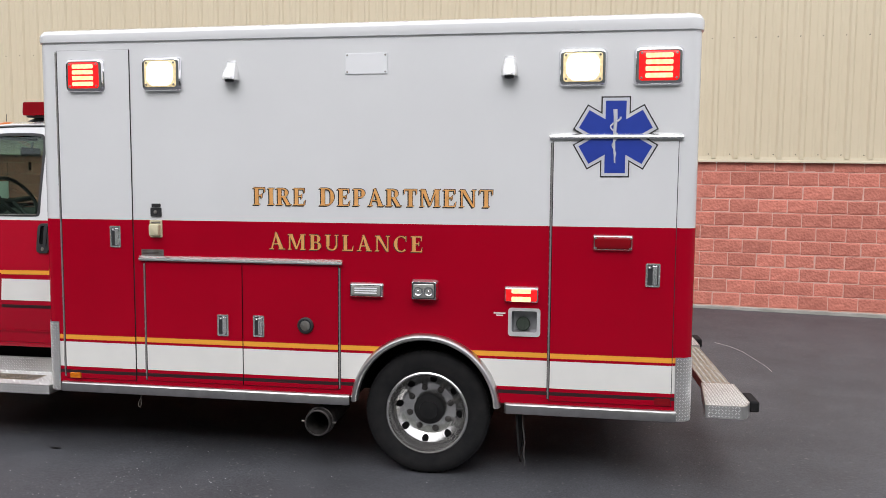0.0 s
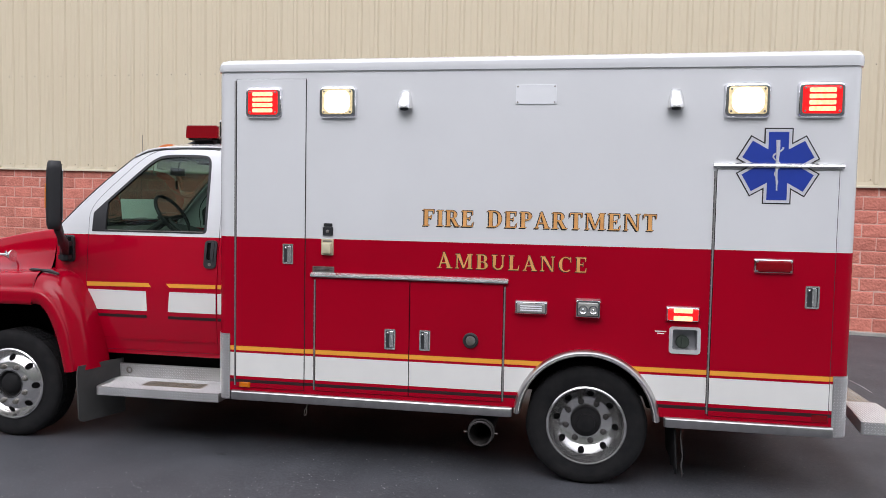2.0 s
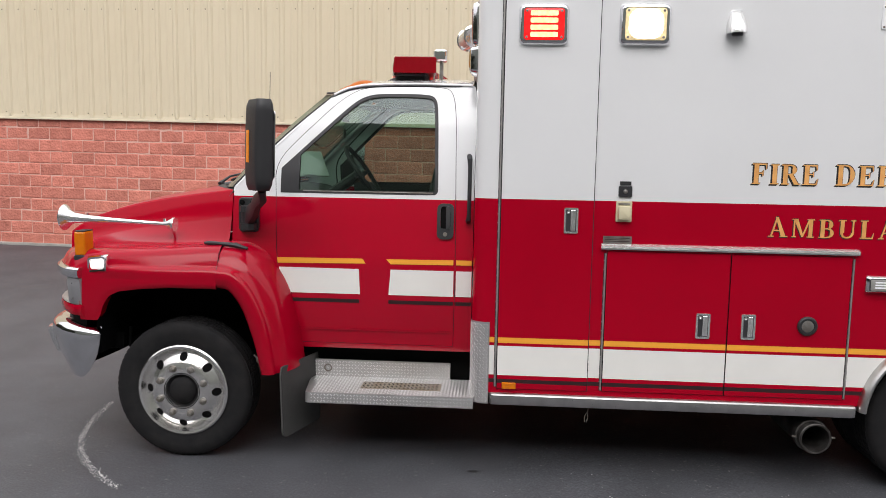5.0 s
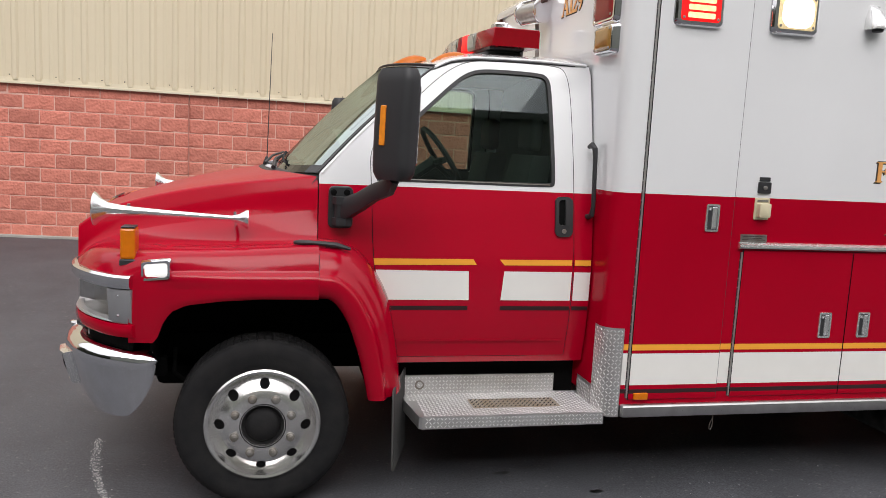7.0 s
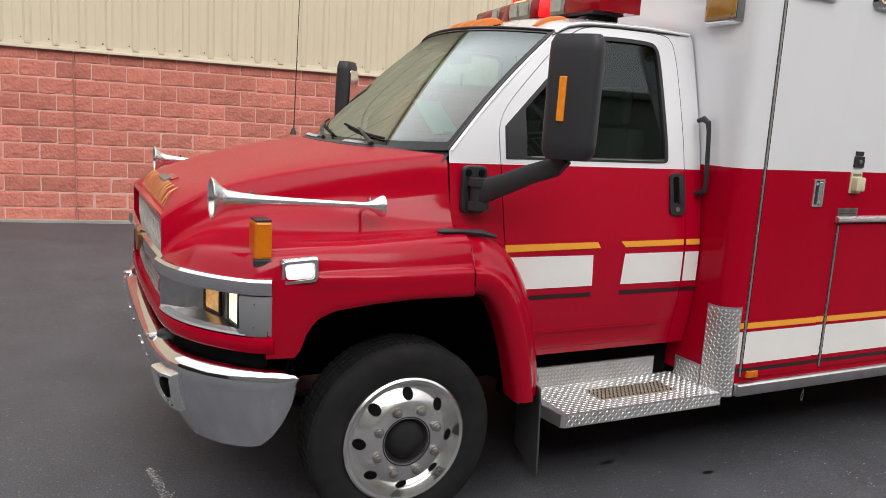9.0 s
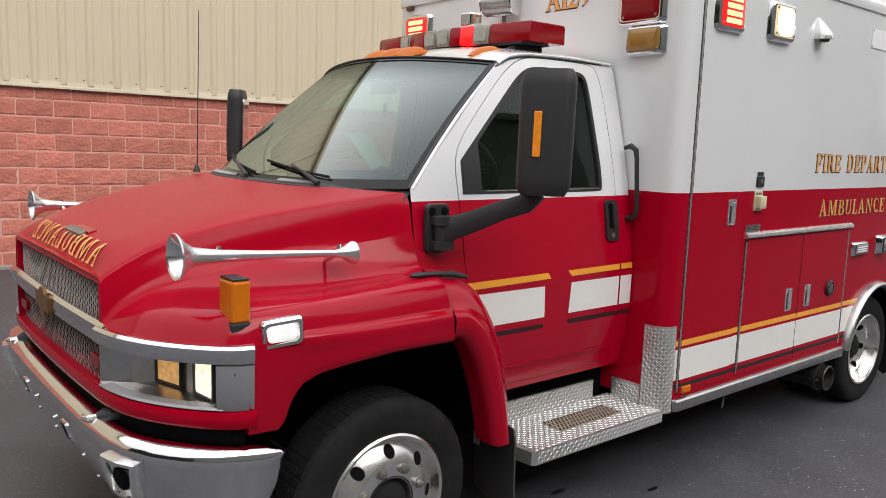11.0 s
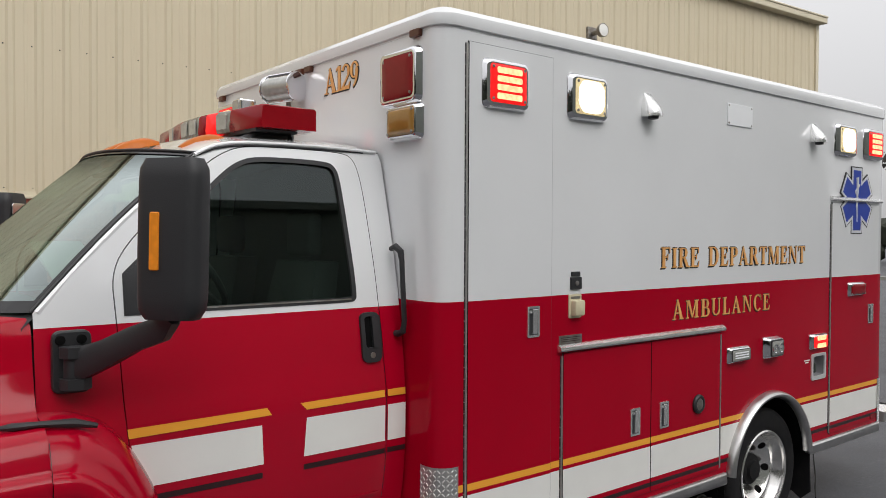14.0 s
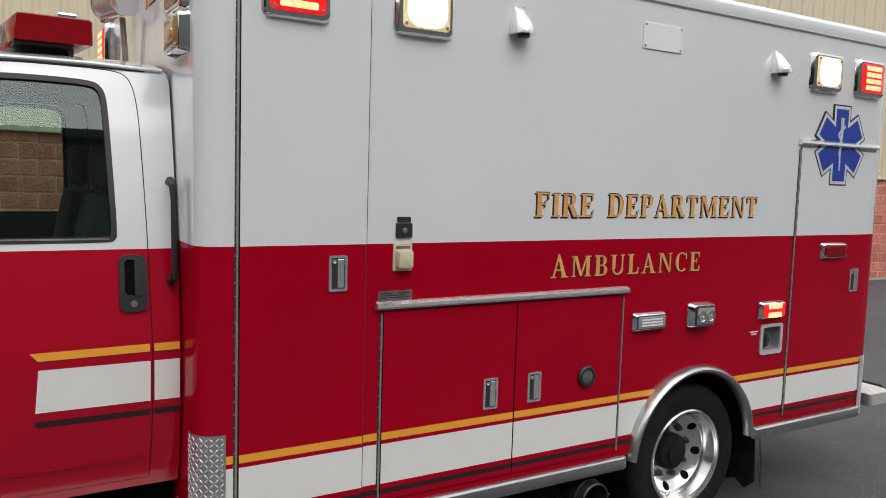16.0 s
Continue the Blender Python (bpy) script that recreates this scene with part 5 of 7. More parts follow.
cab_parts = {}
for at, tag in ((cab, "near"), (cab_far, "far")):
    bm = bmesh.new()
    skin(bm, CAB_SIDE, [grown(DOOR, 0.004)], at, 0.0, (Z_BELT,), lambda c: 0 if c.z < Z_BELT else 1)
    cab_parts[tag] = part("cab_side", bm, [CABRED, WHITE], ambulance, "red and white cab side panel", smooth=True)
    bm = bmesh.new()
    skin(bm, grown(DOOR, 0.012), [grown(DOOR, -0.012)], at, -0.012)
    part("door_seal", bm, SEAL, cab_parts[tag])
    bm = bmesh.new()
    skin(bm, DOOR, [WINDOW], at, 0.001, (Z_BELT,), lambda c: 0 if c.z < Z_BELT else 1, 0.02)
    door = part("cab_door", bm, [CABRED, WHITE], ambulance, "red and white cab door, closed, with a tinted window", smooth=True)
    cab_parts[tag + "_door"] = door
    bm = bmesh.new()
    skin(bm, WINDOW, [grown(WINDOW, -0.020)], at, 0.003, (), None, 0.03)
    part("window_seal", bm, PLASTIC, door, "black rubber window seal")
    bm = bmesh.new()
    skin(bm, [(-1.18, 1.616), (-1.075, 1.616), (-1.075, 1.845), (-1.18, 1.752)], [], at, 0.0045, (), None, 0.02)
    part("mirror_sail", bm, PLASTIC, door, "black triangular window panel")
    bm = bmesh.new()
    pane = [(-1.08, 1.62), (-0.238, 1.62), (-0.250, 2.14), (-0.270, 2.186), (-0.315, 2.212), (-0.58, 2.213), (-0.66, 2.200), (-0.73, 2.165), (-0.81, 2.105), (-1.08, 1.842)]
    rows = []
    for k in range(25):
        z = 1.62 + 0.593 * k / 24
        cuts = [p[0] + (q[0] - p[0]) * (z - p[1]) / (q[1] - p[1]) for p, q in zip(pane, pane[1:] + pane[:1]) if p[1] != q[1] and min(p[1], q[1]) - 1e-9 <= z <= max(p[1], q[1]) + 1e-9]
        x0, x1 = min(cuts), max(cuts)
        rows.append([at(x0 + (x1 - x0) * i / 12, z, -0.010) for i in range(13)])
    loft(bm, rows, closed=False)
    part("window_glass", bm, SIDEGLASS, door, "tinted side window glass", smooth=True)
    bm = bmesh.new()
    skin(bm, [(-1.06, 0.72), (-0.16, 0.72), (-0.17, 1.612), (-1.07, 1.612)], [], at, -0.032, (), None, 0.02)
    part("door_lining", bm, SEAT, door, "dark grey inner door panel")
    bm = bmesh.new()
    skin(bm, [(-1.05, 1.619), (-0.255, 1.619), (-0.255, 1.625), (-1.05, 1.625)], [], at, 0.006)
    part("sill_trim", bm, STEEL, door)

near, near_door = cab_parts["near"], cab_parts["near_door"]
# stripes on the door and rear pillar, broken by a keystone shape
for pts, m in (
    ([(-1.192, 1.184), (-0.652, 1.192), (-0.672, 1.222), (-1.196, 1.218)], YELLOW), ([(-0.500, 1.192), (-0.122, 1.196), (-0.122, 1.226), (-0.528, 1.222)], YELLOW),
    ([(-1.155, 1.004), (-0.686, 1.004), (-0.694, 1.158), (-1.184, 1.160)], STRIPE), ([(-0.512, 1.004), (-0.120, 1.004), (-0.120, 1.160), (-0.500, 1.160)], STRIPE),
    ([(-1.145, 0.950), (-0.690, 0.950), (-0.690, 0.972), (-1.149, 0.972)], DARKSTRIPE), ([(-0.512, 0.950), (-0.120, 0.950), (-0.120, 0.972), (-0.512, 0.972)], DARKSTRIPE),
):
    bm = bmesh.new()
    skin(bm, pts, [], cab, 0.0035)
    part("stripe", bm, m, near_door)
for z0, z1, m in ((1.196, 1.226, YELLOW), (1.004, 1.160, STRIPE), (0.950, 0.972, DARKSTRIPE)):
    bm = bmesh.new()
    skin(bm, [(-0.106, z0), (-0.012, z0), (-0.012, z1), (-0.106, z1)], [], cab, 0.0025)
    part("stripe", bm, m, near)
bm = bmesh.new()
skin(bm, [(-1.07, 0.775), (-0.14, 0.775), (-0.14, 0.785), (-1.07, 0.785)], [], cab, 0.008, (), None, 0.006)
part("door_crease", bm, CABRED, near_door)

# door handle and grab bar
bm = bmesh.new()
skin(bm, round_rect(-0.226, -0.126, 1.350, 1.562, 0.03), [round_rect(-0.206, -0.146, 1.412, 1.545, 0.016)], cab, 0.014, (), None, 0.012)
handle = part("door_handle", bm, PLASTIC, near_door, "black pull-type door handle", smooth=True)
# black sheet painted as the shade behind the lever
bm = bmesh.new()
skin(bm, round_rect(-0.205, -0.145, 1.408, 1.545, 0.015), [], cab, 0.004)
part("handle_recess", bm, UNDER, handle)
bm = bmesh.new()
lathe(bm, [(0.013, 0.012), (0.013, 0.017), (0.0, 0.018)], lambda a, b, d: cab(-0.176 + a, 1.380 + b, d), 12)
part("key_lock", bm, STEEL, handle)
bm = bmesh.new()
skin(bm, round_rect(-0.172, -0.147, 1.412, 1.545, 0.007), [], cab, 0.021, (), None, 0.014)
part("pull_lever", bm, PLASTIC, handle)
bm = bmesh.new()
tube(bm, [(-0.040, 0.300, 1.835), (-0.040, 0.262, 1.845), (-0.036, 0.232, 1.825), (-0.034, 0.224, 1.78), (-0.034, 0.204, 1.52), (-0.036, 0.212, 1.475), (-0.040, 0.24, 1.462), (-0.040, 0.285, 1.462)], [0.012, 0.016, 0.015, 0.012, 0.012, 0.015, 0.016, 0.012], 10)
part("grab_bar", bm, PLASTIC, near, "black grab bar", smooth=True)

# roof, rear wall and drip rail
ROOF_EDGE = [(-0.885, 2.214), (-0.80, 2.256), (-0.66, 2.279), (-0.40, 2.286), (-0.060, 2.286), (-0.02, 2.276)]


def roof_edge(x):
    return spline(ROOF_EDGE, x)[0]


def ws_top(w):
    """Windshield's top edge; w from -1 (near side) to 1."""
    return Vector((-0.872 - 0.190 * (1 - w * w), MID + 0.780 * w, 2.214 + 0.042 * (1 - w * w)))


def ws_low(w):
    return Vector((-1.478 - 0.225 * (1 - abs(w) ** 3.0), MID + 0.925 * w, 1.634 - 0.030 * (1 - w * w)))


bm = bmesh.new()
rows = []
for i in range(15):
    t = i / 14
    row = []
    for k in range(21):
        w = -1 + 2 * k / 20
        x0 = ws_top(w).x
        x = x0 + (-0.03 - x0) * t
        ye = cab_y(min(roof_edge(max(x, -0.885)), 2.30))
        half = MID - ye
        z = roof_edge(max(-0.885, min(x, -0.03))) + (0.045 + 0.03 * math.sin(min(1, t * 1.4) * math.pi * 0.5)) * (1 - abs(w) ** 2.6)
        if t == 0:
            row.append(tuple(ws_top(w)))
        else:
            row.append((x, MID + half * w, z))
    rows.append(row)
loft(bm, rows, closed=False)
roof_panel = part("cab_roof", bm, WHITE, ambulance, "white cab roof", smooth=True, sharp=60)
bm = bmesh.new()
tube(bm, [cab(x, roof_edge(x) - 0.006, 0.006) for x in (-0.885, -0.84, -0.80, -0.73, -0.66, -0.5, -0.3, -0.035)], 0.008, 8)
part("drip_rail", bm, WHITE, roof_panel, smooth=True)
bm = bmesh.new()
tube(bm, [cab(x, roof_edge(x) - 0.019, 0.004) for x in (-0.90, -0.84, -0.80, -0.73, -0.66, -0.5, -0.3, -0.1)], 0.003, 6)
part("roof_seal", bm, SEAL, roof_panel)
bm = bmesh.new()
loft(bm, [[(x, y, z) for x, y in ((-0.032, cab_y(z) + 0.004), (-0.014, cab_y(z) + 0.004), (-0.014, 2 * MID - cab_y(z) - 0.004), (-0.032, 2 * MID - cab_y(z) - 0.004))] for z in (0.70, 1.0, 1.3, 1.6, 1.8, 2.0, 2.1, 2.2, 2.275)])
part("cab_rear_wall", bm, SEAT, ambulance)

# windshield with its black border
bm = bmesh.new()
N = 24
grid = [[ws_low(-1 + 2 * k / N).lerp(ws_top(-1 + 2 * k / N), i / 10) + Vector((-0.014, 0, 0.014)) * math.sin(math.pi * i / 10) for k in range(N + 1)] for i in range(11)]
loft(bm, grid, closed=False)
ws = part("windshield", bm, WINDSHIELD, ambulance, "large curved windshield", smooth=True)


def ws_point(u, v, d):
    a = ws_low(u).lerp(ws_top(u), v) + Vector((-0.014, 0, 0.014)) * math.sin(math.pi * v)
    return a + Vector((-0.69, 0, 0.72)) * d


bm = bmesh.new()
for u0, u1, v0, v1 in ((-1.0, -0.970, 0.0, 1.0), (0.970, 1.0, 0.0, 1.0), (-0.970, 0.970, 0.975, 1.0), (-0.970, 0.970, 0.0, 0.06)):
    nu, nv = max(1, int((u1 - u0) * 12)), max(1, int((v1 - v0) * 12))
    loft(bm, [[ws_point(u0 + (u1 - u0) * k / nu, v0 + (v1 - v0) * i / nv, 0.004) for k in range(nu + 1)] for i in range(nv + 1)], closed=False)
part("windshield_border", bm, FRIT, ws, "black ceramic windshield border")
bm = bmesh.new()
tube(bm, [ws_point(-1.0, v / 10, 0.006) for v in range(11)] + [ws_point(-1 + 2 * k / 16, 1.0, 0.006) for k in range(1, 17)], 0.006, 8)
part("windshield_seal", bm, PLASTIC, ws)
for s in (-1, 1):
    bm = bmesh.new()
    tube(bm, [(ws_point(s * 0.99, v / 8, 0.0) + Vector((0.02, s * 0.004, 0.0))) for v in range(9)], 0.014, 8)
    part("pillar", bm, WHITE, ambulance, smooth=True)

# ---- nose: hood, fenders, grille ----
PLAN = [(0.02, -2.335), (0.03, -2.368), (0.06, -2.412), (0.11, -2.465), (0.19, -2.530), (0.29, -2.590), (0.40, -2.632), (0.52, -2.654), (0.66, -2.662), (0.95, -2.670), (1.22, -2.672)]


def nose_x(y):
    return spline(PLAN, y)[0]


def hood_rear_x(y):
    return -1.484 if y < 0.295 else spline([(0.295, -1.484), (0.40, -1.57), (0.54, -1.66), (0.80, -1.735), (1.22, -1.77)], y)[0]


SECTIONS = {
    0.00: [(0.020, 1.080), (0.022, 1.105), (0.040, 1.128), (0.100, 1.138), (0.300, 1.150), (0.498, 1.152), (0.520, 1.235), (0.533, 1.314), (0.720, 1.322), (0.950, 1.327), (1.220, 1.330)],
    0.05: [(0.018, 1.085), (0.024, 1.136), (0.046, 1.184), (0.105, 1.218), (0.320, 1.228), (0.484, 1.212), (0.515, 1.288), (0.533, 1.352), (0.730, 1.392), (0.950, 1.398), (1.220, 1.402)],
    0.20: [(0.000, 1.088), (0.012, 1.166), (0.036, 1.226), (0.096, 1.252), (0.300, 1.262), (0.456, 1.288), (0.500, 1.368), (0.524, 1.428), (0.710, 1.444), (0.930, 1.446), (1.220, 1.446)],
    0.55: [(-0.034, 1.088), (-0.006, 1.172), (0.026, 1.240), (0.078, 1.270), (0.235, 1.284), (0.366, 1.376), (0.402, 1.464), (0.432, 1.530), (0.640, 1.540), (0.900, 1.540), (1.220, 1.540)],
    1.00: [(-0.034, 1.090), (-0.004, 1.176), (0.030, 1.258), (0.084, 1.298), (0.200, 1.314), (0.258, 1.455), (0.280, 1.555), (0.308, 1.618), (0.540, 1.626), (0.860, 1.626), (1.220, 1.626)],
}
STATIONS = sorted(SECTIONS)


def hood_point(s, j):
    """The nose's skin; s from the front edge (0) to the cowl (1), j across from the fender's side to the middle."""
    j0 = min(int(j), 9)
    pts = []
    lo, hi = (0, 1) if j0 < 1 else (1, 7) if j0 < 7 else (7, 10)
    for q in (j0 - 1, j0, j0 + 1, j0 + 2):
        q = min(max(q, lo), hi)
        pts.append(spline([(k, *SECTIONS[k][q]) for k in STATIONS], s))
    u = j - j0
    y, z = (0.5 * ((2 * pts[1][i]) + (-pts[0][i] + pts[2][i]) * u + (2 * pts[0][i] - 5 * pts[1][i] + 4 * pts[2][i] - pts[3][i]) * u * u + (-pts[0][i] + 3 * pts[1][i] - 3 * pts[2][i] + pts[3][i]) * u**3) for i in (0, 1))
    if j < 1:
        y -= 0.017 * smoothstep(0.08, 0.3, s) * math.sin(math.pi * j**1.7)
    xf = nose_x(max(y, 0.02)) + 0.036 * smoothstep(0.50, 0.74, y)
    return Vector((xf + (hood_rear_x(y) - xf) * s, y, z))


def mirrored(v):
    return Vector((v[0], 2 * MID - v[1], v[2]))


S_ROWS = [0, 0.012, 0.03, 0.05, 0.075, 0.1, 0.125, 0.15, 0.175, 0.2] + [0.2 + 0.8 * k / 28 for k in range(1, 29)]
bm = bmesh.new()
rows = []
for s in S_ROWS:
    half = [hood_point(s, 5 + 5 * k / 20) for k in range(21)]
    rows.append(half + [mirrored(p) for p in reversed(half[:-1])])
lip = [v + Vector((0.055, 0.0, -0.012)) for v in rows[0]]
loft(bm, [lip] + rows, closed=False)
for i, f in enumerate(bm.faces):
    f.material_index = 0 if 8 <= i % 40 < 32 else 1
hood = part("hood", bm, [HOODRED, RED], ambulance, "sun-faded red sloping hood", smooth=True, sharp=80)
ARCH = [(-2.200, 0.888), (-2.180, 0.942), (-2.145, 0.988), (-2.08, 1.020), (-1.92, 1.043), (-1.75, 1.052), (-1.484, 1.052)]
for tag in (0, 1):
    flip = mirrored if tag else (lambda v: Vector(v))
    bm = bmesh.new()
    rows = [[flip(hood_point(s, j)) for j in (0, 0.15, 0.3, 0.45, 0.6, 0.72, 0.82, 0.9, 0.96, *(1 + 4 * k / 20 for k in range(21)))] for s in S_ROWS]
    loft(bm, rows, closed=False)
    top = [hood_point(s, 0) for s in S_ROWS]
    low = [Vector((-2.335, 0.024, 0.838)), Vector((-2.216, 0.012, 0.838)), *(Vector((x, -0.026 + 0.045 * smoothstep(-1.9, -2.34, x), z)) for x, z in ARCH)]

    def on(path, x):
        for a, b in zip(path, path[1:]):
            if a.x <= x <= b.x + 1e-9:
                return a.lerp(b, (x - a.x) / max(b.x - a.x, 1e-9))
        return path[0] if x < path[0].x else path[-1]

    up, dn = top, [on(low, p.x) for p in top]
    lip = [d + Vector((0.004, 0.060, 0.012)) for d in dn]
    mid = [u.lerp(d, 0.55) + Vector((0, -0.008, 0)) for u, d in zip(up, dn)]
    low2 = [u.lerp(d, 0.92) + Vector((0, -0.002, 0)) for u, d in zip(up, dn)]
    loft(bm, [[flip(v) for v in r] for r in (up, mid, low2, dn, lip)], closed=False)
    bmesh.ops.remove_doubles(bm, verts=bm.verts, dist=0.0005)
    part("fender", bm, FENDERRED, ambulance, "glossy red rounded front fender", smooth=True, sharp=60)
    # rear flare behind the wheel
    bm = bmesh.new()
    inner = [(0, -1.4835, 1.052), (0.16, -1.42, 1.040), (0.38, -1.350, 0.950), (0.6, -1.298, 0.82), (0.8, -1.262, 0.70), (1, -1.230, 0.552)]
    outer = [(0, -1.4835, 1.315), (0.18, -1.36, 1.300), (0.38, -1.24, 1.225), (0.6, -1.125, 1.04), (0.8, -1.070, 0.82), (1, -1.035, 0.565)]
    rows = []
    for k in range(25):
        t = k / 24
        a, b = spline(inner, t), spline(outer, t)
        row = []
        for f, y in ((0.03, 0.10), (0.0, 0.012), (0.03, -0.020), (0.12, -0.036), (0.25, -0.043), (0.36, -0.041), (0.42, -0.032), (0.455, -0.016), (0.47, -0.004), (0.62, 0.014), (0.76, 0.036), (0.88, 0.082), (0.95, 0.135), (1.0, 0.225), (1.0, 0.275)):
            row.append(flip((a[0] + (b[0] - a[0]) * f, y, a[1] + (b[1] - a[1]) * f)))
        rows.append(row)
    loft(bm, rows, closed=False)
    flare = part("fender_flare", bm, FENDERRED, ambulance, "glossy red fender flare behind the front wheel", smooth=True, sharp=60)
    bm = bmesh.new()
    tube(bm, [flip(p) for p in ((-1.483, 0.02, 1.262), (-1.483, -0.02, 1.18), (-1.483, -0.034, 1.06))], 0.0012, 6)
    part("panel_gap", bm, DARKSTRIPE, flare)
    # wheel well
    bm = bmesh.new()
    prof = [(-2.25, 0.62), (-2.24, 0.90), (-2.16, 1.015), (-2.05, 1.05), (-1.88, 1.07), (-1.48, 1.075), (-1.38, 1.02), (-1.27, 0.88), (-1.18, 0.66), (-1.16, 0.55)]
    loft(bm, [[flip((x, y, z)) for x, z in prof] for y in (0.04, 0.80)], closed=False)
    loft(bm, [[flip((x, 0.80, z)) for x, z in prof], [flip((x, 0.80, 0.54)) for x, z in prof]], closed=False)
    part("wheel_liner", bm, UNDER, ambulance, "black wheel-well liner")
    # mud flap
    bm = bmesh.new()
    pts = [(-0.030, 0.56), (-0.015, 0.60), (0.375, 0.60), (0.375, 0.175), (0.355, 0.165), (0.01, 0.170), (-0.020, 0.185), (-0.030, 0.21)]
    rings = [[flip((x + 0.32 * (y + 0.03) + 0.03 * (0.6 - z), y, z)) for y, z in pts] for x in (-1.115, -1.106)]
    loft(bm, rings)
    part("mud_flap", bm, FLAP, ambulance, "grey-black rubber mud flap")

# hood latch straps, washer slot, front lip
for flip in ((lambda v: Vector(v)), mirrored):
    bm = bmesh.new()
    tube(bm, [flip(p) for p in ((-1.60, 0.112, 1.306), (-1.57, 0.100, 1.308), (-1.50, 0.090, 1.308), (-1.40, 0.085, 1.300), (-1.33, 0.080, 1.282))], [0.008, 0.013, 0.010, 0.015, 0.008], 8)
    part("hood_latch", bm, PLASTIC, hood, "black rubber hood latch", smooth=True)
# the word on the hood's front, written mirror-wise


def on_hood(u, v, d):
    """u across the truck, v metres up the hood from its front edge."""
    yq = u if u <= MID else 2 * MID - u
    lo, hi = 6.0, 10.0
    for _ in range(18):
        m = (lo + hi) / 2
        lo, hi = (m, hi) if hood_point(v / 0.95, m).y < yq else (lo, m)
    p = hood_point(v / 0.95, lo)
    return Vector((p.x - 0.002, u, p.z + d + 0.003))


for (u0, u1, v0, v1), d, m, name, label in (((1.03, 1.26, 0.055, 0.085), 0.012, STEEL, "hood_vent", "small dull silver hood vent"), ((1.02, 1.24, 0.088, 0.125), 0.002, FENDERRED, "vent_recess", "")):
    bm = bmesh.new()
    plate(bm, round_rect(u0, u1, v0, v1, 0.008), on_hood, -0.004, d, 0.001)
    part(name, bm, m, hood, label)
lettering("AMBULANCE", lambda u, v, d: Vector((u, v, d)), 0.715, 1.700, 0.010, 0.100, None, d=0.0015, parent=hood, bend=lambda u, v, d: on_hood(u, 0.0475 * v / 0.083 if v < 0.083 else 0.0475 + (v - 0.083) * 0.94, d))

# grille surround, mesh and crossbar
bm = bmesh.new()


def front(y, z, d):
    return Vector((nose_x(min(y, 2 * MID - y)) + 0.030 - d, y, z))


GR = (0.556, 1.884, 0.925, 1.300)
skin(bm, [(0.546, 0.862), (0.95, 0.862), (1.22, 0.862), (1.49, 0.862), (1.894, 0.862), (1.894, 1.10), (1.916, 1.15), (1.904, 1.306), (1.88, 1.322), (1.22, 1.334), (0.56, 1.322), (0.536, 1.306), (0.524, 1.15), (0.546, 1.10)], [[(GR[0], GR[2]), (GR[1], GR[2]), (GR[1], GR[3]), (GR[0], GR[3])]], front, 0.026, (), None, 0.06)
surround = part("grille_surround", bm, RED, ambulance, "red grille surround")
# black sheet for the dark space behind the mesh
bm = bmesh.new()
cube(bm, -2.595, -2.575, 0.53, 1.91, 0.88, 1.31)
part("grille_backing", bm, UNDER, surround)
bm = bmesh.new()
col, yc = 0, GR[0] + 0.004
while yc < GR[1] + 0.01:
    zc = GR[2] + (0.0 if col % 2 else 0.0145)
    xx = nose_x(min(yc, 2 * MID - yc)) + 0.030
    while zc < GR[3] + 0.01:
        rings = [[(xx + dx, yc + a * c, zc + a * e) for c, e in ((1, 0), (0.5, 0.98), (-0.5, 0.98), (-1, 0), (-0.5, -0.98), (0.5, -0.98))] for a, dx in ((0.0147, 0.0012), (0.0142, -0.0008), (0.0130, -0.0008), (0.0126, 0.0012))]
        loft(bm, rings, cap0=False, cap1=False)
        zc += 0.029
    col, yc = col + 1, yc + 0.0222
tagged(part("grille_mesh", bm, STEEL, surround, "silver honeycomb grille mesh"), kind="stuff")
bm = bmesh.new()
rings = []
for k in range(41):
    y = 0.50 + 1.44 * k / 40
    x = nose_x(min(y, 2 * MID - y))
    rings.append([(x + 0.04, y, 1.165), (x + 0.006, y, 1.163), (x - 0.010, y, 1.150), (x - 0.014, y, 1.118), (x - 0.006, y, 1.088), (x + 0.04, y, 1.078)])
loft(bm, rings)
bar = part("grille_bar", bm, CHROME, surround, "wide chrome grille crossbar", smooth=True)
bm = bmesh.new()
out = [(1.12, 1.085), (1.18, 1.085), (1.192, 1.060), (1.248, 1.060), (1.26, 1.085), (1.32, 1.095), (1.32, 1.155), (1.26, 1.155), (1.248, 1.178), (1.192, 1.178), (1.18, 1.155), (1.12, 1.145)]
shape(bm, out, [], lambda y, z, d: Vector((-2.682 - d, y, z)), 0.0, 0.014)
part("grille_emblem", bm, material("worn_bronze", (0.22, 0.12, 0.05), 0.4, metal=0.6), surround, "plain bronze cross-shaped emblem")
for y in (0.64, 1.80):
    bm = bmesh.new()
    plate(bm, round_rect(y - 0.055, y + 0.055, 0.975, 1.020, 0.010), lambda u, v, d: Vector((-2.635 - d, u, v)), 0.0, 0.016, 0.004)
    part("grille_lamp", bm, REDLENS, surround, "small red grille lamp")

# lower red valance, round the nose
def nose_dense(end_x=-2.335):
    left = []
    for k in range(33):
        t = k / 32
        y = 0.02 + (MID - 0.02) * t**1.8
        left.append((nose_x(y), y))
    left = [(end_x, 0.004), *left] if end_x > -2.335 else left
    return left + [(x, 2 * MID - y) for x, y in reversed(left[:-1])]


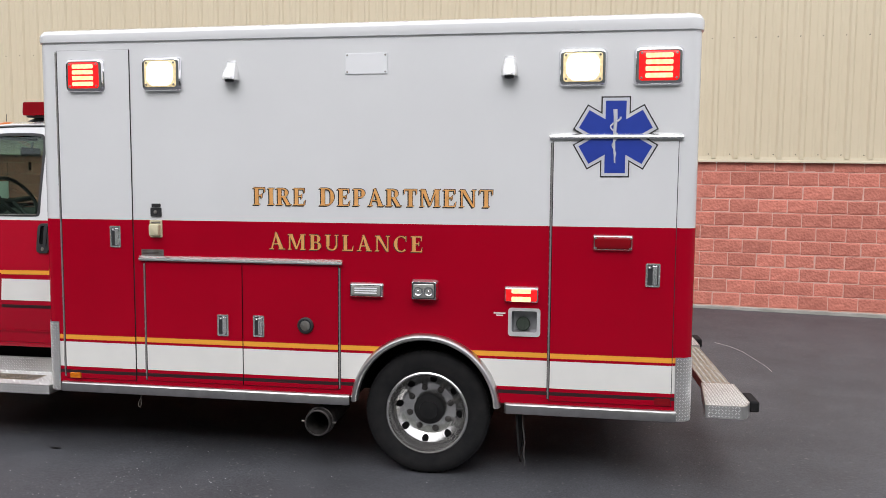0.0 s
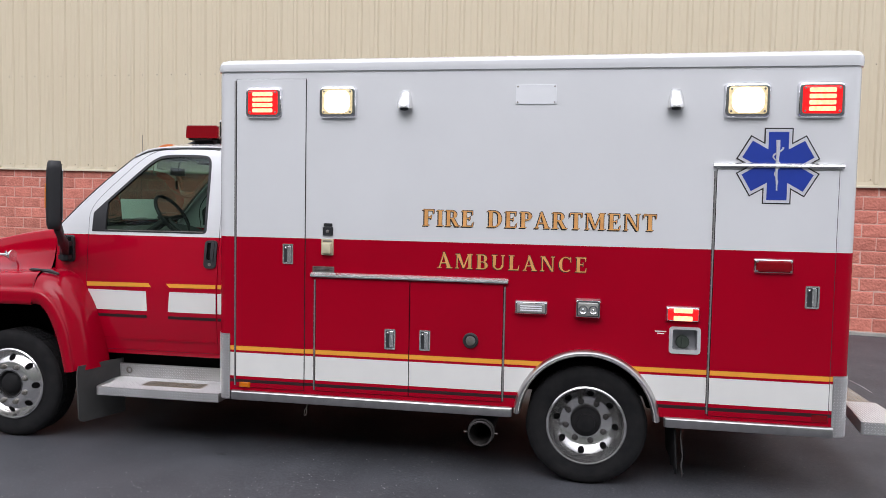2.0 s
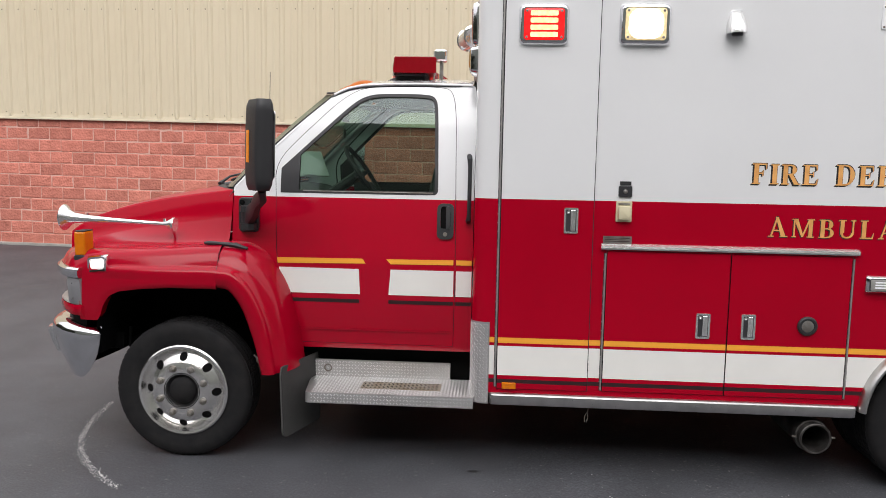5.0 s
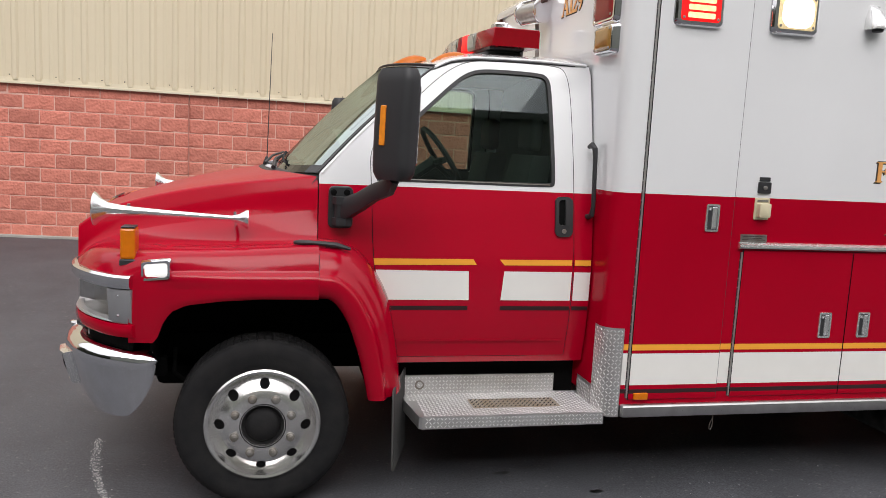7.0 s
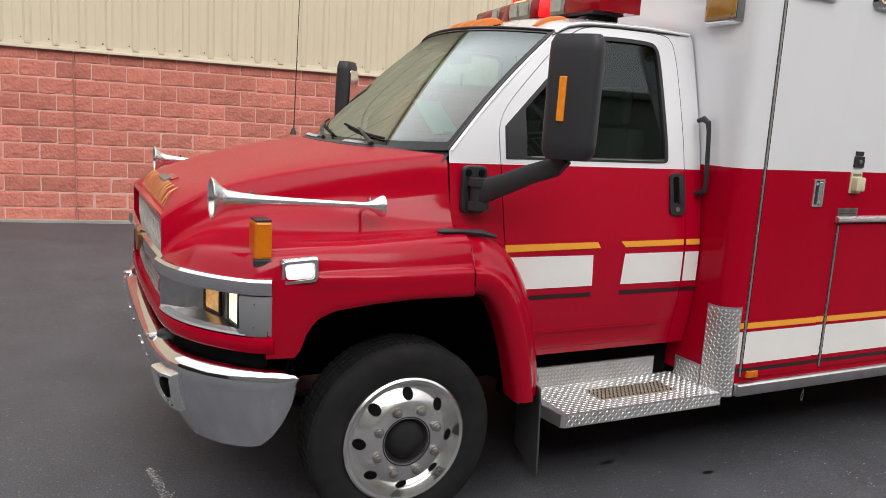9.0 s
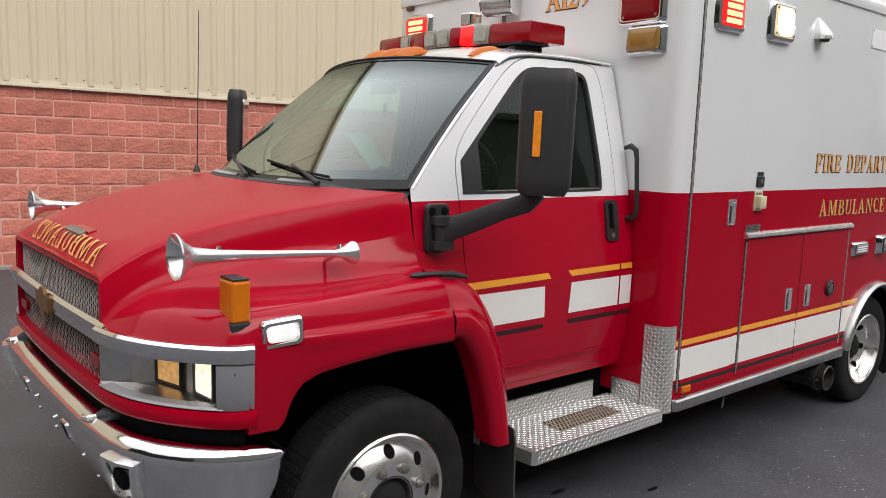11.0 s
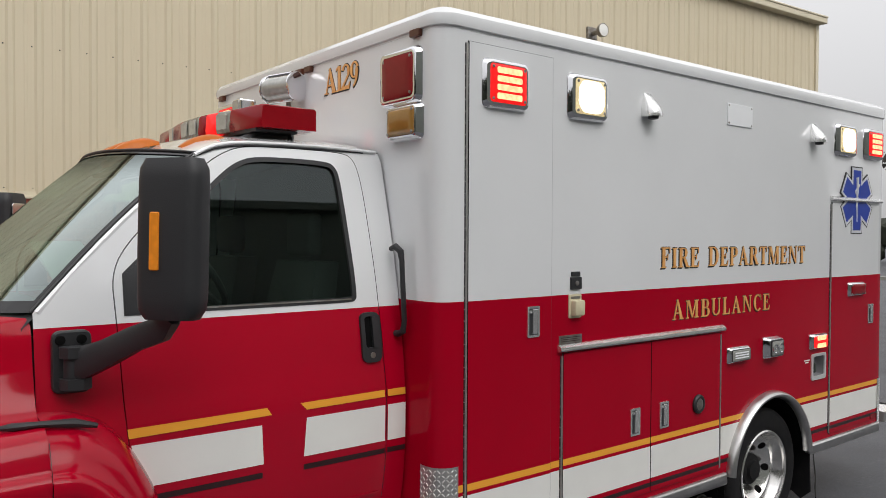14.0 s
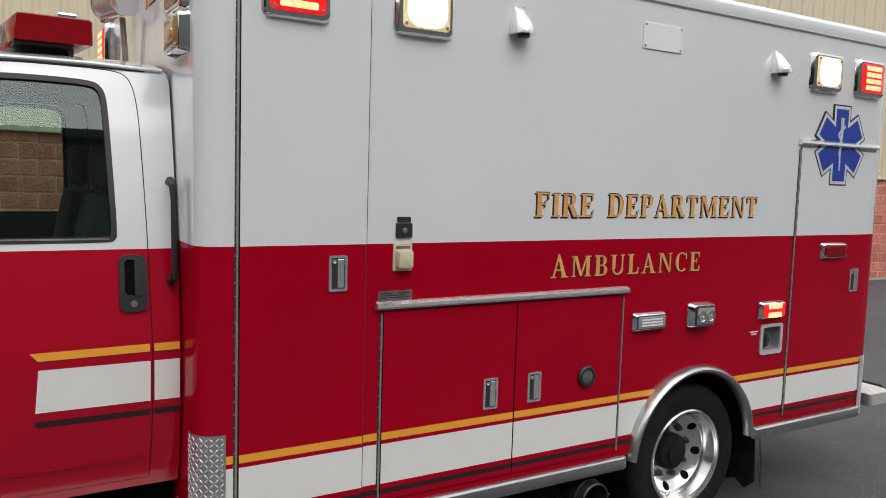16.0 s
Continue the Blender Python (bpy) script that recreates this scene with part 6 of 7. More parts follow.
def nose_sweep(sec, path):
    rings = []
    for i, (x, y) in enumerate(path):
        a, b = path[max(0, i - 1)], path[min(len(path) - 1, i + 1)]
        d = Vector((b[0] - a[0], b[1] - a[1])).normalized()
        n = Vector((-d[1], d[0]))
        rings.append([(x + n[0] * o, y + n[1] * o, z) for o, z in sec])
    return rings


bm = bmesh.new()
loft(bm, nose_sweep([(-0.03, 0.925), (0.004, 0.922), (0.009, 0.908), (0.007, 0.880), (-0.002, 0.862), (-0.04, 0.855)], nose_dense(-2.312)))
part("valance", bm, RED, ambulance, "red strip below the lamps and grille", smooth=True)
# black band added as the shade between valance and bumper
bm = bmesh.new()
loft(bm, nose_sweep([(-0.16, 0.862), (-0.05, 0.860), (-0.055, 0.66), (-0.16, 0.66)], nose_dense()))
part("valance_shadow_panel", bm, UNDER, ambulance, "black panel standing in for shade behind the bumper")

# headlamp clusters
for tag in (0, 1):
    flip = mirrored if tag else (lambda v: Vector(v))
    ys = [0.02 + 0.53 * (k / 24) ** 1.5 for k in range(25)]
    path = [(-2.318, 0.014)] + [(nose_x(y), y) for y in ys]

    def band(sec, pts=path):
        return [[flip(p) for p in r] for r in nose_sweep(sec, pts)]

    bm = bmesh.new()
    loft(bm, band([(-0.03, 1.152), (0.012, 1.150), (0.024, 1.140), (0.026, 1.108), (0.016, 1.090), (-0.03, 1.086)]))
    lamp = part("headlamp", bm, CHROME, ambulance, "headlamp cluster with a chrome brow", smooth=True)
    bm = bmesh.new()
    loft(bm, band([(-0.03, 1.086), (0.010, 1.084), (0.012, 1.075), (0.004, 0.935), (-0.002, 0.925), (-0.03, 0.924)], path[:7]))
    part("lamp_housing", bm, GREYTRIM, lamp, "grey plastic lamp housing", smooth=True)
    for z in (0.965, 1.055):
        bm = bmesh.new()
        c = path[3]
        lathe(bm, [(0.006, 0.008), (0.005, 0.014), (0.0, 0.015)], lambda p, q, d, c=c, z=z: flip((c[0] - d * 0.7 + p * 0.5, c[1] - d * 0.7 + p * -0.5, z + q)), 8)
        part("housing_screw", bm, CHROME, lamp)
    e0, e1 = path[6], path[-1]
    back = [e0, (-2.414, 0.094), (-2.430, 0.234), (-2.446, 0.296), (-2.488, 0.444), (-2.57, 0.47), e1]
    rim = [e0] + path[7:-1] + [e1]
    bm = bmesh.new()
    loft(bm, [[flip((x, y, z)) for x, y in back] for z in (0.945, 1.088)], closed=False)
    for z, pts in ((0.945, back), (1.088, back)):
        fl = [bm.verts.new(flip((x, y, z))) for x, y in pts] + [bm.verts.new(flip((x - 0.004, y, z - (0.018 if z < 1 else 0.0)))) for x, y in reversed(rim[1:-1])]
        bm.faces.new(fl)
    part("lamp_bowl", bm, ALU, lamp, "silver reflector bowl")
    bm = bmesh.new()
    loft(bm, band([(-0.03, 0.944), (0.0, 0.938), (0.006, 0.930), (-0.03, 0.922)], path[5:]))
    part("bowl_lip", bm, GREYTRIM, lamp)
    for p0, p1, m, name in (((-2.416, 0.098), (-2.431, 0.232), LIT_HEAD, "headlamp_lens"), ((-2.449, 0.300), (-2.489, 0.440), LIT_AMBER, "turn_lens")):
        a, b = Vector(p0), Vector(p1)
        w = (b - a).length
        t = (b - a) / w

        def lens_at(u, v, d, a=a, t=t):
            q = a + t * u + Vector((-t[1], t[0])) * d
            return flip((q[0], q[1], v))

        bm = bmesh.new()
        plate(bm, round_rect(0.008, w - 0.008, 0.955, 1.084, 0.006), lens_at, 0.0, 0.006, 0.002)
        part(name, bm, m, lamp, "lit headlamp lens" if name[0] == "h" else "lit amber turn lens")
        bm = bmesh.new()
        shape(bm, [(0.0, 0.946), (w, 0.946), (w, 1.088), (0.0, 1.088)], [round_rect(0.008, w - 0.008, 0.955, 1.084, 0.006)], lens_at, 0.0, 0.012)
        part("lens_frame", bm, PLASTIC, lamp)

# chrome bumper
BP = [(-2.206, 0.012, 0.752, 0.728, 0.010), (-2.212, 0.004, 0.764, 0.700, 0.012), (-2.232, 0.000, 0.770, 0.642, 0.02), (-2.265, 0.000, 0.773, 0.576, 0.025), (-2.306, 0.003, 0.776, 0.516, 0.035), (-2.350, 0.008, 0.779, 0.480, 0.045), (-2.40, 0.020, 0.781, 0.470, 0.06), (-2.46, 0.048, 0.782, 0.468, 0.07), (-2.53, 0.100, 0.784, 0.464, 0.085), (-2.60, 0.180, 0.785, 0.458, 0.10), (-2.660, 0.295, 0.785, 0.448, 0.115), (-2.690, 0.430, 0.785, 0.438, 0.13), (-2.706, 0.610, 0.785, 0.426, 0.14), (-2.712, 0.900, 0.785, 0.418, 0.15), (-2.714, 1.220, 0.785, 0.415, 0.15)]
full = BP + [(x, 2 * MID - y, a, b, c) for x, y, a, b, c in reversed(BP[:-1])]


def bumper_station(i):
    """Place, outward direction, top, knee, foot and inward lean of the bumper at its i-th station."""
    x, y, zt, zb, lo = full[i]
    a, b = full[max(0, i - 1)], full[min(len(full) - 1, i + 1)]
    d = Vector((b[0] - a[0], b[1] - a[1])).normalized()
    zt += 0.006 + 0.012 * smoothstep(0, 9, min(i, len(full) - 1 - i))
    return Vector((x, y)), Vector((-d[1], d[0])), zt, zt - min(0.10, 0.42 * (zt - zb)), zb, lo


rings = []
for i in range(len(full)):
    p, n, zt, zk, zb, lo = bumper_station(i)
    k = (zt - zk) / 0.10
    sec = [(-0.095, zt + 0.004), (-0.060, zt + 0.010), (-0.028, zt + 0.004), (-0.008, zt - 0.008 * k), (0.001, zt - 0.024 * k), (0.004, zt - 0.045 * k), (0.0, zt - 0.075 * k), (-0.006, zk)]
    sec += [(-0.006 - (lo - 0.006) * f**1.4, zk + (zb - zk) * f) for f in (0.3, 0.6, 0.85, 1.0)]
    sec += [(-lo - 0.015, zb + 0.004), (-0.035 - lo * 0.4, zk + (zb - zk) * 0.6), (-0.022, zk), (-0.05, zt - 0.03 * k)]
    rings.append([(*(p + n * o), z) for o, z in sec])
bm = bmesh.new()
loft(bm, rings)
bumper = part("front_bumper", bm, CHROME, ambulance, "deep chrome front bumper with a rolled top", smooth=True, sharp=60)


def on_bumper(y, z, d):
    """A point d in front of the bumper's face."""
    i = next(k for k in range(len(full) - 1) if full[k][1] <= y <= full[k + 1][1] and k > 3)
    f = (y - full[i][1]) / (full[i + 1][1] - full[i][1])
    (p, n, _, zk, zb, lo), (p2, n2, _, zk2, zb2, lo2) = bumper_station(i), bumper_station(i + 1)
    p, n, zk, zb, lo = p.lerp(p2, f), n.lerp(n2, f), zk + (zk2 - zk) * f, zb + (zb2 - zb) * f, lo + (lo2 - lo) * f
    o = -0.006 - (lo - 0.006) * min(1.0, max(0.0, (zk - z) / (zk - zb))) ** 1.4 if z < zk else 0.0
    p = p + n * (o + d)
    return Vector((p[0], p[1], z))


for y, k in ((0.31, 1), (2.13, -1)):
    corners = [(-0.082, 0.742), (0.082, 0.738), (0.090, 0.580), (-0.052, 0.576)]
    edge = [(y + k * (a[0] + (b[0] - a[0]) * f / 8), a[1] + (b[1] - a[1]) * f / 8) for a, b in zip(corners, corners[1:] + corners[:1]) for f in range(8)]
    mid = (y + k * 0.006, 0.662)

    def pocket(scale, d, edge=edge, mid=mid):
        return [on_bumper(mid[0] + (u - mid[0]) * scale, mid[1] + (v - mid[1]) * scale, d) for u, v in edge]

    bm = bmesh.new()
    loft(bm, [pocket(1.04, -0.004), pocket(1.0, 0.026), pocket(0.94, 0.032), pocket(0.80, 0.030), pocket(0.74, 0.010), pocket(0.5, 0.007)])
    fog = part("fog_lamp", bm, HORN, ambulance, "fog lamp in a chrome bumper pocket", smooth=True, sharp=40)
    bm = bmesh.new()
    lathe(bm, [(0.046, 0.006), (0.044, 0.020), (0.036, 0.026), (0.0, 0.030)], lambda a, b, d, mid=mid: on_bumper(mid[0] + a * 0.72, mid[1] + b, d), 20)
    part("fog_lens", bm, UNDER, fog)
for y in (0.885, 1.555):
    bm = bmesh.new()
    shape(bm, round_rect(y - 0.042, y + 0.042, 0.615, 0.700, 0.012), [round_rect(y - 0.030, y + 0.030, 0.628, 0.692, 0.008)], on_bumper, -0.02, 0.006)
    part("tow_slot", bm, CHROME, bumper)
    # black plate coloured as the shade inside the slot
    bm = bmesh.new()
    plate(bm, round_rect(y - 0.031, y + 0.031, 0.627, 0.693, 0.008), on_bumper, -0.01, 0.003)
    part("slot_hole", bm, UNDER, bumper)
for y, z in ((0.74, 0.60), (0.74, 0.50), (1.06, 0.66), (1.38, 0.66), (1.70, 0.60), (1.70, 0.50), (1.22, 0.56)):
    bm = bmesh.new()
    lathe(bm, [(0.010, -0.004), (0.009, 0.007), (0.0, 0.010)], lambda a, b, d, y=y, z=z: on_bumper(y + a, z + b, d), 10)
    part("bumper_bolt", bm, CHROME, bumper, smooth=True)
for y in (0.56, 1.88):
    bm = bmesh.new()
    tube(bm, [(-2.54, y - 0.02, 0.800), (-2.60, y - 0.012, 0.812), (-2.645, y - 0.004, 0.812), (-2.665, y + 0.004, 0.806)], [0.030, 0.032, 0.026, 0.018], 10)
    part("tow_hook", bm, PLASTIC, bumper, "black tow hook", smooth=True)
    # the hook's end, brighter than the rest of it
    bm = bmesh.new()
    tube(bm, [(-2.660, y, 0.806), (-2.694, y + 0.012, 0.803), (-2.706, y + 0.040, 0.800), (-2.700, y + 0.062, 0.800)], [0.014, 0.013, 0.011, 0.007], 8)
    part("hook_tip", bm, HORN, bumper, "bright hook tip", smooth=True)

# marker lamps on the fenders
for tag in (0, 1):
    flip = mirrored if tag else (lambda v: Vector(v))
    bm = bmesh.new()
    cube(bm, -2.376, -2.310, 0.054, 0.164, 1.218, 1.360, 0.010)
    for v in bm.verts:
        v.co = flip(v.co)
    turn = part("turn_signal", bm, AMBERLENS, ambulance, "block-shaped amber turn signal on the fender")
    bm = bmesh.new()
    cube(bm, -2.379, -2.307, 0.051, 0.167, 1.190, 1.219, 0.006)
    for v in bm.verts:
        v.co = flip(v.co)
    part("lamp_foot", bm, PLASTIC, turn)
    bm = bmesh.new()
    cube(bm, -2.372, -2.314, 0.058, 0.160, 1.3605, 1.366)
    for v in bm.verts:
        v.co = flip(v.co)
    part("lamp_cap", bm, PLASTIC, turn)
    bm = bmesh.new()

    def beside(x, z, d, flip=flip):
        return flip((x, 0.048 - d - (x + 2.29) * 0.30, z))

    ring = lambda k, d: [beside(p[0], p[1] + (p[0] + 2.28) * 0.13, d) for p in round_rect(-2.284 + k, -2.148 - k, 1.120 + k, 1.214 - k, 0.014, 3)]
    loft(bm, [ring(-0.004, -0.02), ring(-0.004, 0.008), ring(0.004, 0.022), ring(0.014, 0.020), ring(0.016, 0.012)], cap0=False, cap1=False)
    fl = part("fender_lamp", bm, CHROME, ambulance, "lit white strobe lamp in a chrome bezel", smooth=True, sharp=50)
    bm = bmesh.new()
    loft(bm, [ring(0.016, 0.010), ring(0.022, 0.020), ring(0.03, 0.022)], cap0=False)
    part("lens", bm, glowing("lit_clear_strobe", (1.0, 0.99, 0.95), 0.75, (0.6, 0.6, 0.58)) if not tag else bpy.data.materials["lit_clear_strobe"], fl)
    # air horns along the hood
    bm = bmesh.new()
    prof = [(0.070, -2.508), (0.077, -2.512), (0.080, -2.508), (0.074, -2.500), (0.050, -2.478), (0.034, -2.450), (0.027, -2.40), (0.022, -2.34), (0.017, -2.20), (0.014, -2.00), (0.013, -1.895), (0.016, -1.885), (0.022, -1.865), (0.040, -1.835), (0.046, -1.825), (0.046, -1.815), (0.0, -1.812)]
    lathe(bm, prof, lambda a, b, h: flip((h, 0.198 + a, 1.432 + b - (h + 2.5) * 0.045)), 24)
    lathe(bm, [(0.070, -2.508), (0.044, -2.478), (0.02, -2.42), (0.0, -2.41)], lambda a, b, h: flip((h, 0.198 + a, 1.432 + b - (h + 2.5) * 0.045)), 24)
    horn = part("air_horn", bm, HORN, ambulance, "long chrome air horn", smooth=True, sharp=60)
    for x, z, y2, z2 in ((-2.36, 1.426, 0.26, 1.40), (-1.88, 1.404, 0.30, 1.36)):
        bm = bmesh.new()
        tube(bm, [flip((x, 0.198, z + 0.034)), flip((x, 0.198, z)), flip((x, y2, z2))], 0.008, 8)
        part("horn_bracket", bm, CHROME, horn)

# ---- mirrors ----
for tag in (0, 1):
    flip = mirrored if tag else (lambda v: Vector(v))
    bm = bmesh.new()
    rings = []
    out, back = Vector((0.6, -0.8)), Vector((0.8, 0.6))
    mid = Vector((-1.172, -0.180))

    def on_mirror(u, z, d, flip=flip, out=out, back=back, mid=mid):
        """u along the housing's width from its middle, d forward of its middle."""
        q = mid + out * u - back * d + Vector((0.020, 0.0)) * (z - 1.88)
        return flip((q[0], q[1], z))

    for k in range(17):
        t = k / 16
        e = max(0.0, (0.09 - min(t, 1 - t)) / 0.09)
        g = 1 - 0.13 * e**3 - (0.07 * e if t < 0.5 else 0.03 * e)
        z = 1.638 + 0.492 * t
        rings.append([on_mirror(p[0] * g, z, p[1] * g * (1.0 - 0.12 * abs(2 * t - 1) ** 2)) for p in round_rect(-0.108, 0.108, -0.052, 0.056, 0.040, 5)])
    loft(bm, rings)
    mirror = part("side_mirror", bm, PLASTIC, ambulance, "tall black towing side mirror", smooth=True, sharp=60)
    bm = bmesh.new()
    plate(bm, round_rect(-0.088, 0.088, 1.70, 2.07, 0.02), lambda u, v, d: on_mirror(u, v, -0.050 - d), 0.0, 0.006, 0.002)
    part("mirror_glass", bm, CHROME, mirror)
    bm = bmesh.new()
    plate(bm, round_rect(-0.044, -0.014, 1.790, 1.966, 0.004), on_mirror, 0.045, 0.062, 0.003)
    part("mirror_marker", bm, glowing("amber_mirror_marker", (1.0, 0.30, 0.02), 0.22, (0.6, 0.2, 0.02)) if not tag else bpy.data.materials["amber_mirror_marker"], mirror, "orange mirror marker strip")
    bm = bmesh.new()
    arm = [(-1.375, 0.215, 1.468), (-1.345, 0.178, 1.474), (-1.290, 0.09, 1.514), (-1.24, -0.02, 1.566), (-1.185, -0.10, 1.600), (-1.172, -0.145, 1.650)]
    rings = []
    for i, p in enumerate(arm):
        a, b = Vector(arm[max(0, i - 1)]), Vector(arm[min(len(arm) - 1, i + 1)])
        d = (b - a).normalized()
        u = d.cross(Vector((0, 0, 1))).normalized()
        w = u.cross(d)
        h, t = ((0.060, 0.030), (0.052, 0.028), (0.044, 0.024), (0.040, 0.022), (0.040, 0.022), (0.040, 0.022))[i]
        rings.append([flip(Vector(p) + u * t * c + w * h * s) for c, s in ((-1, -0.7), (-0.7, -1), (0.7, -1), (1, -0.7), (1, 0.7), (0.7, 1), (-0.7, 1), (-1, 0.7))])
    loft(bm, rings)
    part("mirror_arm", bm, PLASTIC, mirror, smooth=True, sharp=40)
    bm = bmesh.new()
    plate(bm, round_rect(-1.432, -1.310, 1.366, 1.576, 0.026), lambda u, v, d: flip((u, 0.252 - d, v)), 0.0, 0.026, 0.006)
    part("mirror_bracket", bm, PLASTIC, mirror)
    for x in (-1.408, -1.342):
        bm = bmesh.new()
        lathe(bm, [(0.017, 0.024), (0.015, 0.033), (0.0, 0.035)], lambda a, b, d: flip((x + a, 0.252 - d, 1.546 + b)), 14)
        part("bracket_bolt", bm, UNDER, mirror, smooth=True)
    bm = bmesh.new()
    lathe(bm, [(0.0, 1.388), (0.030, 1.389), (0.032, 1.394), (0.032, 1.518), (0.030, 1.523), (0.0, 1.524)], lambda a, b, h: flip((-1.372 + a, 0.204 + b, h)), 18)
    part("pivot_barrel", bm, PLASTIC, mirror, smooth=True)
    for z in (1.404, 1.508):
        bm = bmesh.new()
        loft(bm, [[flip((x, y, h)) for x, y in ((-1.412, 0.232), (-1.416, 0.196), (-1.398, 0.166), (-1.350, 0.160), (-1.322, 0.176), (-1.318, 0.232))] for h in (z - 0.018, z - 0.014, z + 0.014, z + 0.018)])
        part("pivot_lug", bm, PLASTIC, mirror)

# ---- cowl, wipers, antenna ----
bm = bmesh.new()
rows = []
for k in range(33):
    w = -1 + 2 * k / 32
    y = MID + 0.925 * w
    yy = min(y, 2 * MID - y)
    a, b = ws_low(w), Vector((hood_rear_x(max(yy, 0.30)), y, 0))
    zr = spline([(0.28, 1.585), (0.54, 1.622), (1.22, 1.628)], max(0.28, yy))[0]
    rows.append([Vector((a.x + 0.02, y, a.z + 0.0)), a.lerp(Vector((b.x, y, zr)), 0.5) + Vector((0, 0, 0.018 * smoothstep(0.45, 0.65, yy))), Vector((b.x - 0.02, y, zr - 0.004)), Vector((b.x - 0.03, y, zr - 0.08))])
loft(bm, rows, closed=False)
cowl = part("cowl", bm, PLASTIC, ambulance, "black plastic cowl below the windshield", smooth=True)
for y0, n in ((0.70, 20), (1.40, 30)):
    for k in range(n):
        y = y0 + 0.0135 * k
        a = ws_low((y - MID) / 0.925)
        b = hood_rear_x(min(y, 2 * MID - y))
        bm = bmesh.new()
        mid = 0.5 * (a.x + b)
        tube(bm, [(b + 0.004, y, 1.634), (mid, y + 0.006, 1.644), (a.x - 0.018, y + 0.012, 1.632)], 0.0032, 5)
        part("cowl_slat", bm, GREYTRIM, cowl)
for y0, y1, yt in ((0.72, 1.28, 0.66), (1.32, 1.92, 1.26)):
    bm = bmesh.new()
    piv = Vector((ws_low((yt - MID) / 0.925).x - 0.05, yt, 1.640))
    u0, u1 = (y0 - MID) / 0.86, (y1 - MID) / 0.86
    m = ws_point((u0 + u1) / 2, 0.11, 0.03)
    tube(bm, [piv, piv.lerp(m, 0.5) + Vector((-0.012, 0, 0.012)), m], [0.012, 0.008, 0.006], 6)
    wiper = part("wiper", bm, PLASTIC, ambulance, "black windshield wiper")
    bm = bmesh.new()
    tube(bm, [ws_point(u0 + (u1 - u0) * k / 6, 0.06 + 0.085 * k / 6, 0.014) for k in range(7)], 0.007, 6)
    part("wiper_blade", bm, RUBBER, wiper)
bm = bmesh.new()
tube(bm, [(-1.745, 1.900, 1.625), (-1.745, 1.900, 1.66), (-1.742, 1.90, 1.67), (-1.722, 1.905, 2.50)], [0.022, 0.010, 0.0035, 0.0022], 8)
part("antenna", bm, PLASTIC, ambulance, "thin black whip antenna")

# ---- roof lamps ----
CLEARANCE = material("orange_clearance_lens", (0.50, 0.125, 0.006), 0.3, spec=0.25, spots=0.08, scale=30)
for y, x in ((0.645, -0.845), (1.08, -0.985), (1.22, -0.990), (1.36, -0.985), (1.795, -0.845)):
    bm = bmesh.new()
    rings = []
    z0 = roof_edge(-0.80) + 0.030 * (1 - abs((y - MID) / 0.79) ** 2.4)
    for k in range(9):
        t = k / 8
        h = 0.036 * math.sin(math.pi * min(1, t * 0.92 + 0.05)) ** 0.7
        w = 0.050 * (0.35 + 0.65 * math.sin(math.pi * (0.12 + t * 0.7)))
        xx = x + 0.19 * t - 0.02
        zb = z0 - 0.02 + 0.05 * t
        rings.append([(xx, y - w, zb - 0.01), (xx, y - w * 0.85, zb + h * 0.6), (xx, y - w * 0.4, zb + h), (xx, y + w * 0.4, zb + h), (xx, y + w * 0.85, zb + h * 0.6), (xx, y + w, zb - 0.01)])
    loft(bm, rings)
    part("cab_clearance_lamp", bm, CLEARANCE, roof_panel, "teardrop orange cab clearance lamp", smooth=True, sharp=50)

# light bar: a row of pods across the roof, its middle a little forward
BAR_Y = (0.557, 0.830, 0.940, 1.035, 1.110, 1.225, 1.340, 1.500, 1.620, 1.893)


def bar_front(y):
    return -0.612 + 0.072 * smoothstep(0.06, 0.68, abs(y - 1.225))


def pod(y0, y1, z0=2.362, z1=2.462, ease=0.010, depth=0.270):
    """One section of the bar between two places across the roof, its upper edges eased."""
    bm = bmesh.new()
    rings = []
    for y, k in ((y0, 0.5), (y0 + 0.006, 0.0), (y1 - 0.006, 0.0), (y1, 0.5)):
        x0 = bar_front(y) + ease * k
        x1 = x0 + depth - 2 * ease * k
        rings.append([(x0, y, z0), (x0 - 0.004, y, z0 + 0.02), (x0 + 0.002, y, z1 - ease), (x0 + ease, y, z1 - ease * k), (x1 - ease, y, z1 - ease * k), (x1, y, z1 - ease), (x1, y, z0)])
    loft(bm, rings)
    return bm


light_bar = part("light_bar", pod(BAR_Y[0] + 0.05, BAR_Y[-1] - 0.05, 2.350, 2.361, 0.002, 0.200), PLASTIC, ambulance, "red and clear roof light bar")
for y0, y1, m in zip(BAR_Y, BAR_Y[1:], (REDLENS, BARCLEAR, LIT_RED, REDLENS, BARCLEAR, BARCLEAR, REDLENS, BARCLEAR, REDLENS)):
    lens = part("lamp_pod", pod(y0 + 0.002, y1 - 0.002), m, light_bar, smooth=True, sharp=40)
    if m is BARCLEAR:
        bm = bmesh.new()
        plate(bm, round_rect(y0 + 0.014, y1 - 0.014, 2.378, 2.448, 0.008), lambda u, v, d: Vector((bar_front(u) - 0.004 - d, u, v)), 0.0, 0.004, 0.0015)
        part("reflector_panel", bm, CLEARLENS, lens)
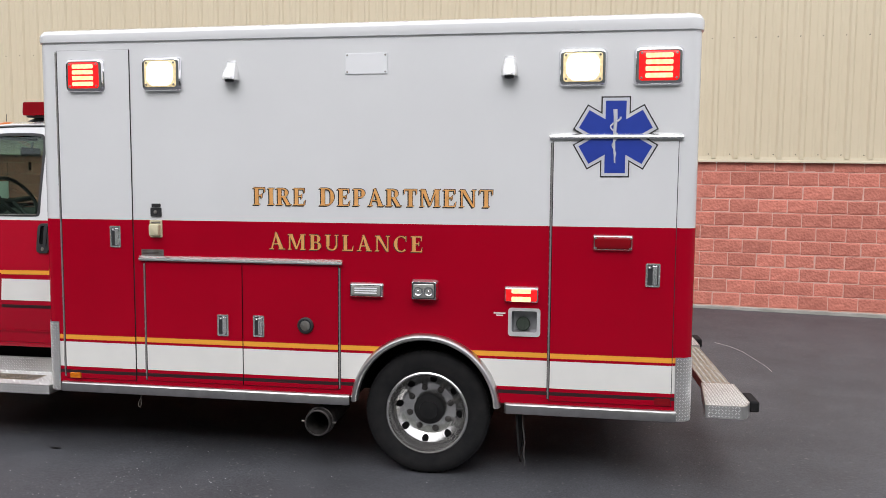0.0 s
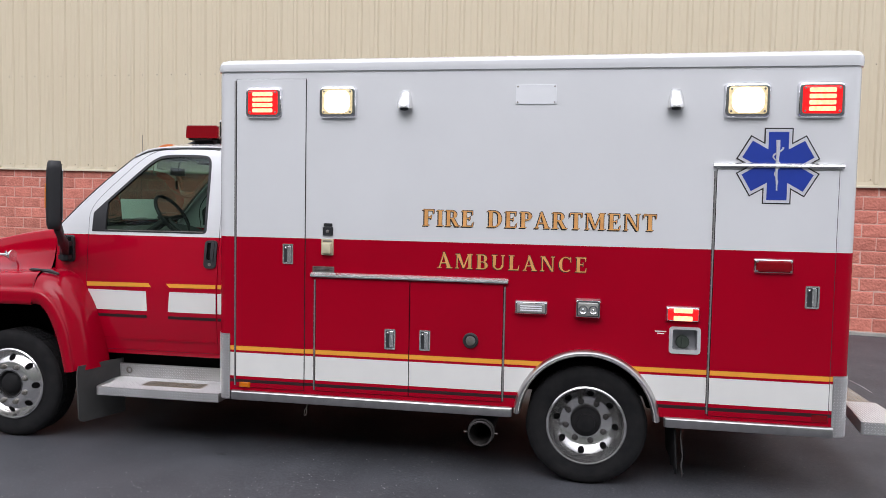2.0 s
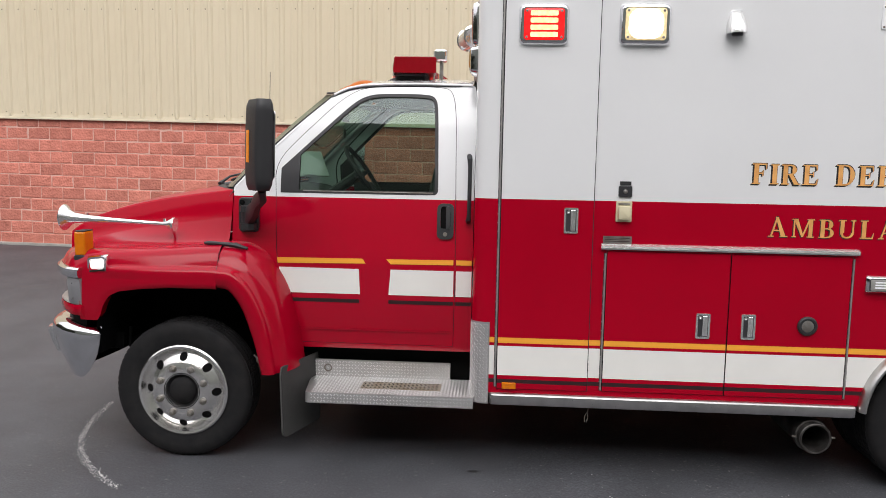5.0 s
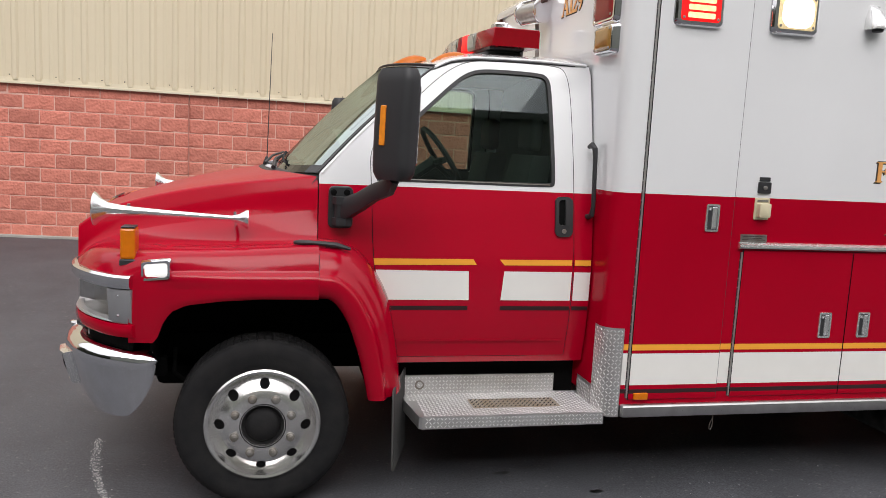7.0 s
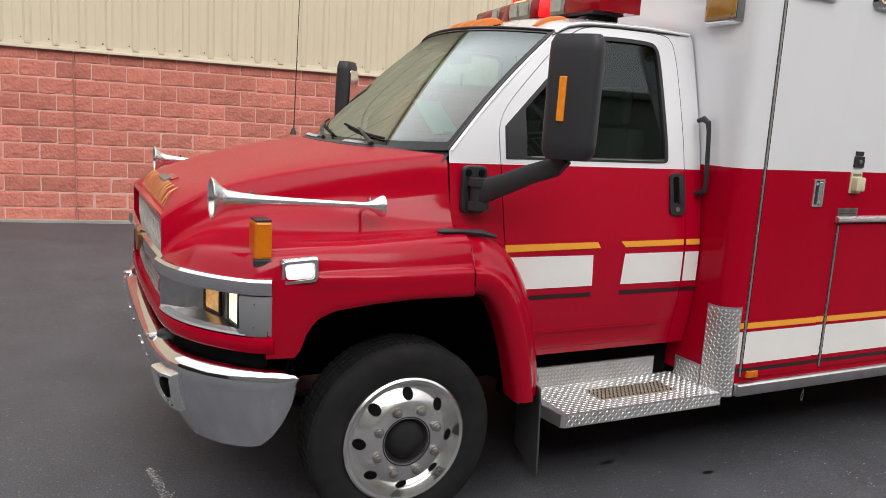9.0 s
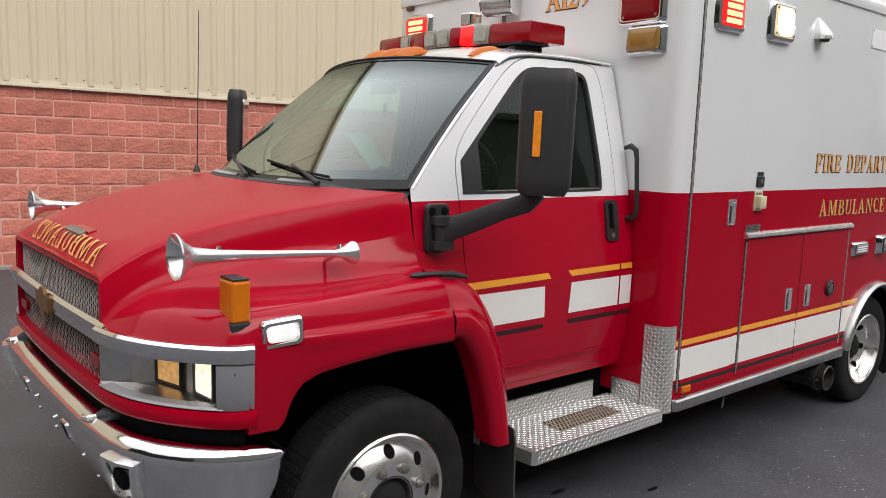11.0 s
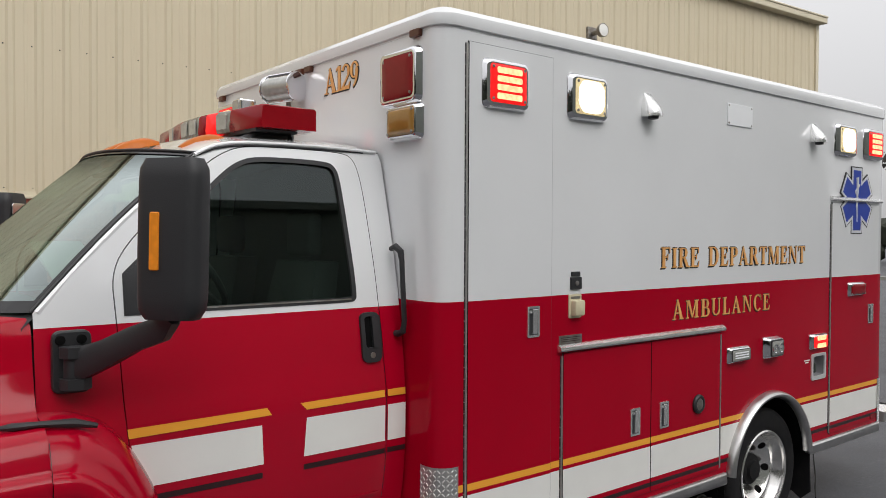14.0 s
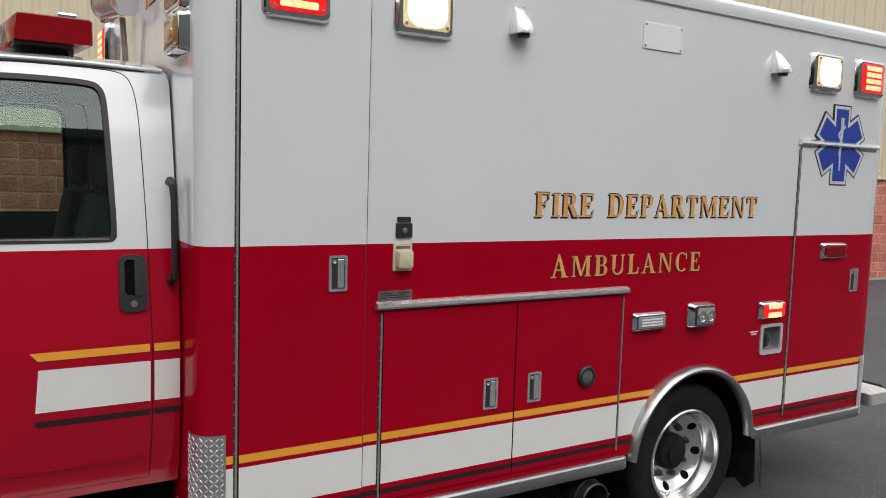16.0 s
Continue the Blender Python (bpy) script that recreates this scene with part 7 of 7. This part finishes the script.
for y in (0.68, 1.77):
    for x0, x1 in ((-0.50, -0.36), (-0.30, -0.16)):
        bm = bmesh.new()
        flat = [(x0, y, 2.342), (x1, y, 2.342)] if x0 < -0.4 else [(x0, y, 2.345), (x1 - 0.02, y, 2.335)]
        tube(bm, [(x0 - 0.10 if x0 < -0.4 else x0, y, 2.300 if x0 < -0.4 else 2.345), *flat, (x1 + (0.02 if x0 < -0.4 else 0.06), y - 0.02, 2.345 if x0 < -0.4 else 2.288)], 0.019, 8)
        part("bar_foot", bm, PLASTIC, light_bar)

# chrome spot lamp and a small flood between bar and box
C = Vector((-0.085, 1.262, 2.680))
AX = Vector((-0.27, 0.96, 0.0)).normalized()
FW = Vector((-0.95, -0.30, 0.0))
bm = bmesh.new()
rings = []
for t in (-0.10, -0.06, 0.0, 0.06, 0.10):
    rings.append([C + AX * t + FW * (0.072 * math.cos(q)) + Vector((0, 0, 0.066 * math.sin(q))) for q in (2 * math.pi * k / 24 for k in range(24))])
loft(bm, rings, cap0=False, cap1=False)
spot = part("flood_lamp", bm, CLEARLENS, ambulance, "barrel-shaped clear flood lamp with chrome ends", smooth=True)
for t in (-0.105, 0.105):
    bm = bmesh.new()
    lathe(bm, [(0.0, t - 0.010), (0.060, t - 0.010), (0.078, t - 0.004), (0.078, t + 0.004), (0.060, t + 0.010), (0.0, t + 0.010)], lambda a, b, h: C + AX * h + FW * a + Vector((0, 0, b)), 28)
    part("end_disc", bm, CHROME, spot, smooth=True)
for z in (-0.07, 0.07):
    bm = bmesh.new()
    tube(bm, [C - AX * 0.09 + Vector((0, 0, z)) + FW * 0.02, C + AX * 0.09 + Vector((0, 0, z)) + FW * 0.02], 0.009, 8)
    part("end_rod", bm, CHROME, spot)
bm = bmesh.new()
tube(bm, [C + Vector((0.03, 0.0, -0.07)), C + Vector((0.05, 0.0, -0.36))], 0.014, 8)
part("lamp_post", bm, STEEL, spot)
bm = bmesh.new()
cube(bm, -0.34, -0.25, 1.24, 1.34, 2.518, 2.600, 0.012)
fl = part("box_lamp", bm, CHROME, ambulance, "small chrome box lamp")
bm = bmesh.new()
plate(bm, round_rect(1.252, 1.328, 2.528, 2.590, 0.01), lambda u, v, d: Vector((-0.34 - d, u, v)), 0.0, 0.006, 0.002)
part("lens", bm, CLEARLENS, fl)
bm = bmesh.new()
tube(bm, [(-0.29, 1.29, 2.52), (-0.29, 1.29, 2.33)], 0.014, 8)
part("lamp_post", bm, STEEL, fl)

# ---- side steps of diamond plate ----
for tag in (0, 1):
    flip = mirrored if tag else (lambda v: Vector(v))
    bm = bmesh.new()
    out = [(-1.00, 0.36), (-1.00, 0.25), (-0.968, 0.0), (-0.952, -0.012), (0.018, -0.012), (0.018, 0.36)]
    loft(bm, [[flip((x, y, z)) for x, y in out] for z in (0.392, 0.455)])
    st = part("side_step", bm, PLATE, ambulance, "bright diamond-plate cab step")
    bm = bmesh.new()
    lugs(bm, lambda u, v, d: flip((u, v, 0.455 + d)), -0.98, 0.015, 0.0, 0.355, 0.0, inside=lambda u, v: not (-0.66 < u < -0.18 and 0.10 < v < 0.24) and (u > -0.95 or v > 0.24))
    lugs(bm, lambda u, v, d: flip((u, -0.0118 - d, v)), -0.94, 0.016, 0.394, 0.453, 0.0)
    tagged(part("tread_relief", bm, LUG, st), kind="stuff")
    bm = bmesh.new()
    plate(bm, round_rect(-0.66, -0.18, 0.10, 0.24, 0.01), lambda u, v, d: flip((u, v, 0.455 + d)), 0.0, 0.0015)
    part("grip_tread", bm, bpy.data.materials["worn_grip_tread"], st)
    # slots are flat black faces, their shade put into the colour
    bm = bmesh.new()
    for i in range(4):
        for k in range(19):
            u, v = -0.645 + 0.0245 * k, 0.118 + 0.0345 * i
            pts = [(u - 0.0105, v - 0.012), (u - 0.0035, v - 0.012), (u + 0.0105, v + 0.012), (u + 0.0025, v + 0.012)]
            bm.faces.new([bm.verts.new(flip((a, b, 0.4582))) for a, b in pts])
    tagged(part("grip_slots", bm, UNDER, st), kind="stuff")
    bm = bmesh.new()
    for x0, x1, y in ((-1.0, -0.135, 0.352), (-0.085, 0.0, 0.44)):
        pts = [(x0, 0.455), (x1, 0.455), (x1, 0.562), (x0, 0.562)]
        plate(bm, pts, lambda u, v, d, y=y: flip((u, y - d, v)), 0.0, 0.012)
    riser = part("step_riser", bm, PLATE, ambulance, "diamond-plate riser behind the step")
    bm = bmesh.new()
    lugs(bm, lambda u, v, d: flip((u, 0.340 - d, v)), -0.995, -0.14, 0.46, 0.56, 0.0)
    lugs(bm, lambda u, v, d: flip((u, 0.428 - d, v)), -0.083, -0.002, 0.46, 0.56, 0.0)
    tagged(part("tread_relief", bm, LUG, riser), kind="stuff")
    bm = bmesh.new()
    lathe(bm, [(0.026, 0.0), (0.026, 0.004), (0.017, 0.004), (0.017, 0.0)], lambda a, b, d: flip((-0.905 + a, 0.338 - d, 0.510 + b)), 20)
    part("riser_ring", bm, STEEL, riser)
    # black sheet added as the shade behind the step
    bm = bmesh.new()
    cube(bm, -1.05, 0.0, 0.40, 0.46, 0.42, 0.70)
    for v in bm.verts:
        v.co = flip(v.co)
    part("step_backing", bm, UNDER, st)

# ---- cab interior ----
bm = bmesh.new()
cube(bm, -1.10, -0.05, 0.36, 2.08, 0.70, 0.78)
cube(bm, -1.47, -1.42, 0.34, 2.10, 1.09, 1.55)
cube(bm, -1.47, -1.06, 0.34, 2.10, 1.07, 1.10)
cube(bm, -1.12, -1.06, 0.34, 2.10, 0.70, 1.10)
inner = part("cab_interior", bm, SEAT, ambulance, "dark grey cab interior")
bm = bmesh.new()
rings = []
for k in range(21):
    y = 0.34 + 1.76 * k / 20
    rings.append([(-1.46, y, 1.62), (-1.30, y, 1.60), (-1.16, y, 1.555 + 0.03 * math.exp(-((y - 0.78) / 0.25) ** 2)), (-1.10, y, 1.50), (-1.12, y, 1.30), (-1.25, y, 1.1), (-1.46, y, 1.1)])
loft(bm, rings)
part("dashboard", bm, PLASTIC, inner, smooth=True)
bm = bmesh.new()
cube(bm, -0.11, 0.11, -0.15, 0.15, -0.008, 0.008, 0.006)
cube(bm, 0.085, 0.105, -0.05, 0.05, 0.008, 0.018, 0.004)
bm.transform(Matrix.Translation((-1.21, 1.0, 1.775)) @ Euler((0.0, radians(52), -0.9)).to_matrix().to_4x4())
part("clipboard", bm, STRIPE, inner, "pale clipboard leaning on the dashboard")
bm = bmesh.new()
SW = Vector((-0.76, 0.745, 1.735))
ax = Vector((0.82, 0, 0.57))
ux, uy = Vector((-0.57, 0, 0.82)), Vector((0, 1, 0))
tube(bm, [SW + (ux * math.cos(2 * math.pi * k / 28) + uy * math.sin(2 * math.pi * k / 28)) * 0.19 for k in range(29)], 0.015, 8)
tube(bm, [SW - ax * 0.02 + uy * -0.18, SW - ax * 0.05, SW - ax * 0.02 + uy * 0.18], 0.018, 6)
tube(bm, [SW - ax * 0.05, SW - ax * 0.42], 0.035, 8)
tube(bm, [SW - ax * 0.05, SW - ux * 0.18], 0.018, 6)
part("steering_wheel", bm, PLASTIC, inner, "black steering wheel", smooth=True)
for y in (0.78, 1.66):
    bm = bmesh.new()
    cube(bm, -0.78, -0.28, y - 0.25, y + 0.25, 1.05, 1.20, 0.05, 3)
    rings = []
    for k in range(9):
        t = k / 8
        w = 0.25 - 0.05 * t * t
        x = -0.32 + 0.13 * t
        z = 1.15 + 0.62 * t
        rings.append([(x - 0.07, y - w, z), (x - 0.09, y - w * 0.5, z), (x - 0.09, y + w * 0.5, z), (x - 0.07, y + w, z), (x + 0.05, y + w, z), (x + 0.05, y - w, z)])
    loft(bm, rings)
    cube(bm, -0.255, -0.175, y - 0.13, y + 0.13, 1.79, 2.0, 0.035, 3)
    part("seat", bm, SEAT, inner, "grey cloth bucket seat", smooth=True, sharp=60)
bm = bmesh.new()
cube(bm, -1.06, -0.90, 1.05, 1.36, 1.10, 1.46, 0.02)
part("console", bm, PLASTIC, inner)
bm = bmesh.new()
cube(bm, -0.985, -0.965, 1.10, 1.34, 2.08, 2.15, 0.008)
tube(bm, [(-0.97, 1.22, 2.12), (-0.95, 1.22, 2.20)], 0.008, 6)
part("rear_view_mirror", bm, PLASTIC, inner, "black rear-view mirror")
bm = bmesh.new()
tube(bm, [(-0.972, 1.20, 2.085), (-0.972, 1.20, 2.030)], 0.0015, 5)
cube(bm, -0.976, -0.968, 1.185, 1.215, 1.960, 2.030, 0.003)
part("hanging_tag", bm, PLASTIC, inner, "small dark tag hanging below the mirror")
for y in (0.78, 1.66):
    bm = bmesh.new()
    cube(bm, -0.90, -0.74, y - 0.22, y + 0.22, 2.195, 2.212, 0.004)
    part("sun_visor", bm, SEAT, inner)
bm = bmesh.new()
rows = [[(x, MID + (MID - cab_y(2.24) - 0.02) * w, 2.225 + 0.05 * (1 - w * w)) for w in (-1, -0.6, 0, 0.6, 1)] for x in (-0.84, -0.5, -0.04)]
loft(bm, rows, closed=False)
part("headliner", bm, SEAT, inner)

# ---- marks on the ground ----
def flakes(name, pts, n, spread, size, m, label, category, seed):
    """Scattered flat flecks along a line on the asphalt."""
    rng, bm = random.Random(seed), bmesh.new()
    for k in range(n):
        t = rng.random()
        x, y = spline([(i / (len(pts) - 1), *p) for i, p in enumerate(pts)], t)
        x, y = x + rng.gauss(0, spread), y + rng.gauss(0, spread)
        r, a0, z = size * rng.uniform(0.4, 1.2), rng.random() * 6, ground_z(x, y) + 0.002 + 0.0012 * rng.random()
        bm.faces.new([bm.verts.new((x + r * math.cos(a0 + q * 1.257) * rng.uniform(0.5, 1.3), y + r * math.sin(a0 + q * 1.257) * rng.uniform(0.5, 1.3), z)) for q in range(5)])
    return tagged(part(name, bm, m), label, category, kind="stuff")


flakes("chalk_arc", [(-2.67, 1.0), (-2.60, 0.60), (-2.47, 0.22), (-2.24, -0.12), (-1.92, -0.42)], 820, 0.013, 0.0042, CHALK, "curved broken white chalk mark on the asphalt", "chalk mark", 3)
flakes("dust_fleck", [(-1.0, -1.3), (0.4, -0.55), (1.2, -0.45), (2.0, -0.9)], 220, 0.30, 0.0045, CHALK, "scattered pale flecks on the asphalt", "flecks", 4)
flakes("grit_fleck", [(-3.2, -1.7), (-0.5, -1.2), (2.0, -0.9), (5.0, -0.9)], 520, 0.42, 0.0042, CHALK, "scattered pale grit on the asphalt", "grit", 8)
flakes("scuff_line", [(-7.6, 5.25), (-6.6, 5.2), (-5.6, 5.3)], 260, 0.03, 0.02, material("grey_scuff", (0.12, 0.118, 0.115), 0.9), "faint pale scuff on the asphalt", "scuff", 6)
bm = bmesh.new()
tube(bm, [(x, y, ground_z(x, y) + 0.003) for x, y in ((5.355, 4.754), (5.481, 4.576), (5.574, 4.306), (5.631, 3.874), (5.659, 3.635), (5.662, 3.404))], 0.0022, 5)
tagged(part("string", bm, CHALK), "thin pale string lying on the asphalt", "string")
rng = random.Random(9)
for x, y, r in ((0.03, 0.02, 0.038), (-0.42, 0.30, 0.045), (-0.25, 0.36, 0.035)):
    bm = bmesh.new()
    bm.faces.new([bm.verts.new((x + r * (1.6 if k % 2 else 1.2) * math.cos(k * 0.7) * rng.uniform(0.7, 1.1), y + r * 0.5 * math.sin(k * 0.7) * rng.uniform(0.7, 1.1), 0.002)) for k in range(9)])
    tagged(part("oil_spot", bm, OIL), "small dark oil spot on the asphalt", "oil spot", "oil spots under the cab")

# ---- far side of the lot: white trailer and a bare tree ----
trailer = tagged(new("box_trailer"), "long white box trailer parked far across the lot", "trailer")
trailer.location = (44.0, 9.0, 0.0)
bm = bmesh.new()
cube(bm, -1.3, 1.3, -4.5, 6.5, 1.0, 3.7, 0.05)
part("trailer_body", bm, WHITE, trailer)
bm = bmesh.new()
cube(bm, -1.2, 1.2, -4.4, 6.4, 0.75, 1.0)
part("trailer_frame", bm, UNDER, trailer)
for y in (-3.2, -2.1, 4.6):
    for x in (-1.1, 1.1):
        bm = bmesh.new()
        lathe(bm, [(0.25, -0.13), (0.48, -0.13), (0.5, -0.1), (0.5, 0.1), (0.48, 0.13), (0.25, 0.13), (0.0, 0.1)], lambda a, b, h, x=x, y=y: Vector((x + h, y + a, 0.5 + b)), 20)
        part("trailer_wheel", bm, RUBBER, trailer)
bm = bmesh.new()
cube(bm, 33.0, 33.3, -30, 40, -0.02, 0.14, 0.02)
tagged(part("kerb", bm, CONCRETE), "long pale concrete kerb across the lot", "kerb", kind="structure")


def bare_tree(x, y, h, seed, clumps):
    rng = random.Random(seed)
    tree = tagged(new("tree"), "far bare tree with dark twiggy crown", "tree", "far trees")
    tree.location = (x, y, 0)
    bm = bmesh.new()
    ends = []

    def grow(p, d, length, r, depth):
        q = p + d * length
        tube(bm, [p, p.lerp(q, 0.5) + Vector((rng.gauss(0, 0.04), rng.gauss(0, 0.04), 0)) * length, q], [r, r * 0.85, r * 0.65], 5, caps=False)
        if depth == 0:
            ends.append(q)
            return
        for _ in range(rng.choice((2, 3, 3))):
            e = (d + Vector((rng.gauss(0, 0.5), rng.gauss(0, 0.5), rng.gauss(0.12, 0.3)))).normalized()
            grow(q, e, length * rng.uniform(0.6, 0.85), r * 0.6, depth - 1)

    grow(Vector((0, 0, 0)), Vector((0, 0, 1)), h * 0.28, h * 0.02, 5)
    part("trunk", bm, BARK, tree)
    bm = bmesh.new()
    for e in ends:
        for _ in range(clumps):
            c = e + Vector((rng.gauss(0, 0.25), rng.gauss(0, 0.25), rng.gauss(0, 0.25)))
            v = [bm.verts.new(c + Vector((rng.gauss(0, 0.12), rng.gauss(0, 0.12), rng.gauss(0, 0.12)))) for _ in range(3)]
            bm.faces.new(v)
    part("crown", bm, BARK, tree)


for k, (x, y, h) in enumerate(((52, 12, 9.5), (54, 5, 8.5), (50, 17.5, 8.0), (56, -4, 9.0))):
    bare_tree(x, y, h, 20 + k, 4)
bm = bmesh.new()
rng = random.Random(12)
for k in range(160):
    m = Matrix.Translation((rng.uniform(50, 58), rng.uniform(-34, 60), rng.uniform(0.3, 3.0))) @ Euler((rng.random() * 6, rng.random() * 6, 0)).to_matrix().to_4x4()
    bmesh.ops.create_icosphere(bm, subdivisions=1, radius=rng.uniform(0.8, 1.7), matrix=m)
tagged(part("hedge_row", bm, FOLIAGE), "dark far evergreen scrub behind the trailer", "hedge", kind="stuff")

# ---- blocks of the wall, each its own piece ----
BW, BH, JOINT = 0.4064, 0.2032, 0.011
FIRST = 2.1607


def block_mesh(seed):
    rng = random.Random(seed)
    w, h = BW - JOINT, BH - JOINT
    bm = bmesh.new()
    us, vs = (0, 0.02, 0.35 * w, 0.68 * w, w - 0.02, w), (0, 0.018, 0.5 * h, h - 0.018, h)
    g = []
    for j, v in enumerate(vs):
        row = []
        for i, u in enumerate(us):
            edge = i in (0, 5) or j in (0, 4)
            d = -0.002 if edge else -0.005 - rng.random() * 0.007
            row.append(bm.verts.new((u + (0 if edge else rng.gauss(0, 0.006)), d, v + (0 if edge else rng.gauss(0, 0.004)))))
        g.append(row)
    for a, b in zip(g, g[1:]):
        for i in range(5):
            bm.faces.new((a[i], a[i + 1], b[i + 1], b[i]))
    rim = g[0] + [r[-1] for r in g[1:]] + g[-1][-2::-1] + [r[0] for r in g[-2:0:-1]]
    low = [bm.verts.new((v.co.x, 0.02, v.co.z)) for v in rim]
    for i in range(len(rim)):
        bm.faces.new((rim[i], rim[(i + 1) % len(rim)], low[(i + 1) % len(rim)], low[i]))
    bmesh.ops.recalc_face_normals(bm, faces=bm.faces)
    me = bpy.data.meshes.new("block")
    bm.to_mesh(me)
    bm.free()
    me.materials.append(BLOCK)
    return me


BLOCKS = [block_mesh(k) for k in range(10)]
rng = random.Random(2)
rest_v, rest_f = [], []
single = 0
for c in range(0, 13):
    z = FIRST - c * BH + BH
    z0 = z - BH + JOINT / 2
    starts = []
    for lo, hi, shift in ((-26, 1.4, -2.678), (1.4, WALL_END, 6.028)):
        shift -= 0 if c % 2 else BW / 2
        starts += [shift + k * BW + JOINT / 2 for k in range(math.floor((lo - shift) / BW) + 1, math.floor((hi - shift) / BW))]
    ends = [x + BW for x in starts]
    # blocks cut to fit where two runs meet and at the wall's end
    cut = []
    for a, b in zip(ends, starts[1:] + [WALL_END - 0.004]):
        n = math.ceil((b - a) / BW - 1e-6)
        cut += [(a + (b - a) * k / n, ((b - a) / n - JOINT) / (BW - JOINT)) for k in range(n) if b - a > 0.05]
    for x, wide in [(x, 1.0) for x in starts] + cut:
        if z - 0.0102 * x < wall_foot(x) - 0.02:
            continue
        me = BLOCKS[rng.randrange(10)]
        p = Vector((x, WALL_Y + 0.002 + rng.gauss(0, 0.0015), z0 - 0.0102 * x))
        if wide == 1.0 and (-5.6 < x < 0.1 or 5.7 < x < 8.4) and single < 300:
            ob = new("block", me)
            ob.location = p
            ob.parent = wall
            single += 1
        else:
            o = len(rest_v)
            rest_v += [(v.co.x * wide + p.x, v.co.y + p.y, v.co.z + p.z) for v in me.vertices]
            rest_f += [tuple(i + o for i in f.vertices) for f in me.polygons]
me = bpy.data.meshes.new("block_rest")
me.from_pydata(rest_v, [], rest_f)
me.materials.append(BLOCK)
rest = new("block_rest", me)
rest.parent = wall
tagged(rest, kind="stuff")
bm = bmesh.new()
cube(bm, -2.892, -2.880, WALL_Y - 0.028, WALL_Y + 0.02, 0.1, BRICK_TOP - 0.02)
part("control_joint", uphill(bm), material("dark_red_sealant", (0.42, 0.17, 0.13), 0.8), wall)
for ob in [o for o in scene.objects if o.name in ("wall_north", "trim_footing", "wall_siding", "trim_flashing", "trim_eave", "roof", "wall_lamp") and not o.parent]:
    ob.matrix_world = BUILDING
